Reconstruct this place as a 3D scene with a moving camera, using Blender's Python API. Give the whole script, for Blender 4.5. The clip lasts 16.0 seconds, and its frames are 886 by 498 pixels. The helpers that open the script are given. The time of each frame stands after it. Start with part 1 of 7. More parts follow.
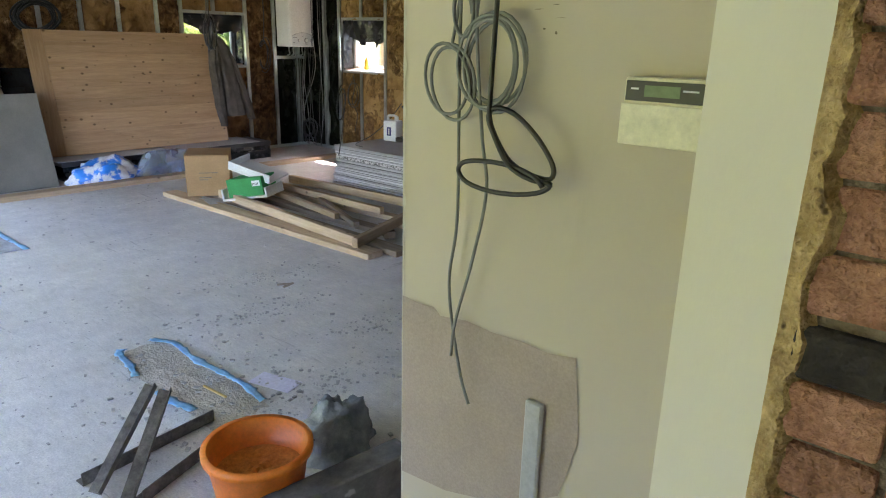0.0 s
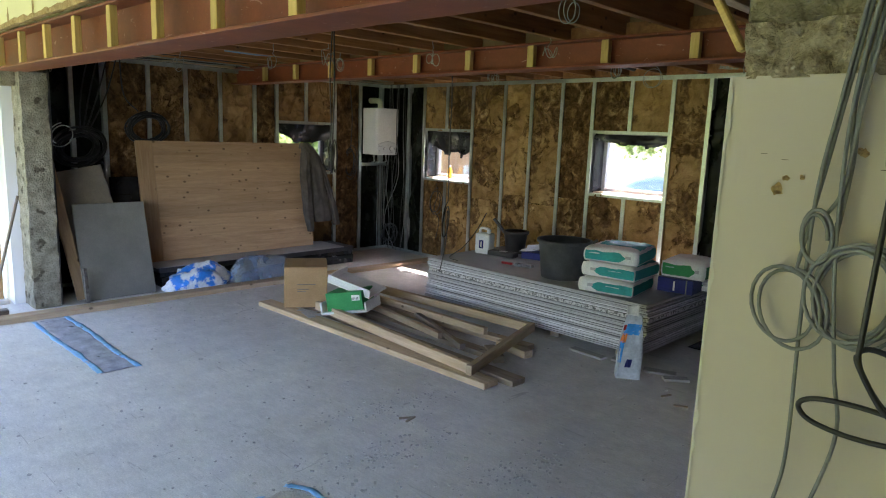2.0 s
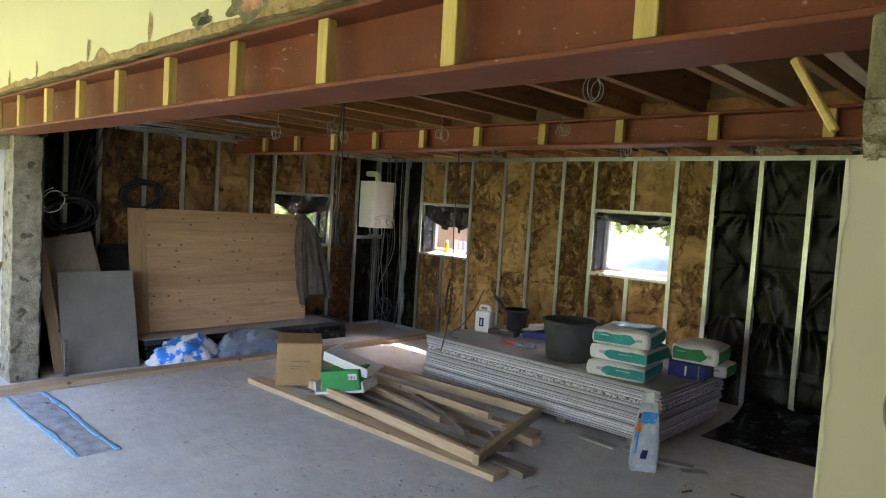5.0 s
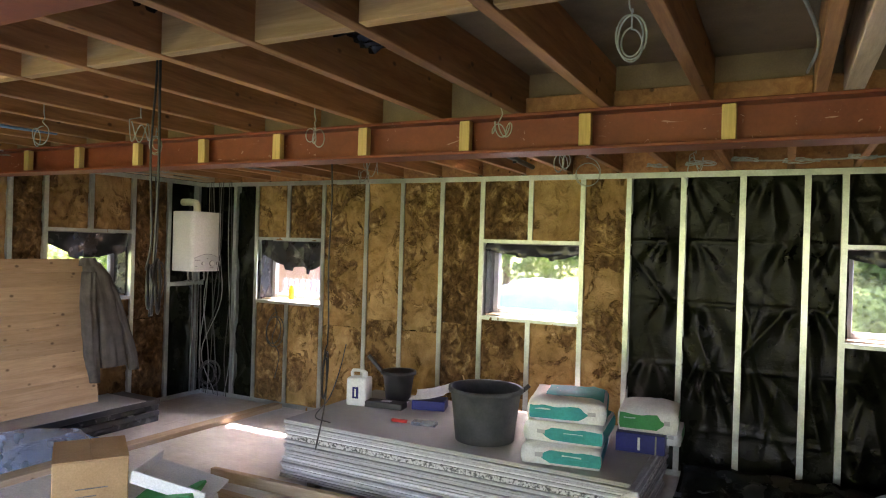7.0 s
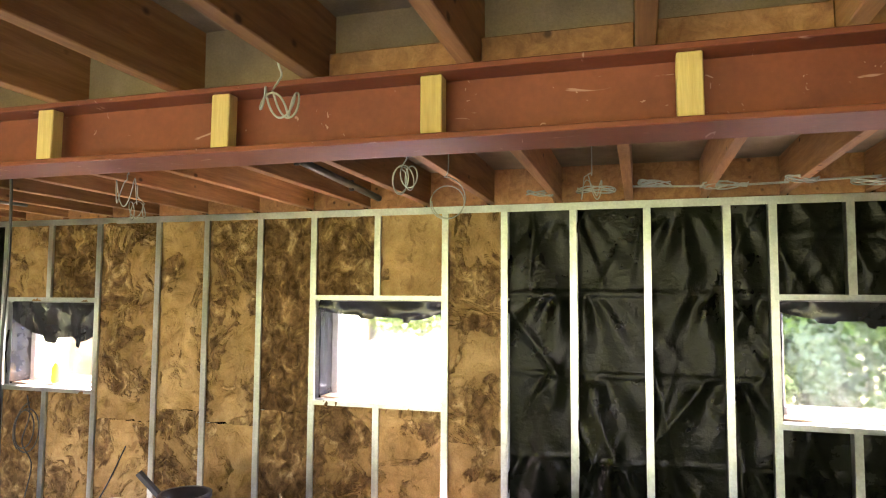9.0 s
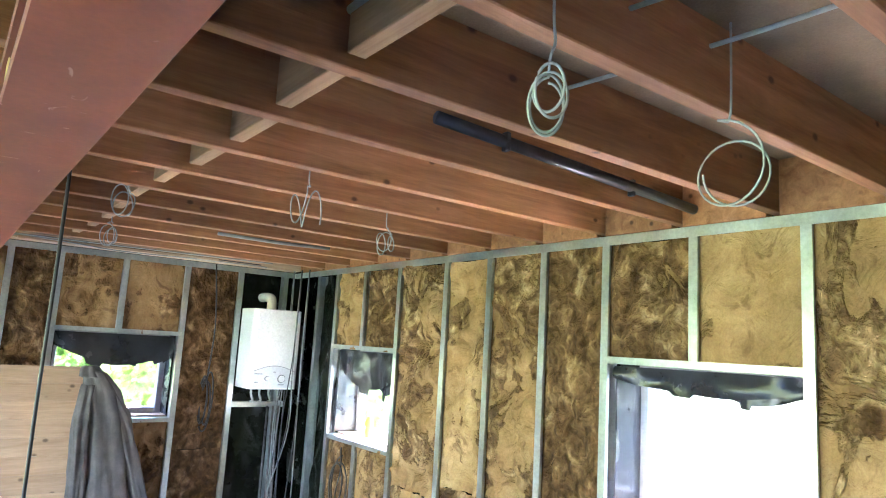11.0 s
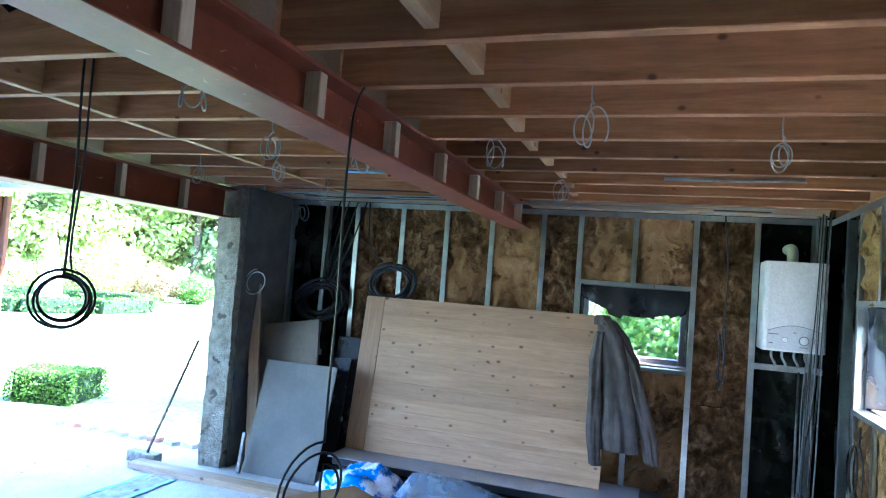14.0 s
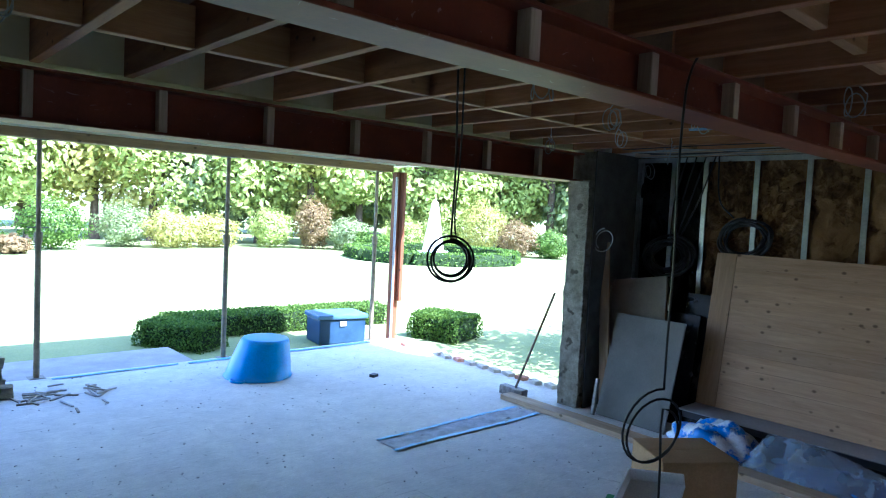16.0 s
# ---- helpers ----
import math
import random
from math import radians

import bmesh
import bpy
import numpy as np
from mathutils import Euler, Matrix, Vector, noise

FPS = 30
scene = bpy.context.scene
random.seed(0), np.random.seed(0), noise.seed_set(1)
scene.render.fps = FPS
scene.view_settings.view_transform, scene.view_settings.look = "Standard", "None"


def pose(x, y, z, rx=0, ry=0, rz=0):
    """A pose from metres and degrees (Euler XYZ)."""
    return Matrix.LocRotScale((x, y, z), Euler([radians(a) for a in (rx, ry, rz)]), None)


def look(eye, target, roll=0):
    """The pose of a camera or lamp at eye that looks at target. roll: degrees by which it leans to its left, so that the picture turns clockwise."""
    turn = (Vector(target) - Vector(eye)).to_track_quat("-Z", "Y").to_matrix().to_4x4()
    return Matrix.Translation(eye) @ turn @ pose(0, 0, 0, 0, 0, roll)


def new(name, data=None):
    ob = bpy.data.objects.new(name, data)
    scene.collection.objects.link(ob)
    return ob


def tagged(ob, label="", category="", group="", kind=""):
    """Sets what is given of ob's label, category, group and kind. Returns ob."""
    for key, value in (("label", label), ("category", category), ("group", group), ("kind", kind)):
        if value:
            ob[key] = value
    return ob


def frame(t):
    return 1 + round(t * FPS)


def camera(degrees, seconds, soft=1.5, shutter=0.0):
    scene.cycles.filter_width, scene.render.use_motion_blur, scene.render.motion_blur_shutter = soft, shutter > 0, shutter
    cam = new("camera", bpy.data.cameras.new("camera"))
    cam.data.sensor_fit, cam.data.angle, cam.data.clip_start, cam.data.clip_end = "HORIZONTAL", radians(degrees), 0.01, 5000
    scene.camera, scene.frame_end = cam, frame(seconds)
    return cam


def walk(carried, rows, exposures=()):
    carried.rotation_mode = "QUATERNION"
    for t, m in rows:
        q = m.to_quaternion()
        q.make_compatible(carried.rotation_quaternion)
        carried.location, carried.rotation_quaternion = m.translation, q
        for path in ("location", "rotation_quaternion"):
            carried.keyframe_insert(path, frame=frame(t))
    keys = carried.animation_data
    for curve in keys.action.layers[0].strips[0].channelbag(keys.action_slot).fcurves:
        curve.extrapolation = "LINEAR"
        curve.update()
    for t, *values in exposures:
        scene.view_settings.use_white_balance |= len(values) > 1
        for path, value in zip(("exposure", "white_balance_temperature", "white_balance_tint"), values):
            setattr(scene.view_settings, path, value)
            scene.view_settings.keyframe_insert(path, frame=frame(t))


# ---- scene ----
cam = camera(67.5, 16.0, soft=1.1)
METRES, EYE, TILT, LEAN, TURN = 8.0, 1.5, 0.0, 0.0, 40.7
ROWS = [
    (0.0, 0.0, 0.0, 0.0, 0.42, -17.28, -1.36),
    (0.5, -0.0199, 0.0359, 0.007, 0.93, -16.24, -1.31),
    (1.0, -0.0381, 0.0498, 0.0256, 1.69, -14.85, -1.42),
    (1.5, -0.063, 0.0296, 0.0254, 2.79, -12.44, -1.59),
    (2.0, -0.0729, 0.0211, 0.0282, 3.92, -9.88, -2.1),
    (2.5, -0.0737, 0.0205, 0.0287, 4.57, -7.54, -2.7),
    (3.0, -0.076, 0.0189, 0.0286, 4.84, -5.68, -3.29),
    (3.5, -0.0777, 0.0176, 0.0286, 4.11, -4.61, -3.69),
    (4.0, -0.0773, 0.0173, 0.0288, 3.68, -3.79, -3.79),
    (6.5, -0.142, 0.1813, 0.0268, -6.46, -1.84, -2.06),
    (7.0, -0.147, 0.2461, 0.0299, -13.34, -0.17, -1.71),
    (7.5, -0.1442, 0.2972, 0.0347, -19.73, 1.55, -0.75),
    (8.0, -0.1282, 0.3427, 0.0401, -25.74, 2.78, -0.01),
    (10.5, 0.0413, 0.5158, 0.0401, -3.45, 8.7, -2.98),
    (11.0, 0.0577, 0.5614, 0.0402, 12.08, 8.36, -3.3),
    (11.5, 0.0764, 0.6003, 0.0384, 24.29, 7.47, -3.05),
    (12.0, 0.1042, 0.6162, 0.0333, 33.98, 7.01, -3.28),
    (12.5, 0.1362, 0.6197, 0.0364, 42.52, 6.18, -3.97),
    (13.0, 0.1707, 0.6476, 0.0333, 49.93, 4.97, -4.94),
    (13.5, 0.1758, 0.6678, 0.0281, 58.66, 3.96, -4.82),
    (14.0, 0.1742, 0.6787, 0.0282, 67.56, 2.65, -4.33),
    (14.5, 0.1902, 0.6903, 0.0304, 75.78, 1.05, -4.05),
    (15.0, 0.2047, 0.6868, 0.0332, 83.99, -0.58, -3.56),
    (15.5, 0.2113, 0.6798, 0.0335, 91.63, -2.25, -3.21),
    (16.0, 0.2133, 0.6782, 0.0342, 97.33, -3.22, -2.77),
]
EXPOSURES = [(0.0, 4.13, 6550, 31), (0.5, 3.86, 6400, 30), (1.0, 3.70, 6300, 30), (2.0, 3.67, 6300, 29), (4.0, 3.78, 6600, 32), (6.5, 4.1, 6600, 34), (7.5, 4.7, 7200, 43), (8.2, 5.05, 7300, 46), (10.5, 5.95, 5600, 30),
             (12.0, 6.15, 4920, 27), (13.0, 6.0, 4700, 25), (14.0, 5.03, 4550, 21), (15.0, 3.92, 4550, 20), (16.0, 3.25, 4850, 21)]
walk(cam, [(t, pose(0, 0, EYE, TILT, LEAN, TURN) @ pose(METRES * x, METRES * y, METRES * z, 90 + pitch, roll, yaw)) for t, x, y, z, yaw, pitch, roll in ROWS], EXPOSURES)

# ---- light ----
SUN_DIR = Vector((-0.37, 1.0, 1.45)).normalized()      # towards the sun
world = bpy.data.worlds.new("world")
scene.world = world
world.use_nodes = True
wn = world.node_tree
sky = wn.nodes.new("ShaderNodeTexSky")
sky.sky_type = "NISHITA"
sky.sun_disc = False
sky.sun_elevation = math.asin(SUN_DIR.z)
sky.sun_rotation = math.atan2(SUN_DIR.x, SUN_DIR.y)
wn.links.new(sky.outputs[0], wn.nodes["Background"].inputs[0])
wn.nodes["Background"].inputs[1].default_value = 0.14
sun_data = bpy.data.lights.new("sun", "SUN")
sun_data.energy, sun_data.angle, sun_data.color = 4.0, radians(0.6), (1.0, 0.95, 0.86)
sun = new("sun", sun_data)
sun.matrix_world = look((0, 0, 20), Vector((0, 0, 20)) - SUN_DIR)


# ---- materials ----
def nodes_of(name, rough=0.8, metal=0.0, spec=0.3):
    m = bpy.data.materials.new(name)
    m.use_nodes = True
    nt = m.node_tree
    b = nt.nodes["Principled BSDF"]
    b.inputs["Roughness"].default_value = rough
    b.inputs["Metallic"].default_value = metal
    b.inputs["Specular IOR Level"].default_value = spec
    return m, nt, b


def coords(nt, stretch=(1, 1, 1), jitter=True):
    tc = nt.nodes.new("ShaderNodeTexCoord")
    mp = nt.nodes.new("ShaderNodeMapping")
    mp.inputs["Scale"].default_value = stretch
    nt.links.new(tc.outputs["Object"], mp.inputs["Vector"])
    if jitter:
        oi = nt.nodes.new("ShaderNodeObjectInfo")
        sc = nt.nodes.new("ShaderNodeVectorMath")
        sc.operation = "SCALE"
        sc.inputs[0].default_value = (37.0, 19.0, 53.0)
        nt.links.new(oi.outputs["Random"], sc.inputs["Scale"])
        nt.links.new(sc.outputs[0], mp.inputs["Location"])
    return mp


def noise_tex(nt, vec, scale, detail=4, rough=0.6, distortion=0.0):
    n = nt.nodes.new("ShaderNodeTexNoise")
    n.inputs["Scale"].default_value = scale
    n.inputs["Detail"].default_value = detail
    n.inputs["Roughness"].default_value = rough
    n.inputs["Distortion"].default_value = distortion
    nt.links.new(vec.outputs[0], n.inputs["Vector"])
    return n


def ramp(nt, src, stops):
    r = nt.nodes.new("ShaderNodeValToRGB")
    e = r.color_ramp.elements
    while len(e) < len(stops):
        e.new(0.5)
    for el, (p, c) in zip(e, stops):
        el.position, el.color = p, (*c, 1)
    nt.links.new(src, r.inputs[0])
    return r


def mixc(nt, fac, a, b, mode="MIX"):
    m = nt.nodes.new("ShaderNodeMix")
    m.data_type, m.blend_type = "RGBA", mode
    for sock, v in ((m.inputs[0], fac), (m.inputs[6], a), (m.inputs[7], b)):
        if isinstance(v, (int, float)):
            sock.default_value = v
        elif isinstance(v, tuple):
            sock.default_value = (*v, 1)
        else:
            nt.links.new(v, sock)
    return m.outputs[2]


def bump(nt, bsdf, src, strength, dist=0.01):
    b = nt.nodes.new("ShaderNodeBump")
    b.inputs["Strength"].default_value = strength
    b.inputs["Distance"].default_value = dist
    nt.links.new(src, b.inputs["Height"])
    nt.links.new(b.outputs[0], bsdf.inputs["Normal"])


def surface(name, dark, light, scale=8, fine=90, rough=0.8, metal=0.0, bump_amt=0.3, stretch=(1, 1, 1), spots=None, spread=(0.3, 0.7), spec=0.3, vary=0.0, depth=0.004):
    """Two scales of noise between two colours, a fine bump and, if asked, spots of a third colour."""
    m, nt, b = nodes_of(name, rough, metal, spec)
    v = coords(nt, stretch)
    big = noise_tex(nt, v, scale, 5, 0.62)
    small = noise_tex(nt, v, fine, 3, 0.7)
    col = ramp(nt, big.outputs[0], [(spread[0], dark), (spread[1], light)]).outputs[0]
    grain = ramp(nt, small.outputs[0], [(0.3, (0.72, 0.72, 0.72)), (0.7, (1.12, 1.12, 1.12))]).outputs[0]
    col = mixc(nt, 0.55, col, grain, "MULTIPLY")
    if spots:
        colour, size, cut = spots
        sp = noise_tex(nt, v, size, 2, 0.5)
        col = mixc(nt, ramp(nt, sp.outputs[0], [(cut, (0, 0, 0)), (min(0.99, cut + 0.06), (1, 1, 1))]).outputs[0], col, colour)
    if vary:
        oi = nt.nodes.new("ShaderNodeObjectInfo")
        f = ramp(nt, oi.outputs["Random"], [(0, (1 - vary,) * 3), (1, (1 + vary,) * 3)]).outputs[0]
        col = mixc(nt, 1.0, col, f, "MULTIPLY")
    nt.links.new(col, b.inputs["Base Color"])
    rr = nt.nodes.new("ShaderNodeMapRange")
    rr.inputs[3].default_value, rr.inputs[4].default_value = max(0.02, rough - 0.12), min(1, rough + 0.12)
    nt.links.new(big.outputs[0], rr.inputs[0])
    nt.links.new(rr.outputs[0], b.inputs["Roughness"])
    if bump_amt:
        bump(nt, b, small.outputs[0], bump_amt, depth)
    return m


def concrete_floor():
    m, nt, b = nodes_of("concrete screed", 0.85)
    v = coords(nt, jitter=False)
    big, mid, fine = noise_tex(nt, v, 0.7, 5, 0.6), noise_tex(nt, v, 6, 6, 0.7), noise_tex(nt, v, 120, 3, 0.7)
    c = ramp(nt, big.outputs[0], [(0.3, (0.68, 0.67, 0.65)), (0.7, (0.84, 0.83, 0.80))]).outputs[0]
    c = mixc(nt, 0.5, c, ramp(nt, mid.outputs[0], [(0.3, (0.7, 0.7, 0.7)), (0.7, (1.15, 1.14, 1.12))]).outputs[0], "MULTIPLY")
    drag = noise_tex(nt, coords(nt, (9, 28, 9), False), 1.6, 6, 0.75, 0.6)
    c = mixc(nt, 0.5, c, ramp(nt, drag.outputs[0], [(0.3, (0.74, 0.74, 0.73)), (0.65, (1.12, 1.12, 1.11))]).outputs[0], "MULTIPLY")
    c = mixc(nt, 0.5, c, ramp(nt, fine.outputs[0], [(0.3, (0.62, 0.62, 0.62)), (0.7, (1.14, 1.14, 1.14))]).outputs[0], "MULTIPLY")
    pits = noise_tex(nt, v, 42, 3, 0.6)
    c = mixc(nt, ramp(nt, pits.outputs[0], [(0.60, (0, 0, 0)), (0.72, (0.26, 0.26, 0.26))]).outputs[0], c, (0.30, 0.29, 0.275))
    dust = noise_tex(nt, v, 2.3, 8, 0.75)
    c = mixc(nt, ramp(nt, dust.outputs[0], [(0.56, (0, 0, 0)), (0.7, (0.55, 0.55, 0.55))]).outputs[0], c, (0.62, 0.58, 0.52))
    for st, cut in (((4, 46, 4), 0.69), ((38, 5, 5), 0.70)):
        scrape = noise_tex(nt, coords(nt, st, False), 0.55, 3, 0.5, 1.6)
        c = mixc(nt, ramp(nt, scrape.outputs[0], [(cut, (0, 0, 0)), (cut + 0.03, (0.5, 0.5, 0.5))]).outputs[0], c, (0.34, 0.33, 0.32))
    blot = noise_tex(nt, v, 13, 4, 0.65, 0.5)
    c = mixc(nt, ramp(nt, blot.outputs[0], [(0.66, (0, 0, 0)), (0.70, (0.45, 0.45, 0.45))]).outputs[0], c, (0.86, 0.86, 0.85))
    nt.links.new(c, b.inputs["Base Color"])
    add = nt.nodes.new("ShaderNodeMath")
    nt.links.new(mid.outputs[0], add.inputs[0])
    nt.links.new(fine.outputs[0], add.inputs[1])
    bump(nt, b, add.outputs[0], 0.28, 0.008)
    return m


def wood(name, dark, light, along="y", rough=0.7, knots=True, scale=1.0, vary=0.15, knot_cut=0.075, knot_scale=1.5):
    """Sawn timber with grain along one axis of its piece."""
    m, nt, b = nodes_of(name, rough)
    st = {"x": (0.7, 9, 9), "y": (9, 0.7, 9), "z": (9, 9, 0.7)}[along]
    v = coords(nt, tuple(s * scale for s in st))
    g = noise_tex(nt, v, 2.2, 6, 0.65, 0.8)
    f = noise_tex(nt, v, 14, 3, 0.7)
    c = ramp(nt, g.outputs[0], [(0.28, dark), (0.72, light)]).outputs[0]
    c = mixc(nt, 0.45, c, ramp(nt, f.outputs[0], [(0.3, (0.7, 0.68, 0.66)), (0.7, (1.1, 1.1, 1.1))]).outputs[0], "MULTIPLY")
    if knots:
        vk = coords(nt, {"x": (3.2, 4.6, 4.6), "y": (4.6, 3.2, 4.6), "z": (4.6, 4.6, 3.2)}[along])
        vo = nt.nodes.new("ShaderNodeTexVoronoi")
        vo.inputs["Scale"].default_value = knot_scale
        nt.links.new(vk.outputs[0], vo.inputs["Vector"])
        k = ramp(nt, vo.outputs["Distance"], [(knot_cut * 0.7, (1, 1, 1)), (knot_cut * 1.6, (0, 0, 0))]).outputs[0]
        c = mixc(nt, k, c, tuple(x * 0.42 for x in dark))
    oi = nt.nodes.new("ShaderNodeObjectInfo")
    c = mixc(nt, 1.0, c, ramp(nt, oi.outputs["Random"], [(0, (1 - vary,) * 3), (1, (1 + vary,) * 3)]).outputs[0], "MULTIPLY")
    nt.links.new(c, b.inputs["Base Color"])
    bump(nt, b, f.outputs[0], 0.25, 0.003)
    return m


def wool(name="mineral wool", tone=(1.0, 1.0, 1.0)):
    """Smooth tan skin of a batt, torn open in patches to swirled tufts of fibre; lit crests and shaded hollows are put
    into the colour.
    """
    m, nt, b = nodes_of(name, 0.95, spec=0.1)
    v = coords(nt, (1, 1, 0.8))
    oi = nt.nodes.new("ShaderNodeObjectInfo")
    a, f, warp = noise_tex(nt, v, 3.2, 5, 0.65, 0.4), noise_tex(nt, v, 110, 3, 0.7), noise_tex(nt, v, 7.5, 5, 0.58, 0.9)
    tuft, tear = noise_tex(nt, v, 17, 4, 0.55, 0.8), noise_tex(nt, v, 2.9, 6, 0.64, 1.1)
    skin = ramp(nt, a.outputs[0], [(0.3, (0.22, 0.150, 0.068)), (0.5, (0.33, 0.235, 0.112)), (0.7, (0.47, 0.36, 0.195))]).outputs[0]
    skin = mixc(nt, ramp(nt, warp.outputs[0], [(0.58, (0, 0, 0)), (0.66, (0.65, 0.65, 0.65))]).outputs[0], skin, (0.16, 0.102, 0.048))
    # highlights on tuft crests and shade in their hollows, coloured in
    fibre = ramp(nt, warp.outputs[0], [(0.30, (0.075, 0.046, 0.022)), (0.42, (0.14, 0.092, 0.045)), (0.52, (0.20, 0.138, 0.066)), (0.60, (0.34, 0.25, 0.13)), (0.70, (0.52, 0.42, 0.25))]).outputs[0]
    fibre = mixc(nt, 0.8, fibre, ramp(nt, tuft.outputs[0], [(0.34, (0.42, 0.38, 0.34)), (0.5, (0.98, 0.98, 0.98)), (0.66, (1.5, 1.5, 1.48))]).outputs[0], "MULTIPLY")
    add = nt.nodes.new("ShaderNodeMath")
    add.operation = "MULTIPLY_ADD"
    add.inputs[1].default_value = 0.30
    nt.links.new(oi.outputs["Random"], add.inputs[0])
    nt.links.new(tear.outputs[0], add.inputs[2])
    mask = ramp(nt, add.outputs[0], [(0.62, (0, 0, 0)), (0.66, (1, 1, 1))]).outputs[0]
    c = mixc(nt, mask, skin, fibre)
    c = mixc(nt, 0.5, c, ramp(nt, f.outputs[0], [(0.3, (0.68, 0.68, 0.68)), (0.7, (1.18, 1.18, 1.18))]).outputs[0], "MULTIPLY")
    c = mixc(nt, 1.0, c, ramp(nt, oi.outputs["Random"], [(0, (1.26, 1.26, 1.24)), (1, (0.80, 0.77, 0.74))]).outputs[0], "MULTIPLY")
    c = mixc(nt, 1.0, c, tone, "MULTIPLY")
    nt.links.new(c, b.inputs["Base Color"])
    h = nt.nodes.new("ShaderNodeMath")
    h.operation = "MULTIPLY_ADD"
    nt.links.new(mask, h.inputs[0])
    nt.links.new(tuft.outputs[0], h.inputs[1])
    nt.links.new(warp.outputs[0], h.inputs[2])
    bump(nt, b, h.outputs[0], 1.0, 0.04)
    return m


def primed_steel():
    """Red oxide primer with pale scrapes and rust-dark smudges."""
    m, nt, b = nodes_of("red oxide primer", 0.55, spec=0.4)
    v = coords(nt, jitter=False)
    a, f = noise_tex(nt, v, 3.0, 5, 0.65), noise_tex(nt, v, 60, 3, 0.6)
    c = ramp(nt, a.outputs[0], [(0.3, (0.150, 0.034, 0.013)), (0.7, (0.250, 0.064, 0.023))]).outputs[0]
    c = mixc(nt, 0.3, c, ramp(nt, f.outputs[0], [(0.3, (0.7, 0.7, 0.7)), (0.7, (1.15, 1.15, 1.15))]).outputs[0], "MULTIPLY")
    for st in ((7, 26, 26), (30, 6, 30)):
        sc = noise_tex(nt, coords(nt, st, False), 0.9, 3, 0.55, 1.2)
        c = mixc(nt, ramp(nt, sc.outputs[0], [(0.695, (0, 0, 0)), (0.73, (0.6, 0.6, 0.6))]).outputs[0], c, (0.50, 0.30, 0.25))
    nt.links.new(c, b.inputs["Base Color"])
    bump(nt, b, f.outputs[0], 0.1, 0.003)
    return m


def plaster(name, base, dirt):
    m, nt, b = nodes_of(name, 0.75)
    v = coords(nt, jitter=False)
    a, f = noise_tex(nt, v, 1.6, 5, 0.6), noise_tex(nt, v, 60, 4, 0.6)
    st = noise_tex(nt, coords(nt, (6, 6, 1.2), False), 1.4, 5, 0.7)
    c = ramp(nt, a.outputs[0], [(0.25, tuple(x * 0.93 for x in base)), (0.75, base)]).outputs[0]
    c = mixc(nt, ramp(nt, st.outputs[0], [(0.62, (0, 0, 0)), (0.85, (0.45, 0.45, 0.45))]).outputs[0], c, dirt)
    nt.links.new(c, b.inputs["Base Color"])
    bump(nt, b, f.outputs[0], 0.12, 0.004)
    return m


def glass_like(name, tint, rough=0.05, alpha=1.0):
    m, nt, b = nodes_of(name, rough, spec=0.5)
    b.inputs["Base Color"].default_value = (*tint, 1)
    b.inputs["Transmission Weight"].default_value = 1.0
    b.inputs["IOR"].default_value = 1.45
    return m


def sheet(name, tint, alpha, rough=0.25):
    """Thin plastic film, partly see-through."""
    m, nt, b = nodes_of(name, rough, spec=0.5)
    v = coords(nt)
    n = noise_tex(nt, v, 9, 5, 0.6)
    nt.links.new(ramp(nt, n.outputs[0], [(0.3, tuple(x * 0.7 for x in tint)), (0.7, tint)]).outputs[0], b.inputs["Base Color"])
    b.inputs["Alpha"].default_value = alpha
    bump(nt, b, n.outputs[0], 0.5, 0.01)
    return m


def leaves(name, dark, light, trans=0.5):
    m, nt, b = nodes_of(name, 0.6)
    g = nt.nodes.new("ShaderNodeNewGeometry")
    c = ramp(nt, g.outputs["Random Per Island"], [(0, dark), (1, light)]).outputs[0]
    nt.links.new(c, b.inputs["Base Color"])
    tr = nt.nodes.new("ShaderNodeBsdfTranslucent")
    nt.links.new(c, tr.inputs["Color"])
    mx = nt.nodes.new("ShaderNodeMixShader")
    mx.inputs[0].default_value = trans
    nt.links.new(b.outputs[0], mx.inputs[1])
    nt.links.new(tr.outputs[0], mx.inputs[2])
    nt.links.new(mx.outputs[0], nt.nodes["Material Output"].inputs["Surface"])
    return m


FLOOR = concrete_floor()
CREAM = plaster("cream wall paint", (0.585, 0.515, 0.405), (0.45, 0.39, 0.28))
PENCIL = surface("pencil and scuff marks", (0.13, 0.11, 0.08), (0.26, 0.22, 0.16), 40, 90, 0.9, bump_amt=0.0)
CREAM_PALE = plaster("pale cream reveal paint", (0.64, 0.60, 0.49), (0.48, 0.43, 0.33))
# cream with the warm light on the wall above the beam put into it
CREAM_SUNLIT = plaster("sunlit yellow cream wall paint", (0.76, 0.70, 0.42), (0.52, 0.46, 0.26))
WHITE_WALL = plaster("white wall paint", (0.80, 0.80, 0.78), (0.6, 0.58, 0.52))
BARE_PLASTER = surface("bare pinkish plaster", (0.40, 0.318, 0.262), (0.46, 0.372, 0.308), 4, 180, 0.85, bump_amt=0.1)
ROUGH_STONE = surface("rough broken masonry", (0.22, 0.205, 0.145), (0.54, 0.50, 0.385), 12, 60, 0.95, bump_amt=1.0, depth=0.035, spots=((0.13, 0.115, 0.08), 9, 0.62))
PAD_STONE = surface("weathered concrete padstone", (0.13, 0.11, 0.06), (0.32, 0.275, 0.16), 11, 45, 0.95, bump_amt=1.0, depth=0.02, spots=((0.62, 0.58, 0.46), 22, 0.7))
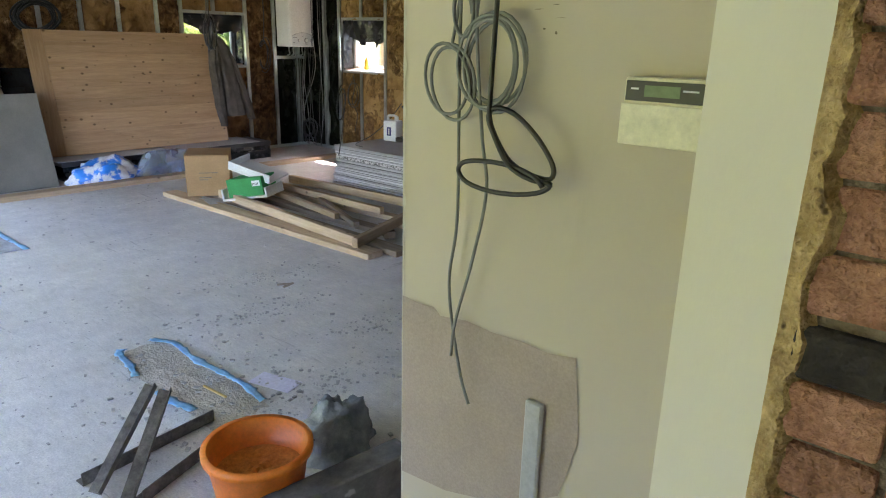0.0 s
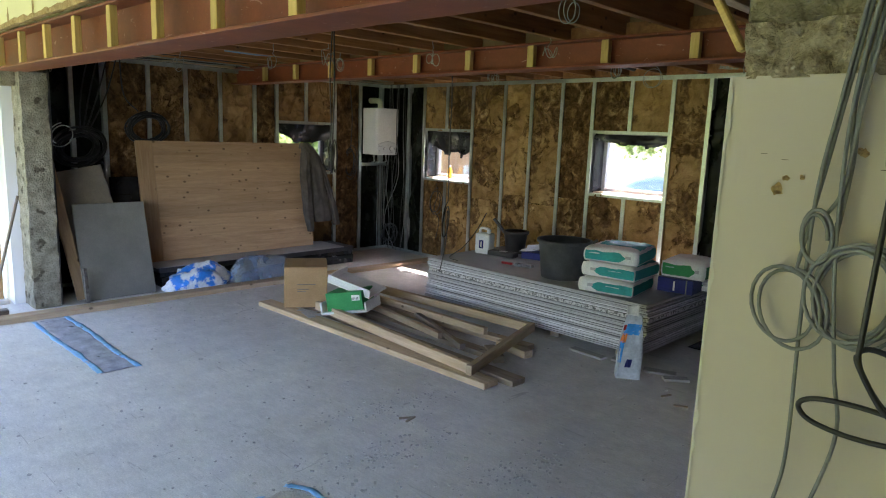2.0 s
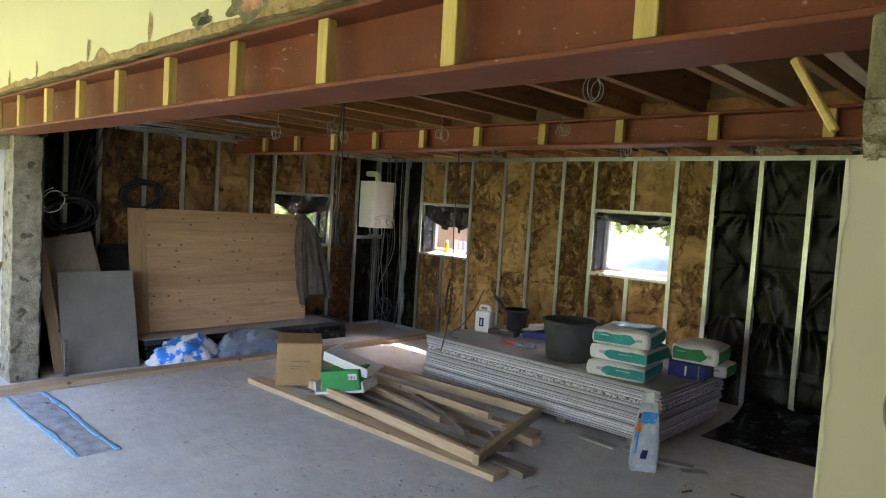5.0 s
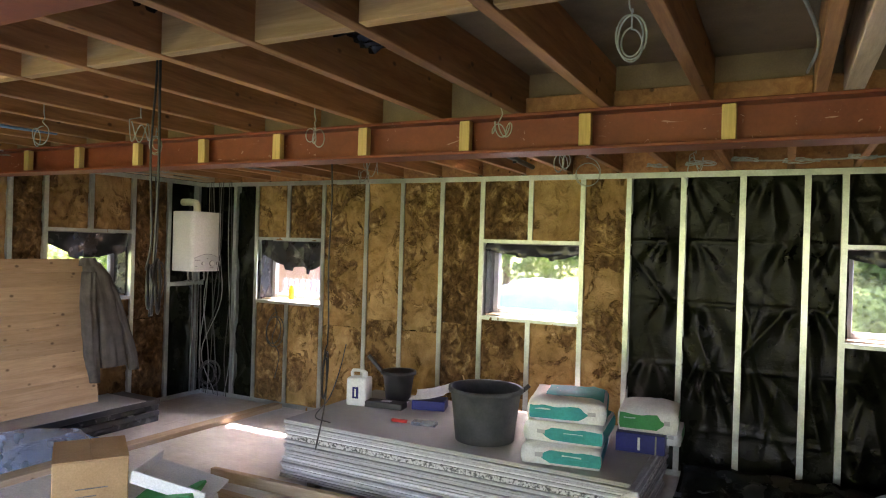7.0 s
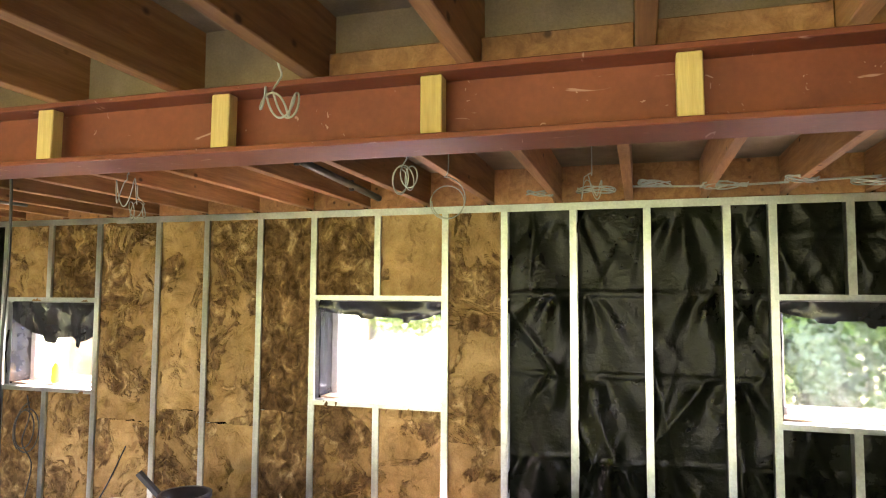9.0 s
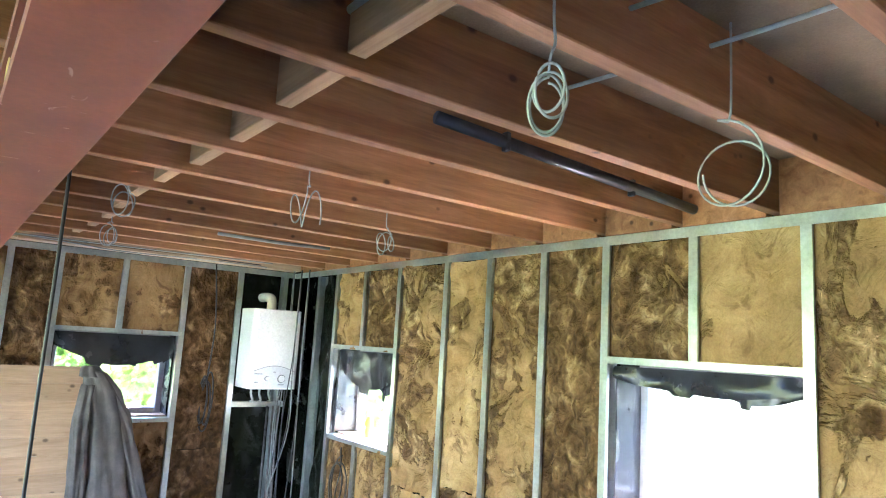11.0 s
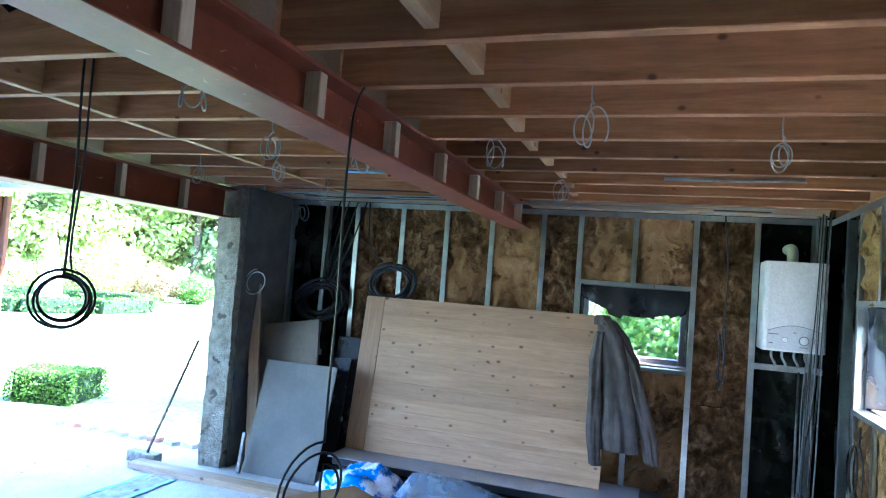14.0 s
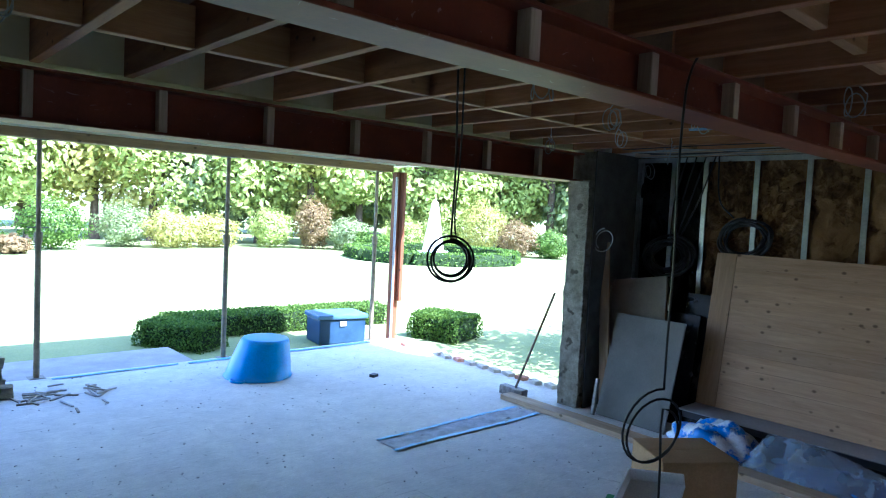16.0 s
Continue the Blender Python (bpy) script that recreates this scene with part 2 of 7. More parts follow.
BRICK = surface("old orange brick", (0.38, 0.165, 0.10), (0.74, 0.39, 0.255), 15, 90, 0.95, bump_amt=1.0, depth=0.016, vary=0.22, spots=((0.70, 0.60, 0.50), 9, 0.66))
DARK_MORTAR = surface("sooty old mortar", (0.17, 0.125, 0.09), (0.40, 0.32, 0.235), 20, 70, 0.98, bump_amt=0.9, depth=0.012, spots=((0.03, 0.024, 0.018), 9, 0.6))
SOOT_BRICK = surface("soot-black brick", (0.03, 0.026, 0.024), (0.09, 0.075, 0.065), 14, 90, 0.95, bump_amt=0.8, depth=0.008)
MORTAR = surface("sandy lime mortar", (0.23, 0.18, 0.105), (0.52, 0.44, 0.29), 28, 70, 0.98, bump_amt=1.0, depth=0.02, spots=((0.62, 0.56, 0.42), 34, 0.66))
PLASTER_EDGE = surface("broken plaster edge", (0.30, 0.18, 0.065), (0.64, 0.46, 0.22), 26, 80, 0.98, bump_amt=1.0, depth=0.016, spots=((0.13, 0.08, 0.04), 30, 0.67))
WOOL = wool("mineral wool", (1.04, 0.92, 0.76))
# browner west batts, with part of that corner's shade put into the tone
WOOL_BROWN_SHADED = wool("shaded brown mineral wool", (0.70, 0.565, 0.485))
GALV = surface("galvanised steel", (0.44, 0.485, 0.465), (0.62, 0.67, 0.64), 8, 60, 0.33, 0.88, 0.04, spec=0.5)
MEMBRANE = surface("black breather membrane", (0.003, 0.004, 0.002), (0.010, 0.012, 0.006), 3, 40, 0.26, bump_amt=0.35, spec=0.16, depth=0.01)
FILM = surface("black polythene film", (0.010, 0.011, 0.012), (0.025, 0.028, 0.030), 4, 40, 0.25, bump_amt=0.1, spec=0.5)
RED_STEEL = primed_steel()
JOIST = wood("sawn joist timber", (0.22, 0.092, 0.032), (0.46, 0.225, 0.09), "y", vary=0.30, knot_cut=0.085, knot_scale=2.1)
NOG = wood("nogging timber", (0.34, 0.19, 0.07), (0.56, 0.36, 0.17), "x")
PACKER = wood("pale packer timber", (0.53, 0.36, 0.10), (0.74, 0.55, 0.21), "z", knots=False)
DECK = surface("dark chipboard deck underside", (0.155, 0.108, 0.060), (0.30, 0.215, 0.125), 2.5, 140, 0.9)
PINE = wood("glued pine panel", (0.415, 0.255, 0.130), (0.59, 0.395, 0.225), "y", 0.6, True, 0.8, 0.11, 0.10, 2.2)
PACKER_GREY = wood("greyed packer timber", (0.42, 0.34, 0.22), (0.64, 0.55, 0.40), "z", knots=False)
LINTEL = wood("yellow-brown lintel timber", (0.20, 0.125, 0.05), (0.34, 0.23, 0.11), "x", 0.7)
PLANK = wood("pale planed pine", (0.44, 0.31, 0.185), (0.66, 0.52, 0.35), "y", 0.65)
PLANK_X = wood("pale planed pine across", (0.44, 0.31, 0.185), (0.66, 0.52, 0.35), "x", 0.65)
GREY_WOOD = wood("weathered plank", (0.24, 0.19, 0.14), (0.40, 0.33, 0.25), "x", 0.85)
BROWN_POST = wood("brown stained post", (0.13, 0.045, 0.02), (0.27, 0.10, 0.045), "z", 0.6)
BOARD_FACE = surface("grey plasterboard paper", (0.38, 0.38, 0.37), (0.48, 0.48, 0.465), 3, 120, 0.85, bump_amt=0.05)
CEMENT_BOARD = surface("grey cement board", (0.175, 0.172, 0.145), (0.25, 0.245, 0.21), 3, 120, 0.85, bump_amt=0.05)
BOARD_EDGE = surface("plasterboard edge", (0.52, 0.53, 0.54), (0.74, 0.75, 0.75), 20, 90, 0.9, vary=0.32)
TUB_GREY = surface("dusty grey-black plastic", (0.05, 0.055, 0.055), (0.10, 0.105, 0.105), 7, 60, 0.55, bump_amt=0.05)
BOARD_TAPE = surface("plasterboard stack edge tape", (0.12, 0.12, 0.12), (0.72, 0.72, 0.70), 55, 90, 0.8, spread=(0.42, 0.52))
TAN_BOARD = surface("tan fibre board", (0.20, 0.172, 0.125), (0.29, 0.255, 0.19), 4, 100, 0.9)
CARDBOARD = surface("brown cardboard", (0.40, 0.25, 0.12), (0.50, 0.33, 0.17), 5, 80, 0.85, bump_amt=0.05)
WHITE_CARD = surface("white card", (0.70, 0.72, 0.70), (0.80, 0.81, 0.79), 5, 80, 0.7, bump_amt=0.03)
GREEN_CARD = surface("green card", (0.02, 0.24, 0.07), (0.03, 0.32, 0.10), 5, 80, 0.6, bump_amt=0.03)
WHITE_ENAMEL = surface("white enamel", (0.76, 0.76, 0.72), (0.82, 0.82, 0.79), 3, 60, 0.35, bump_amt=0.02, spec=0.5)
GREY_PLASTIC = surface("grey plastic", (0.40, 0.41, 0.41), (0.5, 0.5, 0.5), 5, 60, 0.45, bump_amt=0.02)
BLACK_PLASTIC = surface("black plastic", (0.018, 0.018, 0.019), (0.04, 0.04, 0.042), 6, 60, 0.45, bump_amt=0.05, spec=0.5)
WHITE_PLASTIC = surface("milky white plastic", (0.70, 0.74, 0.76), (0.82, 0.85, 0.86), 5, 60, 0.4, bump_amt=0.03, spec=0.5)
BLUE_PLASTIC = surface("bright blue plastic", (0.018, 0.27, 0.72), (0.028, 0.35, 0.84), 5, 60, 0.35, bump_amt=0.03, spec=0.5)
BLUE_TAPE = surface("blue polythene tape", (0.10, 0.38, 0.70), (0.34, 0.66, 0.92), 26, 60, 0.35, bump_amt=0.3, spec=0.5, spots=((0.10, 0.11, 0.12), 11, 0.66))
CLEAR_FILM = sheet("clear crumpled polythene", (0.42, 0.50, 0.60), 0.45, 0.15)
DUSTY_FILM = sheet("dusty grey-blue polythene", (0.50, 0.55, 0.62), 1.0, 0.3)
DUST_STRIP = surface("grey dusty strip", (0.26, 0.27, 0.30), (0.58, 0.60, 0.66), 9, 60, 0.7, bump_amt=0.4, depth=0.01, spots=((0.07, 0.07, 0.075), 8, 0.66))
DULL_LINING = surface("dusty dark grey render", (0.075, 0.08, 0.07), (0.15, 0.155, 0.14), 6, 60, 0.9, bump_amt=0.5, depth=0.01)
# near-black green: the shade among the leaves is put into the core's colour
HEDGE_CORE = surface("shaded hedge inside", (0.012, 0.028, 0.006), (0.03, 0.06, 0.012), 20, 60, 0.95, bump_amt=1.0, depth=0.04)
BLUE_BAG = surface("blue and white printed bag", (0.015, 0.24, 0.80), (0.82, 0.88, 0.94), 8, 60, 0.35, bump_amt=0.3, spread=(0.45, 0.53), spec=0.5)
ORANGE = surface("orange plastic", (0.78, 0.17, 0.015), (0.90, 0.26, 0.03), 6, 60, 0.4, bump_amt=0.05, spec=0.5)
RED_DIRT = surface("red brick dust", (0.50, 0.15, 0.03), (0.76, 0.30, 0.07), 20, 80, 0.98, bump_amt=0.8, depth=0.01)
PAPER = surface("white paper", (0.72, 0.73, 0.76), (0.82, 0.83, 0.85), 4, 60, 0.8, bump_amt=0.02)
TEAL = surface("teal printed film", (0.008, 0.28, 0.26), (0.02, 0.40, 0.37), 6, 60, 0.6, bump_amt=0.08, spec=0.3)
NAVY = surface("navy blue card", (0.012, 0.02, 0.13), (0.02, 0.03, 0.2), 6, 60, 0.4, bump_amt=0.03)
RED_PLASTIC = surface("red plastic", (0.35, 0.02, 0.02), (0.5, 0.03, 0.03), 6, 60, 0.4, bump_amt=0.02)
CABLE_GREY = surface("grey cable sheath", (0.17, 0.175, 0.165), (0.28, 0.29, 0.275), 9, 60, 0.5, bump_amt=0.0)
CABLE_WHITE = surface("pale grey cable sheath", (0.28, 0.31, 0.27), (0.42, 0.45, 0.40), 9, 60, 0.5, bump_amt=0.0)
CABLE_BLACK = surface("black cable sheath", (0.010, 0.010, 0.010), (0.022, 0.022, 0.022), 9, 60, 0.4, bump_amt=0.0, spec=0.5)
CLOTH = surface("grey-brown jacket cloth", (0.065, 0.056, 0.046), (0.135, 0.118, 0.097), 9, 160, 0.95, bump_amt=0.5)
DARK_STEEL = surface("dark worn steel", (0.10, 0.092, 0.085), (0.30, 0.28, 0.25), 20, 80, 0.5, 0.7, 0.1)
ALARM = surface("yellowed white plastic", (0.77, 0.73, 0.54), (0.79, 0.75, 0.56), 4, 60, 0.45, bump_amt=0.02)
LCD = surface("green display", (0.10, 0.16, 0.10), (0.14, 0.2, 0.12), 4, 60, 0.2, bump_amt=0.0)
GRASS = surface("mown lawn", (0.175, 0.218, 0.08), (0.28, 0.325, 0.13), 0.6, 30, 0.95, bump_amt=0.6, depth=0.03)
SHRUB = leaves("box hedge leaves", (0.045, 0.10, 0.014), (0.15, 0.25, 0.035))
TREE_LEAF = leaves("tree leaves", (0.22, 0.29, 0.07), (0.48, 0.55, 0.17))
YELLOW_LEAF = leaves("golden shrub leaves", (0.26, 0.28, 0.07), (0.46, 0.43, 0.13))
RED_LEAF = leaves("copper shrub leaves", (0.17, 0.12, 0.05), (0.30, 0.22, 0.10))
PALE_LEAF = leaves("silvery shrub leaves", (0.15, 0.21, 0.08), (0.32, 0.38, 0.17))
BARK = surface("bark", (0.06, 0.045, 0.03), (0.13, 0.10, 0.07), 12, 60, 0.95, bump_amt=0.7)
PAVING = surface("grey paving stone", (0.30, 0.29, 0.26), (0.42, 0.40, 0.36), 4, 60, 0.9)
WHITE_STONE = surface("white painted stone", (0.70, 0.72, 0.74), (0.80, 0.82, 0.84), 3, 50, 0.7)
BLOCK = surface("pale concrete block", (0.34, 0.32, 0.27), (0.48, 0.45, 0.38), 12, 60, 0.95, bump_amt=0.6)
MOSSY = surface("mossy old stone", (0.15, 0.13, 0.085), (0.36, 0.33, 0.24), 12, 60, 0.95, bump_amt=0.9, depth=0.02, spots=((0.10, 0.15, 0.03), 9, 0.58))
DIRT = surface("loose soil and dust", (0.44, 0.40, 0.34), (0.66, 0.61, 0.54), 12, 60, 0.98, bump_amt=0.9, depth=0.012)
TERRACOTTA = surface("terracotta wall outside", (0.44, 0.22, 0.14), (0.56, 0.32, 0.22), 3, 60, 0.9)
BLUE_TARP = surface("blue tarpaulin", (0.10, 0.22, 0.38), (0.20, 0.34, 0.52), 3, 60, 0.5)
DRIVE = surface("dark worn drive", (0.055, 0.053, 0.05), (0.10, 0.097, 0.09), 4, 60, 0.9)
YELLOW_PAINT = surface("yellow painted metal", (0.75, 0.42, 0.02), (0.85, 0.5, 0.04), 3, 60, 0.5)


# ---- mesh helpers ----
def box(bm, a, b, m=None):
    """An axis-aligned block from corner a to corner b, turned by m if given."""
    x0, y0, z0 = a
    x1, y1, z1 = b
    vs = [bm.verts.new((x, y, z)) for x in (x0, x1) for y in (y0, y1) for z in (z0, z1)]
    if m is not None:
        for v in vs:
            v.co = m @ v.co
    for f in ((0, 1, 3, 2), (4, 6, 7, 5), (0, 4, 5, 1), (2, 3, 7, 6), (0, 2, 6, 4), (1, 5, 7, 3)):
        bm.faces.new([vs[i] for i in f])
    return vs


def blocks(*pairs):
    bm = bmesh.new()
    for p in pairs:
        box(bm, *p)
    return bm


def soft(bm, w=0.004, seg=1):
    bmesh.ops.recalc_face_normals(bm, faces=bm.faces)
    bmesh.ops.bevel(bm, geom=list(bm.edges), offset=w, segments=seg, affect="EDGES", profile=0.6)
    return bm


def mesh_of(name, bm, mat, smooth=False):
    bmesh.ops.recalc_face_normals(bm, faces=bm.faces)
    me = bpy.data.meshes.new(name)
    bm.to_mesh(me)
    bm.free()
    me.materials.append(mat)
    if smooth:
        for p in me.polygons:
            p.use_smooth = True
    return me


def part(name, bm, mat, parent, label="", smooth=False, m=None):
    ob = new(name, bm if isinstance(bm, bpy.types.Mesh) else mesh_of(name, bm, mat, smooth))
    ob.parent = parent
    if m is not None:
        ob.matrix_basis = m
    if label:
        tagged(ob, label)
    return ob


def thing(name, m, label, category, group="", kind=""):
    ob = new(name)
    ob.empty_display_size = 0.1
    ob.matrix_basis = m
    return tagged(ob, label, category, group, kind)


def solid(name, bm, mat, label, category, group="", kind="", m=None, smooth=False):
    ob = new(name, mesh_of(name, bm, mat, smooth))
    if m is not None:
        ob.matrix_basis = m
    return tagged(ob, label, category, group, kind)


def lathe(bm, profile, seg=28, m=None):
    """Spin a profile of (radius, height) round z."""
    rings = []
    for r, z in profile:
        ring = []
        for i in range(seg):
            a = 2 * math.pi * i / seg
            p = Vector((r * math.cos(a), r * math.sin(a), z))
            ring.append(bm.verts.new(m @ p if m is not None else p))
        rings.append(ring)
    for r0, r1 in zip(rings, rings[1:]):
        for i in range(seg):
            bm.faces.new((r0[i], r0[(i + 1) % seg], r1[(i + 1) % seg], r1[i]))
    return rings


def cap(bm, ring):
    bm.faces.new(ring)


def tube(bm, pts, r, seg=6):
    """A round cable along points."""
    pts = [Vector(p) for p in pts]
    rings = []
    up = Vector((0.31, 0.17, 0.93))
    for i, p in enumerate(pts):
        d = (pts[min(i + 1, len(pts) - 1)] - pts[max(i - 1, 0)])
        d = d.normalized() if d.length > 1e-6 else Vector((0, 0, 1))
        s = d.cross(up)
        if s.length < 0.05:
            s = d.cross(Vector((1, 0, 0)))
        s.normalize()
        u = s.cross(d)
        rings.append([bm.verts.new(p + r * (math.cos(2 * math.pi * k / seg) * s + math.sin(2 * math.pi * k / seg) * u)) for k in range(seg)])
    for a, b in zip(rings, rings[1:]):
        for k in range(seg):
            bm.faces.new((a[k], a[(k + 1) % seg], b[(k + 1) % seg], b[k]))
    bm.faces.new(rings[0])
    bm.faces.new(rings[-1])


def curve(pts, n=8):
    """A smooth line through points."""
    P = [Vector(p) for p in pts]
    P = [2 * P[0] - P[1]] + P + [2 * P[-1] - P[-2]]
    out = []
    for i in range(1, len(P) - 2):
        a, b, c, d = P[i - 1:i + 3]
        for k in range(n):
            t = k / n
            out.append(0.5 * (2 * b + (c - a) * t + (2 * a - 5 * b + 4 * c - d) * t * t + (3 * b - a - 3 * c + d) * t ** 3))
    out.append(P[-2])
    return out


def patch(bm, f, nu, nv):
    """A grid sheet; f(u, v) gives the place for u, v from 0 to 1."""
    g = [[bm.verts.new(f(i / nu, j / nv)) for j in range(nv + 1)] for i in range(nu + 1)]
    for i in range(nu):
        for j in range(nv):
            bm.faces.new((g[i][j], g[i + 1][j], g[i + 1][j + 1], g[i][j + 1]))
    return g


def n3(x, y, z, s=1.0):
    return noise.noise(Vector((x * s, y * s, z * s)))


def wall_with_holes(u0, u1, z0, z1, holes, place):
    """Blocks that fill a wall round its openings; place(u0, z0, u1, z1) gives a block's corners."""
    bm = bmesh.new()
    us = sorted({u0, u1, *[h[0] for h in holes], *[h[2] for h in holes]})
    for a, b in zip(us, us[1:]):
        spans = sorted((h[1], h[3]) for h in holes if h[0] <= a and h[2] >= b)
        z = z0
        for s0, s1 in spans:
            box(bm, *place(a, z, b, s0))
            z = s1
        box(bm, *place(a, z, b, z1))
    return bm


# ---- plan, in metres ----
NORTH, WEST = 6.20, -8.06            # inner faces of the stud lines
EAST = 1.6
TRACK_TOP = 2.385
JOIST_Z0, JOIST_Z1 = 2.40, 2.61
STEP = 0.43
OPEN_NORTH = [(-7.28, 1.11, -6.42, 1.76), (-4.60, 1.13, -3.72, 1.79), (-1.79, 1.14, -1.08, 1.81)]
OPEN_WEST = [(4.38, 1.15, 5.24, 1.785)]
B1 = (1.17, 1.43, 2.12, 2.385)       # near beam: y, y, z, z
B2 = (3.742, 3.929, 2.212, 2.399)        # far beam
ROOM1_X0, ROOM1_Y0 = -7.80, -1.95    # open edges of the slab
NIB_X, NIB_Y = -1.11, 1.14

# floor slab
bm = blocks(((WEST - 0.35, 1.3, -0.25), (EAST, NORTH + 0.35, 0.0)), ((ROOM1_X0, ROOM1_Y0, -0.25), (EAST, 1.3, 0.0)))
floor = solid("floor", bm, FLOOR, "dusty grey concrete screed floor", "floor", kind="structure")

# north wall: outer skin, studs, wool, membrane
bm = wall_with_holes(WEST - 0.35, EAST, -0.2, 2.75, OPEN_NORTH, lambda a, z, b, t: ((a, NORTH + 0.10, z), (b, NORTH + 0.34, t)))
wall_north = solid("wall_north", bm, MEMBRANE, "unfinished outer wall lined with black membrane behind steel studs", "wall", kind="structure")
bm = wall_with_holes(1.27, NORTH + 0.10, -0.2, 2.75, OPEN_WEST, lambda a, z, b, t: ((WEST - 0.34, a, z), (WEST - 0.10, b, t)))
wall_west = solid("wall_west", bm, MEMBRANE, "unfinished outer wall lined with wool behind steel studs", "wall", kind="structure")


def c_stud(h, w=0.042, d=0.07, t=0.0025):
    """Upright C-section; its web faces -x, its flange faces -y."""
    bm = bmesh.new()
    box(bm, (-w / 2, 0, 0), (w / 2, t, h))
    box(bm, (-w / 2, t, 0), (-w / 2 + t, d - t, h))
    box(bm, (-w / 2, d - t, 0), (w / 2, d, h))
    box(bm, (w / 2 - t, t, 0), (w / 2, t + 0.012, h))
    return bm


STUD_MESH = {}


def stud(parent, m, h):
    key = round(h, 3)
    if key not in STUD_MESH:
        STUD_MESH[key] = mesh_of("stud", c_stud(h), GALV)
    return part("stud", STUD_MESH[key], None, parent, m=m)


def wool_batt(parent, w, h, m, seed):
    bm = bmesh.new()
    nu, nv = max(4, int(w / 0.022)), max(4, int(h / 0.026))
    rough = 0.45 + 0.9 * abs(math.sin(seed * 5.3))

    def f(u, v):
        x, z = (u - 0.5) * w, v * h
        e = min(u, 1 - u) * w
        d = rough * (0.036 * n3(x + seed, seed * 1.7, z, 6) + 0.032 * n3(x + seed, 3.1, z, 15) + 0.020 * n3(x, seed, z, 32))
        k = min(1, e / 0.05)
        return Vector((x, max(0.005 if e < 0.03 else -0.03, 0.034 - d * k - 0.016 * k), z))
    patch(bm, f, nu, nv)
    return part("insulation_batt", bm, WOOL if parent is wall_north else WOOL_BROWN_SHADED, parent, smooth=True, m=m)


def membrane_bay(parent, w, h, m, seed):
    """Slack glossy sheet, gathered under taped laps into fanned folds."""
    bm = bmesh.new()
    rs = random.Random(int(abs(seed) * 1000))
    creases = [(rs.uniform(-w / 2, w / 2), rs.uniform(0.1, h), math.radians(rs.choice((-1, 1)) * rs.uniform(4, 40)), rs.uniform(0.006, 0.020), rs.uniform(0.012, 0.035), rs.uniform(0.15, 0.5)) for k in range(11)]
    fans = [(rs.uniform(-w / 2, w / 2), lap, rs.uniform(0.2, 0.6), rs.randint(4, 8), rs.uniform(0.5, 1.0)) for lap in (0.86, 1.35, 1.84, 2.3)]

    def f(u, v):
        x, z = (u - 0.5) * w, v * h
        d = 0.0
        for lap in (0.37, 0.86, 1.35, 1.84):
            e = z - lap - 0.016 * n3(x, seed, lap, 4)
            d += 0.010 * max(0.0, 1 - abs(e) / 0.016)
        for cx, top, ln, n, amp in fans:
            drop = top - z
            if 0 < drop < 0.9:
                a = (x - cx) / (0.10 + drop * 0.6)
                d += 0.030 * amp * math.exp(-drop / ln) * min(1, drop / 0.08) * math.cos(a * n) * math.exp(-a * a * 0.7)
        for cx, cz, a, amp, wid, ln in creases:
            dx, dz = x - cx, z - cz
            along, off = dx * math.sin(a) + dz * math.cos(a), dx * math.cos(a) - dz * math.sin(a)
            d += amp * math.exp(-abs(off) / wid) * math.exp(-(along / ln) ** 2)
        d += 0.030 * n3(x + seed, z * 0.8, 2.2, 2.6) + 0.010 * n3(x + seed, z * 0.5, 5.2, 9) + 0.012 * math.sin(math.pi * u)
        return Vector((x, min(0.096, 0.080 - d), z))
    patch(bm, f, max(6, int(w / 0.014)), int(h / 0.018))
    return part("membrane_bay", bm, MEMBRANE, parent, smooth=True, m=m)


def runs(lo, hi, holes):
    """Spans of z from lo to hi left free by holes."""
    out, z = [], lo
    for a, b in sorted(holes):
        out.append((z, a))
        z = b
    out.append((z, hi))
    return out


def stud_line(parent, posts, holes, place, wool_to, cripples, top=TRACK_TOP - 0.04):
    """Posts, batts and membrane along one wall; place(u, z) gives the pose of a piece."""
    for u in posts:
        stud(parent, place(u, 0.0), top)
    for k, (a, b) in enumerate(zip(posts, posts[1:])):
        hs = [(h[1], h[3]) for h in holes if h[0] < (a + b) / 2 < h[2]]
        mid_cripple = [c for c in cripples if a < c < b]
        for z0, z1 in runs(0.0, top, hs):
            edges = [a, *(mid_cripple if hs else []), b]
            for c in edges[1:-1]:
                stud(parent, place(c, z0), z1 - z0)
            for e0, e1 in zip(edges, edges[1:]):
                w = e1 - e0 - 0.03
                if wool_to((e0 + e1) / 2):
                    cut = z0 + 0.98 + 0.1 * math.sin(a * 7)
                    spans = [(z0, cut), (cut, z1)] if z1 - z0 > 1.8 else [(z0, z1)]
                    for s0, s1 in spans:
                        wool_batt(parent, w + 0.02, s1 - s0, place((e0 + e1) / 2, s0), a * 3.3 + s0 * 1.9 + e0)
                else:
                    membrane_bay(parent, w + 0.03, z1 - z0, place((e0 + e1) / 2, z0), a * 2.1 + z0)


NORTH_POSTS = [-7.62, -7.30, -6.40, -5.87, -5.46, -5.03, -4.62, -3.70, -3.32, -2.90, -2.476, -2.046, -1.81, -1.06, -0.65, -0.22, 0.2, 0.62, 1.04, 1.5]
stud_line(wall_north, NORTH_POSTS, OPEN_NORTH, lambda u, z: pose(u, NORTH, z), lambda u: -7.3 < u < -3.32, [-6.86, -4.16, -1.43])
WEST_POSTS = [1.62, 1.99, 2.306, 2.763, 3.185, 3.60, 4.05, 4.36, 5.26, 5.70, 6.10]
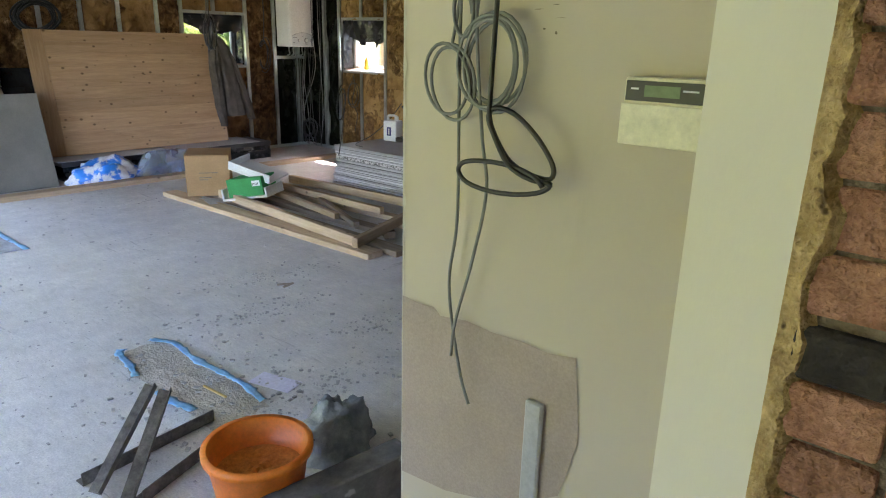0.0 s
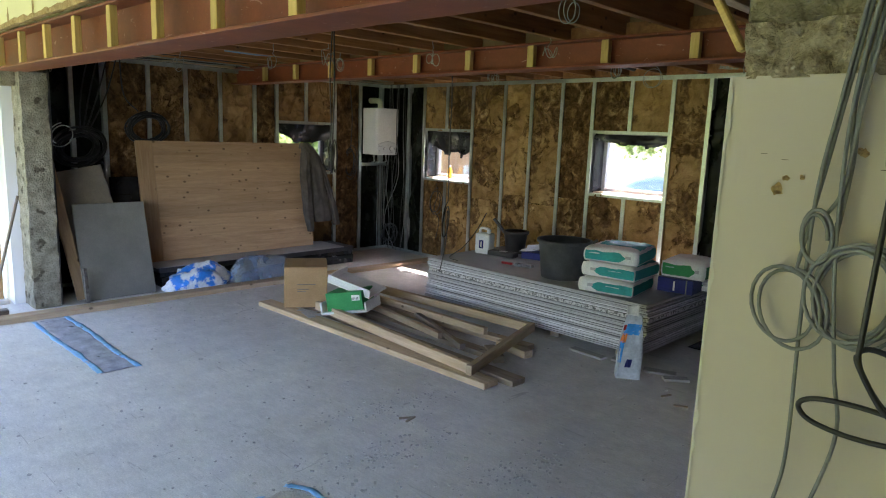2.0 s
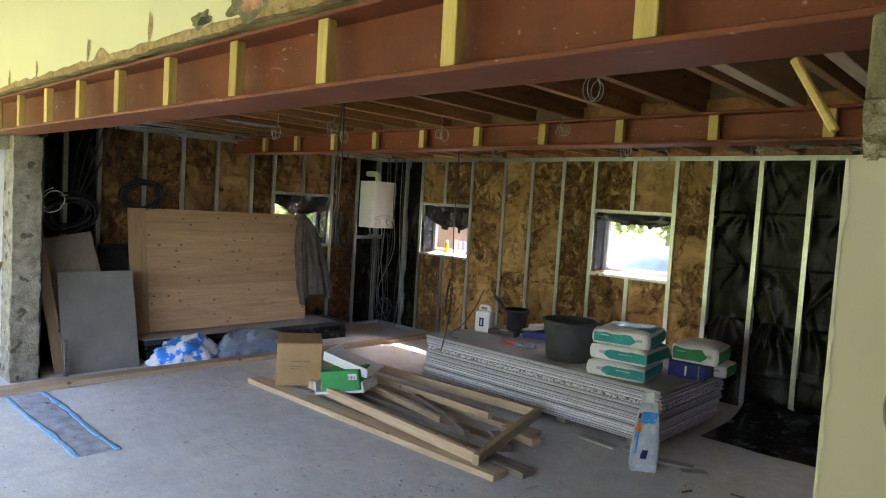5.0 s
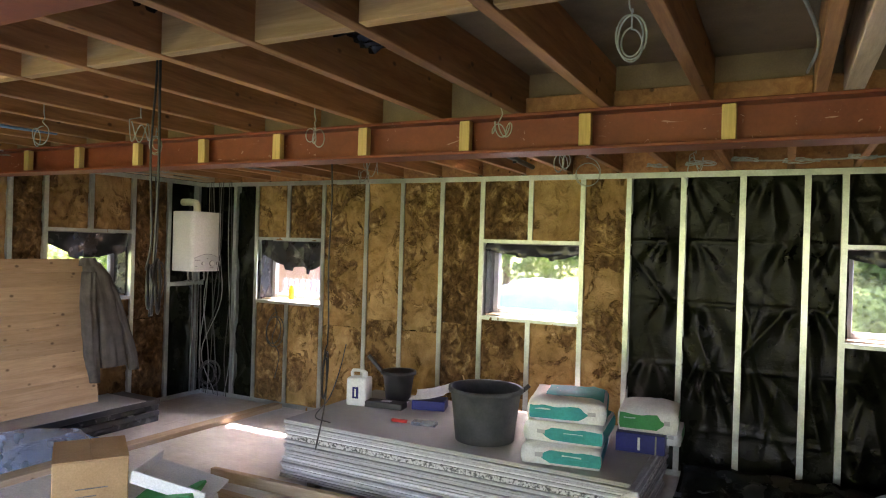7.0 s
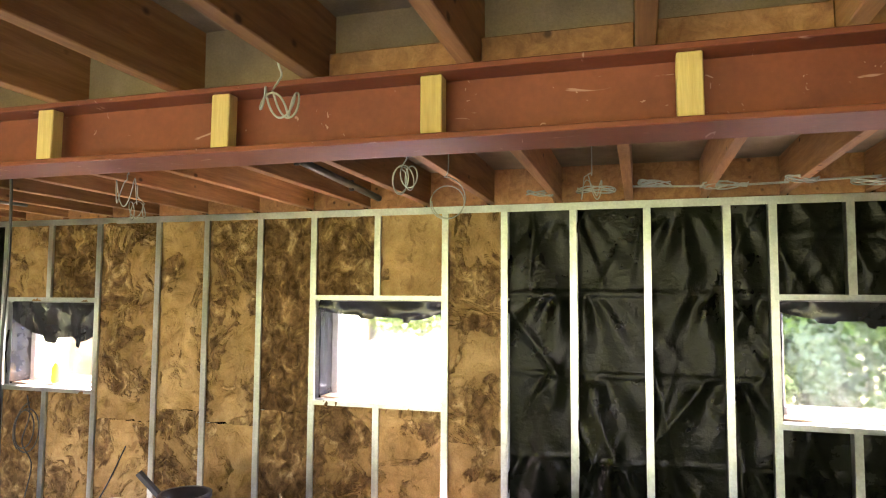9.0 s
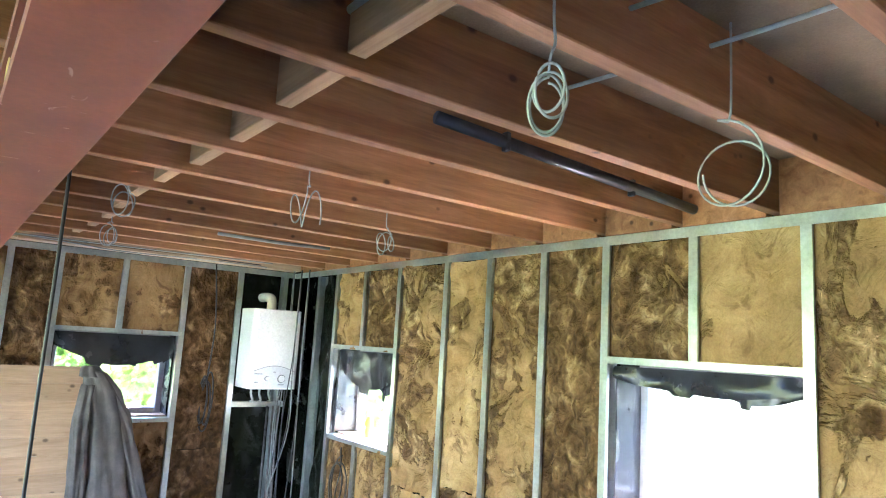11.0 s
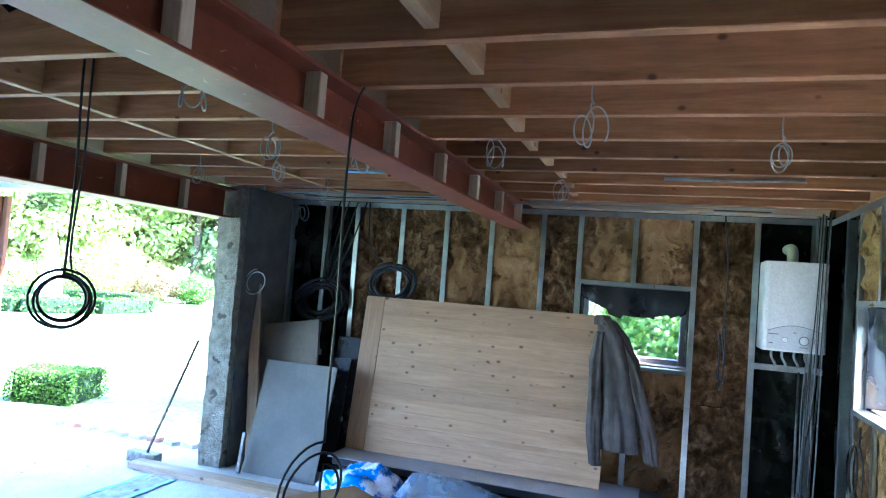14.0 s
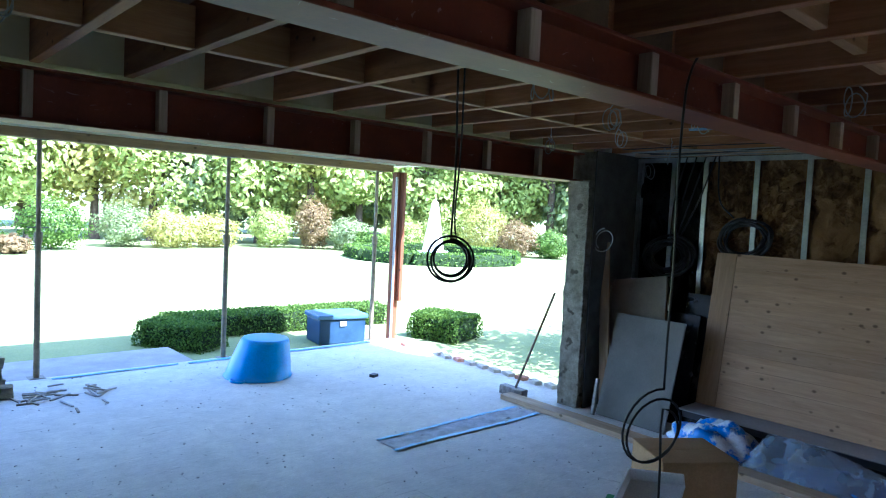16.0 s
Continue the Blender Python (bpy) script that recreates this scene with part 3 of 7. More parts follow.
stud_line(wall_west, WEST_POSTS, OPEN_WEST, lambda u, z: pose(WEST, u, z, 0, 0, 90), lambda u: 2.31 < u < 5.7, [4.80])

# tracks, head and sill rails
part("top_track", blocks(((WEST, NORTH - 0.005, TRACK_TOP - 0.045), (EAST, NORTH - 0.002, TRACK_TOP)), ((WEST, NORTH - 0.002, TRACK_TOP - 0.003), (EAST, NORTH + 0.075, TRACK_TOP))), GALV, wall_north)
part("base_track", blocks(((WEST, NORTH - 0.005, 0.0), (EAST, NORTH - 0.002, 0.045))), GALV, wall_north)
part("top_track", blocks(((WEST + 0.002, 1.6, TRACK_TOP - 0.045), (WEST + 0.005, NORTH, TRACK_TOP)), ((WEST - 0.075, 1.6, TRACK_TOP - 0.003), (WEST + 0.002, NORTH, TRACK_TOP))), GALV, wall_west)
part("base_track", blocks(((WEST + 0.002, 1.6, 0.0), (WEST + 0.005, NORTH, 0.045))), GALV, wall_west)
for k, (a, z0, b, z1) in enumerate(OPEN_NORTH):
    for z, up in ((z0, -1), (z1, 1)):
        part("rail", blocks(((a - 0.02, NORTH - 0.006, min(z, z + up * 0.03)), (b + 0.02, NORTH - 0.003, max(z, z + up * 0.03))),
                            ((a - 0.02, NORTH - 0.003, z - 0.0015), (b + 0.02, NORTH + 0.09, z + 0.0015))), GALV, wall_north)
for a, z0, b, z1 in OPEN_WEST:
    for z, up in ((z0, -1), (z1, 1)):
        part("rail", blocks(((WEST + 0.003, a - 0.02, min(z, z + up * 0.03)), (WEST + 0.006, b + 0.02, max(z, z + up * 0.03))),
                            ((WEST - 0.09, a - 0.02, z - 0.0015), (WEST + 0.003, b + 0.02, z + 0.0015))), GALV, wall_west)
part("rail", blocks(((WEST + 0.003, 5.70, 1.23), (WEST + 0.006, 6.18, 1.27)), ((WEST - 0.09, 5.70, 1.268), (WEST + 0.003, 6.18, 1.271))), GALV, wall_west)


# old wall left standing at the west end of the near beam
def rough_pillar(x0, x1, y0, y1, z0, z1, amp=0.03, n=14, course=0.0, face=0.35):
    bm = bmesh.new()
    box(bm, (x0, y0, z0), (x1, y1, z1))
    bmesh.ops.subdivide_edges(bm, edges=list(bm.edges), cuts=n, use_grid_fill=True)
    for v in bm.verts:
        p = v.co.copy()
        k = n3(p.x, p.y, p.z, 4) + 0.6 * n3(p.x + 5, p.y, p.z, 11)
        v.co.x += amp * k * (1 if abs(p.x - x1) < 0.02 else 0.3)
        v.co.y += amp * face * (n3(p.z, p.x, p.y, 9) + (0.8 * n3(p.x, p.z, 1.0, 34) if face > 0.5 else 0.0))
        if course and (p.z + 0.05 * n3(p.x, p.y, p.z, 3)) % course < 0.03:
            v.co.x -= 0.014 * (1 if abs(p.x - x1) < 0.02 else 0)
            v.co.y += 0.008 if abs(p.y - y0) < 0.02 else -0.008 if abs(p.y - y1) < 0.02 else 0
    return bm


bm = rough_pillar(-7.60, -7.31, 1.36, 1.58, 0.0, 2.12, 0.014, 60, 0.0, 0.7)
box(bm, (-7.60, 1.25, 2.0), (-7.43, 1.58, 2.40))
pillar = solid("wall_return", bm, ROUGH_STONE, "rough broken masonry end of the old outer wall", "wall", kind="structure")
bm = blocks(((WEST - 0.34, 1.27, 0), (-7.60, 1.58, 2.75)))
solid("wall_return_body", bm, WHITE_WALL, "white painted old outer wall beside the opening", "wall", kind="structure")
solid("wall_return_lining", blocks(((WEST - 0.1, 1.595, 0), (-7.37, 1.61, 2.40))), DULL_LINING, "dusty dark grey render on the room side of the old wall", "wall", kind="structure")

# wall above the near beam, and the broken pier that carries its east end
bm = bmesh.new()
box(bm, (WEST - 0.2, NIB_Y, 2.415), (EAST, 1.40, 3.3))
wall_above = solid("wall_above_opening", bm, CREAM_SUNLIT, "cream painted wall with a broken lower edge above the steel beam", "wall", kind="structure")


def ragged_band(x0, x1, y, z, h, seed, n=160):
    """A broken plaster edge that hangs a few centimetres below the wall."""
    bm = bmesh.new()
    top, low, topb, lowb = [], [], [], []
    for i in range(n + 1):
        x = x0 + (x1 - x0) * i / n
        d = h * (0.55 + 0.7 * n3(x, seed, 0, 6) + 0.35 * n3(x, seed, 4, 23))
        u = 0.02 * n3(x, 3, seed, 9)
        spike = 0.12 * max(0, n3(x, seed, 9, 2.1) - 0.35) / 0.3
        top.append(bm.verts.new((x, y - 0.004, z + 0.025 + u + spike)))
        low.append(bm.verts.new((x, y - 0.002, z - max(0.004, d))))
        lowb.append(bm.verts.new((x, y + 0.05, z - max(0.004, d) + 0.004)))
        topb.append(bm.verts.new((x, y + 0.05, z + 0.02)))
    for i in range(n):
        bm.faces.new((top[i], top[i + 1], low[i + 1], low[i]))
        bm.faces.new((low[i], low[i + 1], lowb[i + 1], lowb[i]))
        bm.faces.new((lowb[i], lowb[i + 1], topb[i + 1], topb[i]))
    return bm


part("broken_plaster_edge", ragged_band(-7.4, 0.0, NIB_Y, 2.415, 0.022, 1.3), PLASTER_EDGE, wall_above)


def torn_patch(cx, cz, w, h, seed, y, n=26):
    """A flat ragged patch where the paint has come away."""
    bm = bmesh.new()
    c = bm.verts.new((cx, y, cz))
    ring = []
    for i in range(n):
        a = 2 * math.pi * i / n
        r = 0.75 + 0.5 * n3(math.cos(a), math.sin(a), seed, 1.7)
        ring.append(bm.verts.new((cx + w * r * math.cos(a), y, cz + h * r * math.sin(a))))
    for i in range(n):
        bm.faces.new((c, ring[i], ring[(i + 1) % n]))
    return bm


for i, (cx, cz, w, h) in enumerate(((-6.55, 2.47, 0.04, 0.07), (-5.9, 2.48, 0.035, 0.08), (-4.95, 2.50, 0.035, 0.09), (-4.12, 2.52, 0.03, 0.10), (-3.22, 2.49, 0.20, 0.09), (-2.85, 2.53, 0.10, 0.11), (-2.5, 2.50, 0.16, 0.09), (-3.6, 2.47, 0.12, 0.05))):
    part("torn_plaster_patch", torn_patch(cx, cz, w, h, i * 3.1, NIB_Y - 0.004, 40), PAD_STONE if w > 0.09 else PLASTER_EDGE, wall_above)
    if w > 0.09:
        part("torn_plaster_patch", torn_patch(cx + 0.03, cz - 0.01, w * 0.55, h * 0.5, i * 1.7, NIB_Y - 0.008, 30), SOOT_BRICK if i % 2 else BRICK, wall_above)

# pier: plain cable wall, splayed reveal, brick jamb
bm = bmesh.new()
foot = [(NIB_X, NIB_Y), (-0.409, NIB_Y), (-0.388, 1.075), (-0.165, 0.82), (EAST, 0.82), (EAST, 1.45), (NIB_X, 1.45)]
lo, hi = [bm.verts.new((x, y, 0)) for x, y in foot], [bm.verts.new((x, y, 1.86)) for x, y in foot]
for i in range(7):
    j = (i + 1) % 7
    bm.faces.new((lo[i], lo[j], hi[j], hi[i]))
bm.faces.new(hi)
bm.faces.new(lo[::-1])
pier = solid("wall_pier", bm, CREAM, "cream painted pier with hanging cables and a bare plaster patch", "wall", kind="structure")
bm = blocks(((-0.39, 0.86, 1.86), (EAST, 1.45, 2.415)))
part("upper_wall", bm, CREAM_PALE, pier)
bm = bmesh.new()
lo = [bm.verts.new(p) for p in ((-0.390, 1.072, 0), (-0.167, 0.817, 0))]
hi = [bm.verts.new(p) for p in ((-0.390, 1.072, 2.4), (-0.167, 0.817, 2.4))]
bm.faces.new((lo[0], lo[1], hi[1], hi[0]))
part("reveal", bm, CREAM_PALE, pier, "pale painted splayed reveal")
bm = rough_pillar(NIB_X + 0.02, -0.40, NIB_Y + 0.004, 1.44, 1.855, 1.962, 0.030, 60, 0.0, 0.9)
part("broken_mortar_bed", bm, MORTAR, pier)
bm = soft(blocks(((NIB_X + 0.015, NIB_Y + 0.005, 1.96), (-0.40, 1.44, 2.118))), 0.008)
part("padstone", bm, PAD_STONE, pier, "weathered concrete padstone under the beam")

# ragged bare plaster patch low on the pier
bm = bmesh.new()
edge = [(NIB_X + 0.002, 0.88), (-1.05, 0.872), (-1.0, 0.878), (-0.98, 0.865), (-0.9, 0.874), (-0.82, 0.868), (-0.74, 0.872), (-0.67, 0.866), (-0.602, 0.878), (-0.592, 0.78), (-0.583, 0.69), (-0.60, 0.60), (-0.62, 0.53), (-0.70, 0.47), (-0.80, 0.42), (-0.95, 0.37), (NIB_X + 0.002, 0.355)]
bm.faces.new([bm.verts.new((x + 0.004 * n3(x, z, 1, 30), NIB_Y - 0.003, z + 0.006 * n3(x, z, 4, 30))) for x, z in edge])
part("bare_plaster_patch", bm, BARE_PLASTER, pier, "bare brown plaster patch")
part("conduit_stub", soft(blocks(((-0.712, NIB_Y - 0.02, 0.42), (-0.668, NIB_Y - 0.004, 0.745))), 0.004), GREY_PLASTIC, pier, "grey conduit stub")


# chipped edge and fixings on the pier
bm = bmesh.new()
prev = None
for i in range(150):
    z = 1.86 * i / 149
    d = max(0.0, n3(z, 1, 7, 7) * 0.5 + n3(z, 3, 2, 19) * 0.6 - 0.1)
    row = [bm.verts.new(p) for p in ((NIB_X - 0.002, NIB_Y + 0.012 + 0.02 * d, z), (NIB_X - 0.0025 - 0.004 * d, NIB_Y - 0.002, z), (NIB_X + 0.003 + 0.035 * d, NIB_Y - 0.0025, z))]
    if prev:
        bm.faces.new((prev[0], prev[1], row[1], row[0]))
        bm.faces.new((prev[1], prev[2], row[2], row[1]))
    prev = row
part("chipped_edge", bm, CREAM_PALE, pier)
for i, (x, z, w) in enumerate(((-0.996, 1.643, 0.016), (-0.985, 1.665, 0.009), (-0.955, 1.668, 0.007), (-0.655, 1.63, 0.012), (-0.66, 1.655, 0.006), (-0.86, 1.72, 0.012))):
    part("plaster_chip", torn_patch(x, z, w, w * 0.9, i * 2.3, NIB_Y - 0.003, 16), PLASTER_EDGE, pier)

# ---- steel beams ----
def i_beam(name, x0, x1, b, label, packers, tw=0.012, tf=0.016):
    y0, y1, z0, z1 = b
    ym = (y0 + y1) / 2
    ob = thing(name, pose(0, 0, z0), label, "steel beam", kind="structure")
    part("bottom_flange", soft(blocks(((x0, y0, 0), (x1, y1, tf))), 0.003), RED_STEEL, ob)
    part("top_flange", soft(blocks(((x0, y0, z1 - z0 - tf), (x1, y1, z1 - z0))), 0.003), RED_STEEL, ob)
    part("web", blocks(((x0, ym - tw / 2, tf), (x1, ym + tw / 2, z1 - z0 - tf))), RED_STEEL, ob)
    h = z1 - z0 - 2 * tf - 0.002
    front = mesh_of("packer", soft(blocks(((-0.029, 0.004, 0), (0.029, 0.046, h))), 0.003), PACKER)
    rear = mesh_of("packer", soft(blocks(((-0.024, 0.004, 0), (0.024, 0.062, h))), 0.003), PACKER_GREY)
    for i, x in enumerate(packers[0]):
        part("packer", front, None, ob, m=pose(x, y0 + 0.004 + 0.01 * abs(math.sin(i * 7)), tf + 0.001, 0, 0.6 * math.sin(i * 5), 0))
    for i, x in enumerate(packers[1]):
        part("packer", rear, None, ob, m=pose(x, y1 - 0.006, tf + 0.001, 0, 0.5 * math.cos(i * 3), 180))
    return ob


PK1 = ([-1.548 - 0.62 * i for i in range(10)], [-1.61 - 0.648 * i for i in range(9)])
PK2 = ([1.31 - 0.619 * i for i in range(15)], [0.88 - 0.662 * i for i in range(14)])
i_beam("steel_beam", -7.42, -0.30, B1, "red-primed steel beam with pale timber packers over the opening", PK1)
i_beam("steel_beam", WEST - 0.1, EAST, B2, "red-primed steel beam with timber packers under the joists", PK2)

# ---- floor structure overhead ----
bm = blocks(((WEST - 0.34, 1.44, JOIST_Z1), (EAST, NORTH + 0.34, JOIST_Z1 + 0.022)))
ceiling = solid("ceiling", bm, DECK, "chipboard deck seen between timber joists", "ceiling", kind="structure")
joist_xs = [-2.07 + STEP * k for k in range(-13, 9)]
joist_xs_b = [-3.82 + 0.415 * k for k in range(-10, 13)]
LEN_A, LEN_B = B2[0] + 0.12 - 1.445, NORTH + 0.3 - (B2[0] + 0.125)
ja = mesh_of("joist", soft(blocks(((-0.0235, 0, JOIST_Z0), (0.0235, LEN_A, JOIST_Z1 - 0.001))), 0.003), JOIST)
jb = mesh_of("joist", soft(blocks(((-0.0235, 0, JOIST_Z0), (0.0235, LEN_B, JOIST_Z1 - 0.001))), 0.003), JOIST)
nog = mesh_of("nogging", soft(blocks(((-STEP / 2 + 0.026, -0.0235, JOIST_Z0 + 0.003), (STEP / 2 - 0.026, 0.0235, JOIST_Z1 - 0.03))), 0.003), NOG)
nog_b = mesh_of("nogging", soft(blocks(((-0.183, -0.0235, JOIST_Z0 + 0.03), (0.183, 0.0235, JOIST_Z1 - 0.004))), 0.003), NOG)
nog_end = mesh_of("nogging", soft(blocks(((-0.183, -0.0235, JOIST_Z0 - 0.012), (0.183, 0.0235, JOIST_Z1 - 0.004))), 0.003), JOIST)
nog_low = mesh_of("nogging", soft(blocks(((-STEP / 2 + 0.026, -0.02, JOIST_Z0 - 0.003), (STEP / 2 - 0.026, 0.02, JOIST_Z0 + 0.085))), 0.003), JOIST)
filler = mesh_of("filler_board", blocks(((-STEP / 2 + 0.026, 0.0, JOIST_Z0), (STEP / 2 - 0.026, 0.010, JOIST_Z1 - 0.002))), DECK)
joists = thing("joist_floor", pose(0, 0, 0), "rows of sawn timber joists with noggings", "joists", kind="structure")
for k, x in enumerate(joist_xs):
    part("joist", ja, None, joists, m=pose(x, 1.445, 0))
    if k:
        if x < -2.4:
            part("nogging", nog, None, joists, m=pose(x - STEP / 2, 2.40 + 0.01 * math.sin(k * 9), 0))
        part("filler_board", filler, None, joists, m=pose(x - STEP / 2, B2[0] + 0.107, 0))
        if x > -2.95:
            part("nogging", nog_low, None, joists, m=pose(x - STEP / 2, B2[0] + 0.085, 0))
for x in (-1.955, -1.52):
    part("joist", soft(blocks(((-0.035, 0, JOIST_Z0 + 0.004), (0.035, LEN_A, JOIST_Z1 - 0.002))), 0.003), PLANK, joists, "pale doubled joist", m=pose(x, 1.445, 0))
for k, x in enumerate(joist_xs_b):
    part("joist", jb, None, joists, m=pose(x, B2[0] + 0.125, 0))
    if k:
        part("nogging", nog_b, None, joists, m=pose(x - 0.2075, 4.37 + 0.02 * math.sin(k * 5), 0))
        part("nogging", nog_end, None, joists, m=pose(x - 0.2075, NORTH + 0.02, 0))

solid("wall_plate", soft(blocks(((WEST + 0.02, B2[1] + 0.02, TRACK_TOP + 0.002), (WEST + 0.17, NORTH - 0.05, TRACK_TOP + 0.06)), ((WEST + 0.02, 1.65, TRACK_TOP + 0.002), (WEST + 0.14, B2[0] - 0.02, TRACK_TOP + 0.055))), 0.003), PLANK, "pale timber plate along the top of the west studs", "timber plate", kind="structure")

# plain walls that close the house behind and beside the walk
solid("wall_east", blocks(((EAST, ROOM1_Y0, -0.2), (EAST + 0.2, 1.44, 3.4))), CREAM, "plain cream wall", "wall", kind="structure")
# unseen; dark so that little light bounces back onto the plasterboard stack
solid("wall_east_room", blocks(((EAST, 1.442, -0.2), (EAST + 0.2, NORTH + 0.34, 3.4))), DULL_LINING, "unseen wall made dark to cut bounced light", "wall", kind="structure")
# unseen; its west end is set by how much daylight reaches the pier
solid("wall_south", blocks(((-1.0, ROOM1_Y0 - 0.25, -0.2), (EAST + 0.2, ROOM1_Y0, 3.4))), CREAM, "unseen cream wall that narrows the open front", "wall", kind="structure")
# unseen ceiling and roof, kept low to shorten the shadow on the lawn
solid("ceiling_front_room", blocks(((ROOM1_X0 - 0.3, ROOM1_Y0 - 0.3, 3.3), (EAST + 0.2, NIB_Y + 0.3, 3.45))), WHITE_WALL, "plain white ceiling of the front room", "ceiling", kind="structure")
solid("roof", blocks(((WEST - 0.6, 1.2, 2.75), (EAST + 0.4, NORTH + 0.6, 2.95))), PAVING, "plain flat roof over the rooms", "roof", kind="structure")
# lintel of the open front and side
solid("wall_over_front", blocks(((ROOM1_X0, ROOM1_Y0 - 0.2, 2.36), (-1.0, ROOM1_Y0, 3.45)), ((ROOM1_X0 - 0.2, ROOM1_Y0 - 0.2, 2.36), (ROOM1_X0, 1.27, 3.45))), WHITE_WALL, "white wall above the open front", "wall", kind="structure")
solid("lintel", soft(blocks(((ROOM1_X0 + 0.1, ROOM1_Y0 - 0.08, 2.27), (-1.01, ROOM1_Y0 + 0.09, 2.358))), 0.006), LINTEL, "brown timber lintel carried on steel props", "lintel", kind="structure")

# garden ground to the horizon
bm = bmesh.new()
patch(bm, lambda u, v: Vector((-400 + 800 * u, -400 + 800 * v, -0.22)), 8, 8)
solid("ground", bm, GRASS, "bright mown lawn", "ground", kind="structure")


# ---- windows ----
def film_flap(w, h, ragged, seed, sag=0.02):
    """Hanging polythene with a torn lower edge, in its own x-z plane."""
    bm = bmesh.new()

    def f(u, v):
        x = (u - 0.5) * w
        drop = h * max(0.2, (0.5 + 0.5 * math.sin(math.pi * u) ** 0.8) * (1 + ragged * n3(x, seed, 1, 2.5)) + (0.16 if math.sin(u * 11 + seed * 3) > 0.75 else 0.0))
        z = -drop * v
        return Vector((x, sag * math.sin(v * 2.4) * math.cos(u * 9 + seed) + 0.012 * n3(x, seed, z, 9), z))
    patch(bm, f, 44, 12)
    return bm


WIN_FRAME = surface("grey window frame", (0.30, 0.31, 0.32), (0.42, 0.43, 0.44), 4, 50, 0.45, bump_amt=0.02)
GLASS = glass_like("window glass", (0.95, 0.98, 0.97))
SILL_BOARD = surface("bare timber sill board", (0.42, 0.30, 0.2), (0.6, 0.47, 0.34), 9, 60, 0.8)


def window(name, m, w, h, flap, label, film_side=True, seed=1.0):
    """An opening of w by h seen from the room; the room is at -y, the glass at the outer face."""
    ob = thing(name, m, label, "window", kind="structure")
    d = 0.30
    bars = [((-w / 2, d - 0.06, 0), (-w / 2 + 0.06, d, h)), ((w / 2 - 0.06, d - 0.06, 0), (w / 2, d, h)),
            ((-w / 2 + 0.06, d - 0.06, 0), (w / 2 - 0.06, d, 0.06)), ((-w / 2 + 0.06, d - 0.06, h - 0.06), (w / 2 - 0.06, d, h))]
    for a, b in bars:
        part("window_frame", soft(blocks((a, b)), 0.006), WIN_FRAME, ob)
    pane = part("pane", blocks(((-w / 2 + 0.06, d - 0.035, 0.06), (w / 2 - 0.06, d - 0.029, h - 0.06))), GLASS, ob)
    pane.visible_shadow = False
    part("window_sill", soft(blocks(((-w / 2, 0.095, 0.001), (w / 2, d - 0.062, 0.014))), 0.003), SILL_BOARD, ob)
    for s in (-1, 1):
        bm = bmesh.new()
        patch(bm, lambda u, v: Vector((s * (w / 2 - 0.012 - 0.012 * abs(n3(u, v, seed + s, 6))), 0.06 + (d - 0.12) * u, 0.02 + (h - 0.04) * v)), 8, 16)
        part("film_lining", bm, FILM, ob, smooth=True)
    part("film_flap", film_flap(w * 0.98, flap, 0.22, seed), FILM, ob, "torn black polythene flap", True, pose(0, 0.05, h - 0.01, 4))
    part("film_flap", film_flap(w * 0.5, flap * 1.1, 0.3, seed + 2), FILM, ob, "torn black polythene flap", True, pose(w * 0.24, 0.12, h - 0.01, -5))
    return ob


HAZE_FILM = sheet("clear dusty polythene", (0.30, 0.37, 0.44), 0.13, 0.2)
for k, (a, z0, b, z1) in enumerate(OPEN_NORTH):
    ob = window("window_%d" % (k + 1), pose((a + b) / 2, NORTH, z0), b - a, z1 - z0, (0.27, 0.11, 0.11)[k],
           ("small window opening with torn black polythene", "wide window opening with black polythene at its head", "window opening with polythene and a sunlit sill")[k], seed=k * 2.3 + 1)
    if k:
        w, h = b - a, z1 - z0
        bm = bmesh.new()
        patch(bm, lambda u, v: Vector(((u - 0.5) * (w - 0.04), 0.205 + 0.018 * n3(u * 5, v * 4, k, 1.3) + 0.010 * math.sin(u * 17 + v * 9), 0.02 + (h - 0.04) * v)), 40, 30)
        part("clear_film", bm, HAZE_FILM, ob, "clear dusty polythene stretched across the opening", True)
for a, z0, b, z1 in OPEN_WEST:
    window("window_4", pose(WEST, (a + b) / 2, z0, 0, 0, 90), b - a, z1 - z0, 0.22, "window opening half covered by sagging black polythene", seed=7.7)

# bottle left on the sunlit sill
t = thing("bottle", pose(-6.92, NORTH + 0.16, 1.125), "yellow plastic bottle standing on the window sill", "bottle")
bm = bmesh.new()
r = lathe(bm, [(0.0, 0.0), (0.03, 0.0), (0.033, 0.01), (0.033, 0.11), (0.018, 0.14), (0.014, 0.15)], 16)
part("body", bm, YELLOW_PAINT, t, smooth=True)
bm = bmesh.new()
lathe(bm, [(0.016, 0.15), (0.016, 0.175), (0.0, 0.176)], 14)
part("cap", bm, WHITE_PLASTIC, t)

# ---- boiler ----
t = thing("boiler", pose(WEST + 0.02, 5.93, 1.40), "white wall-hung boiler with a curved control panel", "boiler")
bm = bmesh.new()
prof = [(-0.205, 0.0), (-0.205, 0.262), (-0.197, 0.286), (-0.172, 0.299), (-0.08, 0.303), (0.08, 0.303), (0.172, 0.299), (0.197, 0.286), (0.205, 0.262), (0.205, 0.0)]
lo, hi = [bm.verts.new((d, y, 0.0)) for y, d in prof], [bm.verts.new((d, y, 0.64)) for y, d in prof]
for i in range(len(prof) - 1):
    bm.faces.new((lo[i], lo[i + 1], hi[i + 1], hi[i]))
bm.faces.new(hi), bm.faces.new(lo), bm.faces.new((lo[0], lo[-1], hi[-1], hi[0]))
part("casing", soft(bm, 0.006, 2), WHITE_ENAMEL, t)
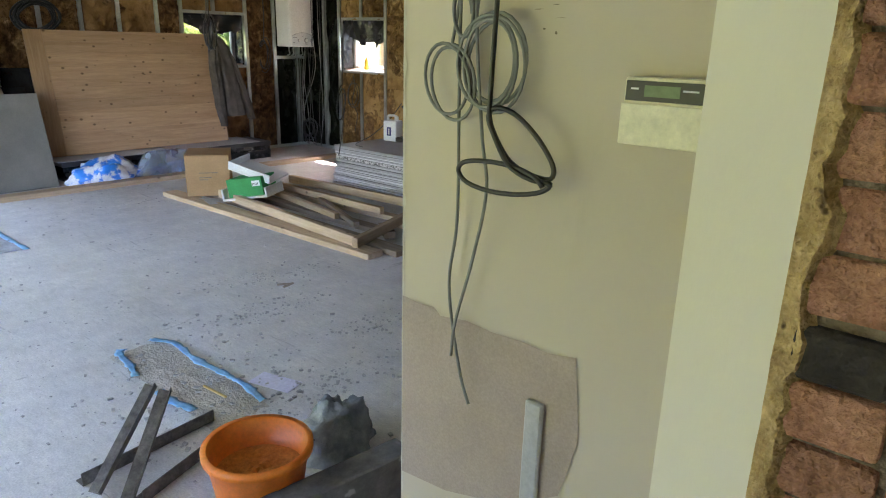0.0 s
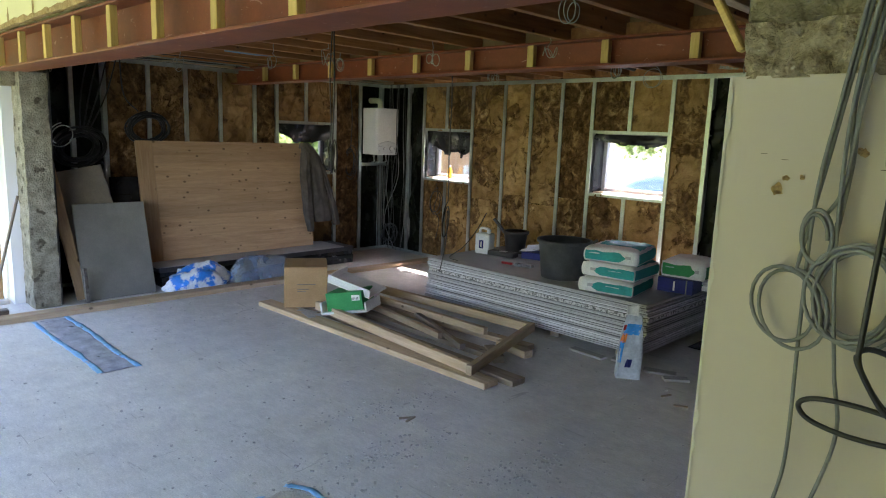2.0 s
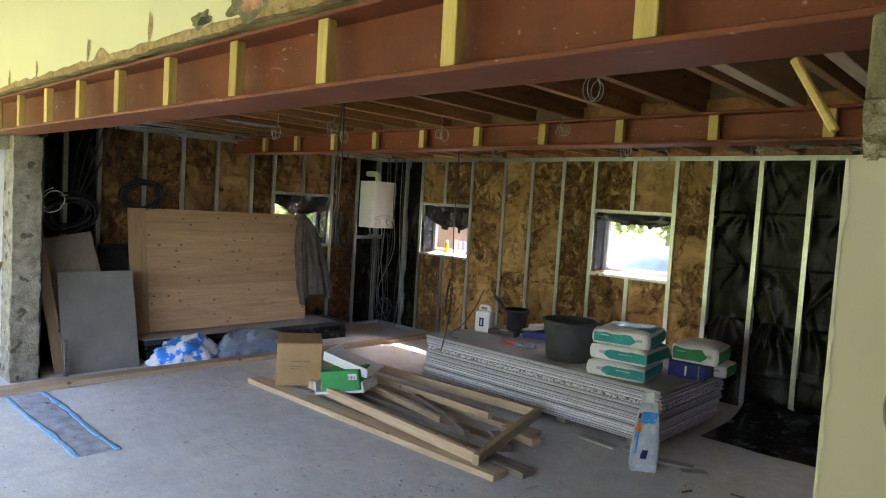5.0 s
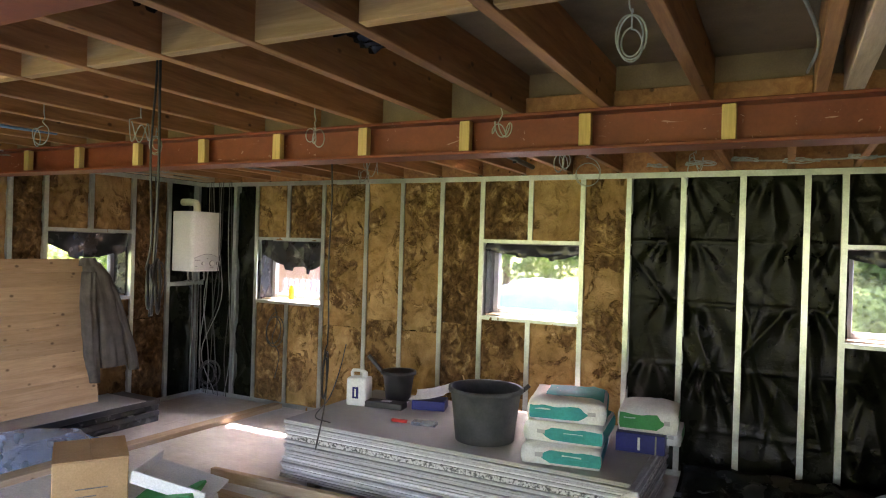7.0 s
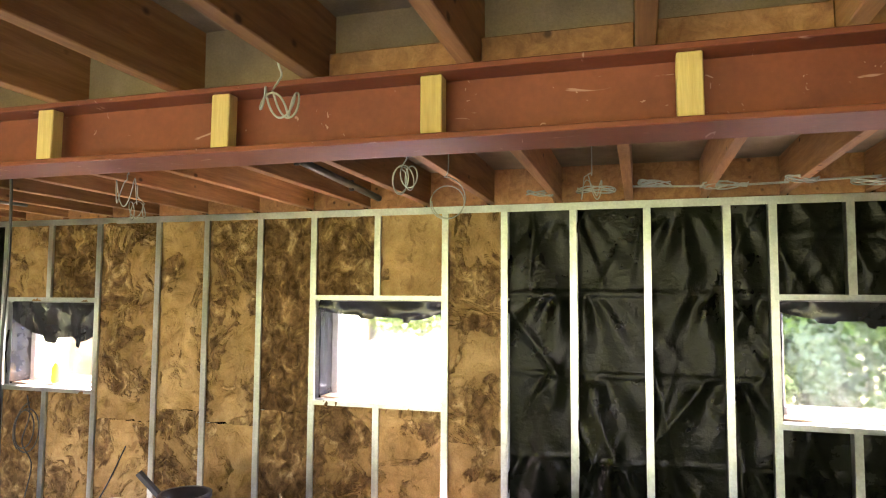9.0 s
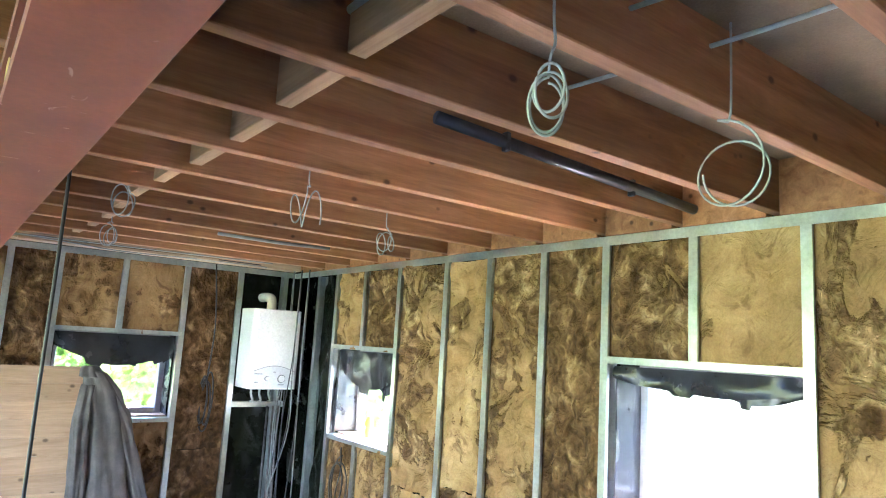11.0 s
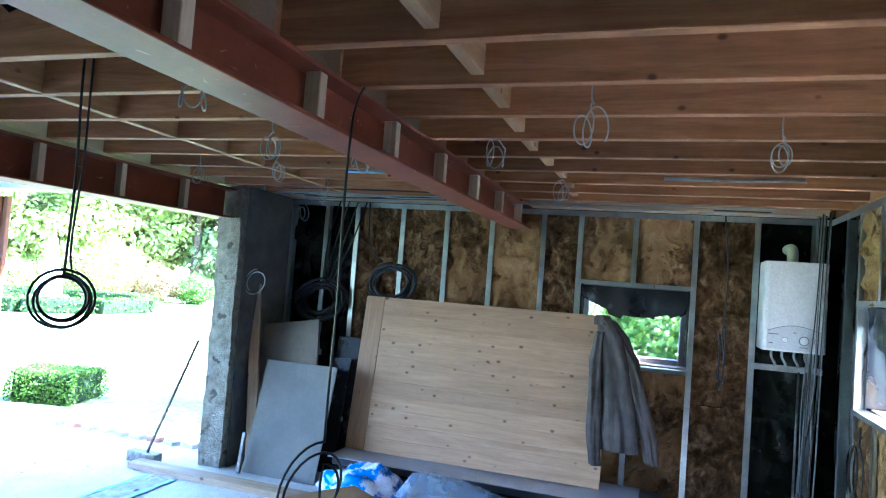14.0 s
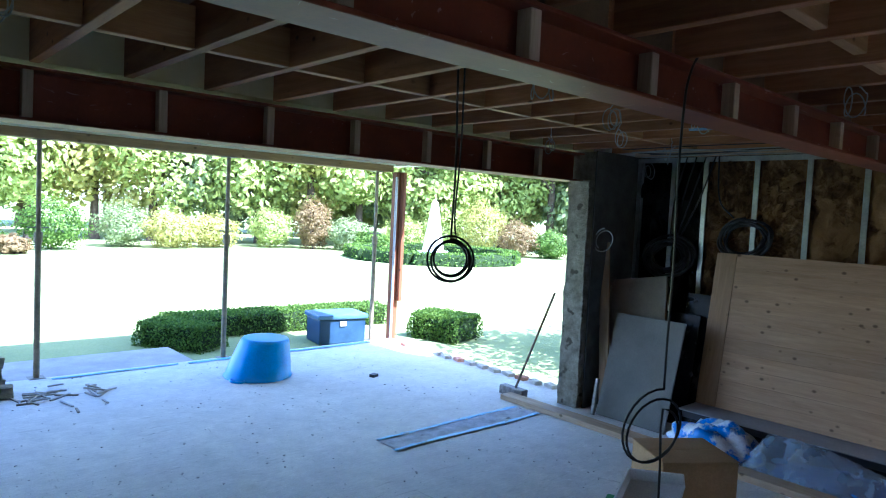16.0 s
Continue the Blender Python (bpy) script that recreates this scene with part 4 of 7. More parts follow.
bm = bmesh.new()
patch(bm, lambda u, v: Vector((0.3065 - 0.006 * abs(2 * u - 1) ** 3, (u - 0.5) * 0.352, 0.015 + v * (0.125 + 0.045 * math.sin(math.pi * u)))), 24, 4)
panel = part("control_panel", bm, surface("pale grey panel", (0.60, 0.61, 0.60), (0.68, 0.69, 0.68), 4, 60, 0.4, bump_amt=0.02), t, "pale grey control panel", smooth=True)
bm = bmesh.new()
tube(bm, [(0.3075 - 0.006 * abs(k / 10 - 1) ** 3, (k / 20 - 0.5) * 0.352, 0.142 + 0.045 * math.sin(math.pi * k / 20)) for k in range(21)], 0.0022, 6)
part("panel_seam", bm, CABLE_GREY, panel, "dark curved seam", True)
for y, r in ((0.06, 0.033), (0.142, 0.018), (-0.062, 0.020)):
    bm = bmesh.new()
    rg = lathe(bm, [(r, 0), (r, 0.008), (r * 0.82, 0.012)], 20)
    part("knob_ring", bm, CABLE_GREY, panel, m=pose(0.303, y, 0.085, 0, 90, 0))
    bm = bmesh.new()
    rg = lathe(bm, [(r * 0.8, 0), (r * 0.8, 0.016), (r * 0.6, 0.019)], 20)
    cap(bm, rg[-1])
    part("knob", bm, WHITE_ENAMEL, panel, m=pose(0.303, y, 0.085, 0, 90, 0))
for y, z, w in ((0.0, 0.135, 0.012), (-0.135, 0.118, 0.034), (-0.15, 0.052, 0.014), (0.06, 0.035, 0.026)):
    part("print", blocks(((0.304, y - w, z), (0.3085, y + w, z + 0.006))), CABLE_GREY, panel)
for y in (-0.12, -0.05, 0.03, 0.10):
    bm = bmesh.new()
    tube(bm, curve([(0.15, y, 0.0), (0.15, y, -0.05), (0.12, y + 0.03, -0.10), (0.05, y + 0.04, -0.12)], 4), 0.009)
    part("pipe", bm, CABLE_WHITE, t, smooth=True)
bm = bmesh.new()
tube(bm, curve([(0.14, -0.01, 0.64), (0.14, -0.01, 0.69), (0.12, -0.01, 0.735), (0.03, -0.01, 0.75), (-0.08, -0.01, 0.75)], 5), 0.038, 14)
part("flue", bm, ALARM, t, "cream flue elbow", True)


# ---- boards, panel and timber along the west wall ----
def board(name, a, b, mat, label, category, m, group=""):
    return solid(name, soft(blocks((a, b)), 0.004), mat, label, category, group, m=m)


# dark low shelf the panel stands on; black boards stand in for shaded void
t = thing("board_pile", pose(-7.62, 3.85, 0), "low pile under the pine panel, black for the shaded void", "board pile")
for k in range(4):
    part("board", soft(blocks(((-0.34 + 0.015 * math.sin(k * 4), -1.28 + 0.02 * math.cos(k * 7), 0.055 * k), (0.17 + 0.015 * math.sin(k * 9), 1.27, 0.055 * k + 0.052))), 0.004), FILM if k < 3 else BLACK_PLASTIC, t)
part("cover_sheet", soft(blocks(((-0.34, -1.33, 0.221), (0.20, 1.10, 0.229))), 0.003), GREY_PLASTIC, t, "dusty pale grey cover sheet")

# glued pine panel with a framed end, leaning on the studs
t = thing("pine_panel", pose(-7.725, 3.60, 0.235, 0, -9.5, 0), "large knotty glued pine panel leaning on the studs", "timber panel")
h, y0, y1 = 1.312, -1.06, 1.06
n = 11
for k in range(n):
    z = h * k / n
    part("plank", soft(blocks(((0, y0 + 0.175, z), (0.032, y1, z + h / n - 0.0008))), 0.0012), PINE, t)
part("end_batten", soft(blocks(((0, y0, 0), (0.034, y0 + 0.172, h))), 0.002), wood("upright pine batten", (0.39, 0.235, 0.115), (0.55, 0.36, 0.195), "z", 0.6), t)

# jacket hung over the panel's corner
t = thing("jacket", pose(-7.90, 4.60, 1.50), "grey-brown work jacket hung over the panel corner", "jacket")


def cloth(name, pts, label=""):
    """A soft hanging tube with lengthwise folds, given by rings (y, z, half width, half depth)."""
    bm = bmesh.new()
    fine = []
    for p, q in zip(pts, pts[1:]):
        fine += [tuple(a + (b - a) * k / 6 for a, b in zip(p, q)) for k in range(6)]
    rings, seg = [], 44
    for y, z, w, d in fine + [pts[-1]]:
        ring = []
        for i in range(seg):
            a = 2 * math.pi * i / seg
            k = 1 + 0.26 * n3(math.cos(a) * 2, math.sin(a) * 2, z * 3 + y, 1.8) + 0.13 * math.sin(5 * a + 3 * z + 2 * n3(a, z, y, 2)) + 0.05 * n3(a * 3, z * 5, y, 2)
            ring.append(bm.verts.new((0.10 + 0.36 * -min(0, z) * 0.25 + d * k * math.cos(a), y + w * k * math.sin(a), z)))
        rings.append(ring)
    for r0, r1 in zip(rings, rings[1:]):
        for i in range(seg):
            bm.faces.new((r0[i], r0[(i + 1) % seg], r1[(i + 1) % seg], r1[i]))
    bm.faces.new(rings[0]), bm.faces.new(rings[-1])
    part(name, bm, CLOTH, t, label, True)


cloth("body", [(0.0, 0.03, 0.04, 0.05), (0.03, 0.0, 0.07, 0.07), (0.08, -0.12, 0.11, 0.075), (0.13, -0.35, 0.12, 0.07), (0.16, -0.60, 0.13, 0.07), (0.19, -0.93, 0.14, 0.06), (0.19, -0.96, 0.13, 0.05)])
cloth("sleeve", [(0.12, -0.10, 0.04, 0.05), (0.22, -0.28, 0.058, 0.055), (0.31, -0.55, 0.056, 0.05), (0.40, -0.85, 0.052, 0.045), (0.43, -1.02, 0.045, 0.04)])
cloth("sleeve", [(0.0, -0.08, 0.04, 0.07), (-0.02, -0.3, 0.055, 0.075), (-0.01, -0.6, 0.055, 0.07), (0.0, -0.9, 0.05, 0.06), (0.02, -1.08, 0.042, 0.05)])
cloth("collar", [(0.0, 0.045, 0.05, 0.05), (0.0, 0.02, 0.065, 0.065), (0.01, -0.03, 0.075, 0.08)])

# boards leaning beside the pillar
t = thing("plasterboard_sheet", pose(-7.33, 2.13, 0.0, 0, -15.5, 0), "grey plasterboard offcut leaning in the corner", "plasterboard")
part("face", soft(blocks(((0, -0.34, 0), (0.010, 0.34, 0.95))), 0.002), CEMENT_BOARD, t)
part("core", blocks(((-0.004, -0.338, 0.002), (-0.0005, 0.338, 0.948))), BOARD_EDGE, t)
t = thing("fibreboard_sheet", pose(-7.47, 1.98, 0.0, 10, -15, 0), "tan fibreboard offcut leaning behind the plasterboard", "board")
part("sheet", soft(blocks(((0, -0.18, 0), (0.03, 0.39, 1.28))), 0.002), TAN_BOARD, t)
t = thing("timber_offcut", pose(-7.44, 1.80, 0.0, 8, -7, 0), "long weathered timber offcut leaning by the pillar", "timber")
part("length", soft(blocks(((0, -0.05, 0), (0.02, 0.05, 1.58))), 0.003), wood("weathered upright timber", (0.26, 0.17, 0.09), (0.42, 0.29, 0.17), "z", 0.85), t)
t = thing("insulation_board", pose(-7.78, 2.44, 0.0, 0, -10, 0), "dark foil-edged insulation board standing behind the panel", "insulation board")
part("slab", soft(blocks(((0, -0.16, 0), (0.05, 0.15, 1.16))), 0.004), FILM, t)
t = thing("insulation_board", pose(-7.70, 2.36, 0.0, 0, -11, 0), "dark insulation board leaning beside another", "insulation board")
part("slab", soft(blocks(((0, -0.30, 0), (0.04, 0.10, 0.98))), 0.004), FILM, t)
t = thing("timber_length", pose(-7.86, 1.22, 0.0, 0, 4, 0), "orange-brown timber length leaning on the white wall", "timber")
part("length", soft(blocks(((0, -0.03, 0), (0.07, 0.0, 1.72))), 0.003), NOG, t)
t = thing("spirit_level", pose(-7.30, 1.98, 0.0, 0, -9, 0), "short grey metal bar leaning on the board", "metal bar")
part("bar", soft(blocks(((0.02, -0.20, 0), (0.05, -0.17, 0.33))), 0.003), DARK_STEEL, t)

# timber along the floor
t = thing("floor_timber", pose(-6.98, 2.35, 0, 0, 0, -1.0), "long pale timber laid on the floor by the pillar", "timber")
part("length", soft(blocks(((-0.075, -1.38, 0), (0.075, 1.60, 0.05))), 0.004), PLANK, t)
t = thing("floor_timber", pose(-6.92, 5.07, 0, 0, 0, -2.0), "long pale timber laid on the floor by the studs", "timber")
part("length", soft(blocks(((-0.06, -1.10, 0), (0.06, 1.08, 0.045))), 0.004), PLANK, t)


# ---- bags, boxes and timber on the floor ----
def crumpled(name, c, r, mat, label, category, seed, amp=0.35, seg=(30, 16)):
    """A slumped bag on the floor."""
    bm = bmesh.new()

    def f(u, v):
        a, e = 2 * math.pi * u, math.pi * 0.5 * (1 - v)
        d = Vector((math.cos(a) * math.cos(e), math.sin(a) * math.cos(e), math.sin(e)))
        k = 1 + amp * n3(d.x + seed, d.y, d.z, 2.0) + amp * 0.6 * n3(d.x, d.y + seed, d.z, 5.2)
        return Vector((r[0] * d.x * k, r[1] * d.y * k, max(0.0, r[2] * d.z * k)))
    patch(bm, f, *seg)
    bmesh.ops.remove_doubles(bm, verts=list(bm.verts), dist=0.0005)
    return solid(name, bm, mat, label, category, m=pose(*c), smooth=True)


crumpled("plastic_bag", (-7.27, 2.92, 0), (0.20, 0.36, 0.23), BLUE_BAG, "crumpled blue and white printed plastic bag on the floor", "bag", 2.2)
crumpled("blue_sack", (-7.24, 3.86, 0), (0.155, 0.50, 0.15), surface("deep blue sheet", (0.015, 0.10, 0.36), (0.03, 0.20, 0.58), 6, 60, 0.4, bump_amt=0.2), "folded deep blue sheet lying under clear polythene", "sheet", 3.4, 0.12, (44, 20))
bm = bmesh.new()
patch(bm, lambda u, v: Vector(((v - 0.5) * 0.38 + 0.02 * n3(u * 5, v, 1, 1.5), (u - 0.5) * 1.14 + 0.04 * n3(v * 5, u, 2, 1.5),
                               max(0.004, 0.285 * max(0.0, 1 - abs(2 * v - 1) ** 1.4) * (0.75 + 0.25 * math.cos((u - 0.35) * 4)) * min(1, 7 * min(u, 1 - u)) + 0.030 * abs(n3(u * 7 + v * 3, v * 4, 3, 1.2)) - 0.022 * abs(n3(u * 14 - v * 9, v * 5, 6, 1.1))))), 70, 40)
film = solid("polythene_sheet", bm, CLEAR_FILM, "crumpled clear polythene tented over a blue sheet", "polythene", m=pose(-7.23, 3.74, 0, 0, 0, 0), smooth=True)
film.modifiers.new("thick", "SOLIDIFY").thickness = 0.0015

t = thing("cardboard_box", pose(-5.93, 3.36, 0.047, 0, 0, 56), "closed brown cardboard box standing on planks", "box")
part("carton", soft(blocks(((-0.20, -0.23, 0), (0.20, 0.23, 0.385))), 0.006), CARDBOARD, t)
part("lid_flap", soft(blocks(((-0.202, -0.232, 0.386), (-0.003, 0.232, 0.391))), 0.001), CARDBOARD, t)
part("lid_flap", soft(blocks(((0.003, -0.232, 0.386), (0.202, 0.232, 0.391))), 0.001), CARDBOARD, t)
for k, (w, z) in enumerate(((0.17, 0.22), (0.11, 0.175), (0.08, 0.155))):
    part("print", blocks(((-0.08, -0.2325, z), (-0.08 + w, -0.2305, z + 0.007))), DARK_STEEL, t)

t = thing("green_box", pose(-5.28, 3.42, 0.095, 0, -10, 27), "open green and white card box tipped on the timbers", "box")
part("tray", soft(blocks(((-0.23, -0.16, 0), (0.23, 0.16, 0.02)), ((-0.23, -0.16, 0.02), (-0.21, 0.16, 0.11)), ((0.21, -0.16, 0.02), (0.23, 0.16, 0.09)), ((-0.21, 0.14, 0.02), (0.21, 0.16, 0.11))), 0.003), WHITE_CARD, t)
carton = part("carton", soft(blocks(((-0.17, -0.14, 0.022), (0.19, 0.12, 0.19))), 0.004), GREEN_CARD, t, "bright green carton")
part("lid", soft(blocks(((-0.20, -0.14, 0), (0.26, 0.16, 0.018)), ((-0.20, -0.14, 0.018), (-0.185, 0.16, 0.08)), ((-0.185, -0.14, 0.018), (0.26, -0.125, 0.08))), 0.003), WHITE_CARD, t, "white card lid", m=pose(0.02, 0.08, 0.215, 6, 22, -8))
part("sticker", blocks(((0.09, -0.143, 0.11), (0.17, -0.1405, 0.16))), WHITE_CARD, carton)
for k in range(5):
    part("print", blocks(((0.096 + k * 0.013, -0.1445, 0.118), (0.101 + k * 0.013, -0.1431, 0.14))), BLACK_PLASTIC, carton)


def length_of(name, p, q, w, h, mat, label, roll=0, group="", cat="timber"):
    """A sawn length from p to q (its lower middle)."""
    p, q = Vector(p), Vector(q)
    d = q - p
    yaw, tilt = math.degrees(math.atan2(d.y, d.x)), -math.degrees(math.atan2(d.z, math.hypot(d.x, d.y)))
    m = pose(*p, 0, 0, yaw) @ pose(0, 0, 0, roll, tilt, 0)
    return solid(name, soft(blocks(((0, -w / 2, 0), (d.length, w / 2, h))), 0.004), mat, label, cat, group, m=m)


G = "timbers heaped on the floor"
length_of("timber_plank", (-6.22, 3.08, 0), (-3.34, 3.14, 0), 0.15, 0.045, PLANK_X, "long pale sawn plank lying flat on the floor", group=G)
length_of("timber_plank", (-5.95, 3.36, 0), (-3.24, 3.32, 0), 0.14, 0.045, GREY_WOOD, "grey weathered plank lying on the floor", group=G)
length_of("timber_plank", (-5.6, 3.62, 0), (-3.75, 3.62, 0), 0.12, 0.045, GREY_WOOD, "grey weathered plank lying on the floor", group=G)
length_of("timber_batten", (-5.5, 3.9, 0), (-3.66, 4.02, 0.0), 0.09, 0.045, PLANK_X, "short pale batten under the timber frame", group=G)
length_of("timber_batten", (-5.35, 3.72, 0.046), (-4.25, 3.55, 0.046), 0.05, 0.05, PLANK_X, "short pale batten lying inside the frame", group=G)
length_of("timber_batten", (-4.85, 3.86, 0.046), (-3.95, 3.50, 0.046), 0.05, 0.04, GREY_WOOD, "grey batten lying askew inside the frame", group=G)
length_of("timber_offcut", (-3.86, 3.72, 0.0), (-3.62, 3.56, 0.0), 0.09, 0.06, GREY_WOOD, "short grey timber offcut on the floor", group=G)
length_of("timber_offcut", (-3.9, 3.9, 0.0), (-3.55, 3.84, 0.0), 0.09, 0.06, PLANK_X, "short timber offcut on the floor", group=G)
t = thing("stud_frame", pose(0, 0, 0.046), "pale timber stud frame lying on the planks", "timber frame")


def rail(p, q, w=0.05, h=0.075):
    p, q = Vector(p), Vector(q)
    d = q - p
    part("rail", soft(blocks(((0, -w / 2, 0), (d.length, w / 2, h))), 0.004), PLANK_X, t, m=pose(*p, 0, -math.degrees(math.asin(d.z / d.length)), math.degrees(math.atan2(d.y, d.x))))


rail((-5.62, 3.28, 0.005), (-3.55, 3.14, 0.0))
rail((-5.75, 4.18, 0.005), (-3.78, 4.14, 0.06))
rail((-3.52, 3.10, 0.0), (-3.78, 4.18, 0.06))
rail((-5.7, 3.92, 0.005), (-4.02, 3.86, 0.03), 0.05, 0.06)

# ---- stack of plasterboards and what stands on it ----
t = thing("plasterboard_stack", pose(-4.115, 5.05, 0), "thick stack of grey plasterboards on bearers", "plasterboard stack")
for x in (-1.0, -0.35, 0.35, 1.0):
    part("bearer", soft(blocks(((x - 0.045, -0.56, 0), (x + 0.045, 0.56, 0.055))), 0.004), GREY_WOOD, t)
z, k = 0.0565, 0
rs = random.Random(4)
while z < 0.445:
    th = 0.0125 if not 0.33 < z < 0.35 else 0.03
    ox, oy = rs.uniform(-0.018, 0.018), rs.uniform(-0.014, 0.014)
    if z < 0.2:
        ox -= 0.02
    part("plasterboard", soft(blocks(((-1.225 + ox, -0.60 + oy, z), (1.225 + ox, 0.60 + oy, z + th))), 0.0025), BOARD_TAPE if th > 0.02 else BOARD_EDGE, t)
    z += th + 0.0028
    k += 1
part("plasterboard", soft(blocks(((-1.23, -0.605, z), (1.22, 0.60, z + 0.0125))), 0.0025), BOARD_FACE, t)
TOP = z + 0.0128

t = thing("jerrycan", pose(-5.16, 5.12, TOP, 0, 0, 12), "milky white plastic jerrycan with a blue label", "jerrycan")
bm = soft(blocks(((-0.085, -0.07, 0), (0.085, 0.07, 0.22))), 0.022, 3)
part("body", bm, WHITE_PLASTIC, t, smooth=True)
bm = bmesh.new()
tube(bm, curve([(-0.06, 0, 0.215), (-0.06, 0, 0.262), (0.0, 0, 0.27), (0.05, 0, 0.255), (0.055, 0, 0.215)], 5), 0.014, 10)
part("handle", bm, WHITE_PLASTIC, t, smooth=True)
bm = bmesh.new()
lathe(bm, [(0.022, 0.215), (0.022, 0.26), (0.0, 0.262)], 14, pose(0.045, 0.0, 0))
part("cap", bm, WHITE_PLASTIC, t)
part("label", blocks(((-0.03, -0.0725, 0.06), (0.02, -0.0705, 0.15))), NAVY, t, "blue and white label")
part("label", blocks(((-0.012, -0.0745, 0.075), (0.0, -0.0730, 0.135))), WHITE_CARD, t)


def bucket(name, m, r0, r1, h, mat, label, rim=0.012, handle=None, ears=False):
    t = thing(name, m, label, "bucket")
    bm = bmesh.new()
    lathe(bm, [(0.0, 0.002), (r0, 0.0), (r0 + (r1 - r0) * 0.5, h * 0.5), (r1, h - rim * 1.5), (r1 + rim, h - rim), (r1 + rim, h), (r1 - 0.004, h), (r0 + (r1 - r0) * 0.5 - 0.006, h * 0.5), (r0 - 0.006, 0.01), (0.0, 0.012)], 36)
    part("shell", bm, mat, t, smooth=True)
    bm = bmesh.new()
    lathe(bm, [(r1 + 0.001, h - rim * 2.2), (r1 + rim + 0.003, h - rim * 2), (r1 + rim + 0.003, h + 0.002), (r1 - 0.005, h + 0.002)], 36)
    part("rim", bm, mat, t, smooth=True)
    if ears:
        for s in (-1, 1):
            bm = bmesh.new()
            tube(bm, curve([(s * r1 * 0.98, -0.09, h - 0.02), (s * (r1 + 0.02), -0.07, h + 0.05), (s * (r1 + 0.02), 0.07, h + 0.05), (s * r1 * 0.98, 0.09, h - 0.02)], 5), 0.016, 8)
            part("handle", bm, mat, t, smooth=True)
    if handle:
        bm = bmesh.new()
        tube(bm, [(math.cos(a) * (r1 + 0.016), math.sin(a) * (r1 + 0.016), h - 0.02 - math.sin(a) * 0.10) for a in [math.pi * i / 18 for i in range(19)]], 0.0035)
        part("handle", bm, DARK_STEEL, t, handle, True)
    return t


bucket("bucket", pose(-4.98, 5.42, TOP), 0.10, 0.13, 0.24, BLACK_PLASTIC, "small black bucket on the plasterboards")
t = thing("hand_tool", pose(-5.07, 5.40, TOP + 0.17, 0, -42, 25), "dark wooden tool handle sticking out of the bucket", "tool")
part("handle", soft(blocks(((-0.012, -0.03, -0.1), (0.012, 0.03, 0.25))), 0.006, 2), BLACK_PLASTIC, t)
bucket("black_tub", pose(-3.93, 4.80, TOP), 0.195, 0.235, 0.345, TUB_GREY, "large grey-black builder's tub on the plasterboards", 0.012)
t = thing("trowel", pose(-3.78, 4.88, TOP + 0.26, 0, 50, 30), "dark trowel handle resting over the tub rim", "tool")
part("handle", soft(blocks(((-0.013, -0.013, -0.14), (0.013, 0.013, 0.16))), 0.005, 2), BLACK_PLASTIC, t)

t = thing("paper_pile", pose(-4.62, 5.33, TOP, 0, 0, 18), "loose white papers on a small pile", "papers")
part("carton", soft(blocks(((-0.14, -0.09, 0), (0.12, 0.09, 0.075))), 0.004), NAVY, t)
for k in range(4):
    bm = bmesh.new()
    patch(bm, lambda u, v: Vector(((u - 0.5) * 0.30, (v - 0.5) * 0.21, 0.05 * u * u + 0.008 * math.sin(v * 5 + k))), 10, 6)
    ob = part("sheet", bm, PAPER, t, smooth=True, m=pose(0.01 * k, 0.012 * k, 0.082 + 0.012 * k, 0, -3, 8 * k - 12))
    ob.modifiers.new("thick", "SOLIDIFY").thickness = 0.001
t = thing("cardboard_offcut", pose(-4.36, 5.52, TOP, 0, -16, 30), "torn tan cardboard leaning among the tools", "cardboard")
part("sheet", soft(blocks(((-0.004, -0.10, 0), (0.004, 0.10, 0.25))), 0.001), CARDBOARD, t)
t = thing("tool_case", pose(-4.93, 5.15, TOP, 0, 0, 8), "flat black tool case on the plasterboards", "tool case")
part("case", soft(blocks(((-0.16, -0.06, 0), (0.16, 0.06, 0.05))), 0.01, 2), BLACK_PLASTIC, t)
part("label", soft(blocks(((-0.03, -0.03, 0.0505), (0.05, 0.02, 0.0535))), 0.001), PAPER, t)
t = thing("knife", pose(-4.60, 4.84, TOP, 0, 0, 8), "red handled knife on the plasterboards", "knife")
part("handle", soft(blocks(((-0.075, -0.015, 0), (0.045, 0.015, 0.022))), 0.006, 2), RED_PLASTIC, t)
part("blade", soft(blocks(((0.046, -0.01, 0.008), (0.12, 0.01, 0.011))), 0.0005), GALV, t)
t = thing("clear_packet", pose(-4.42, 4.86, TOP, 0, 0, 12), "clear plastic packet lying beside the knife", "packet")
part("packet", soft(blocks(((-0.09, -0.04, 0), (0.09, 0.04, 0.03))), 0.01, 2), CLEAR_FILM, t)


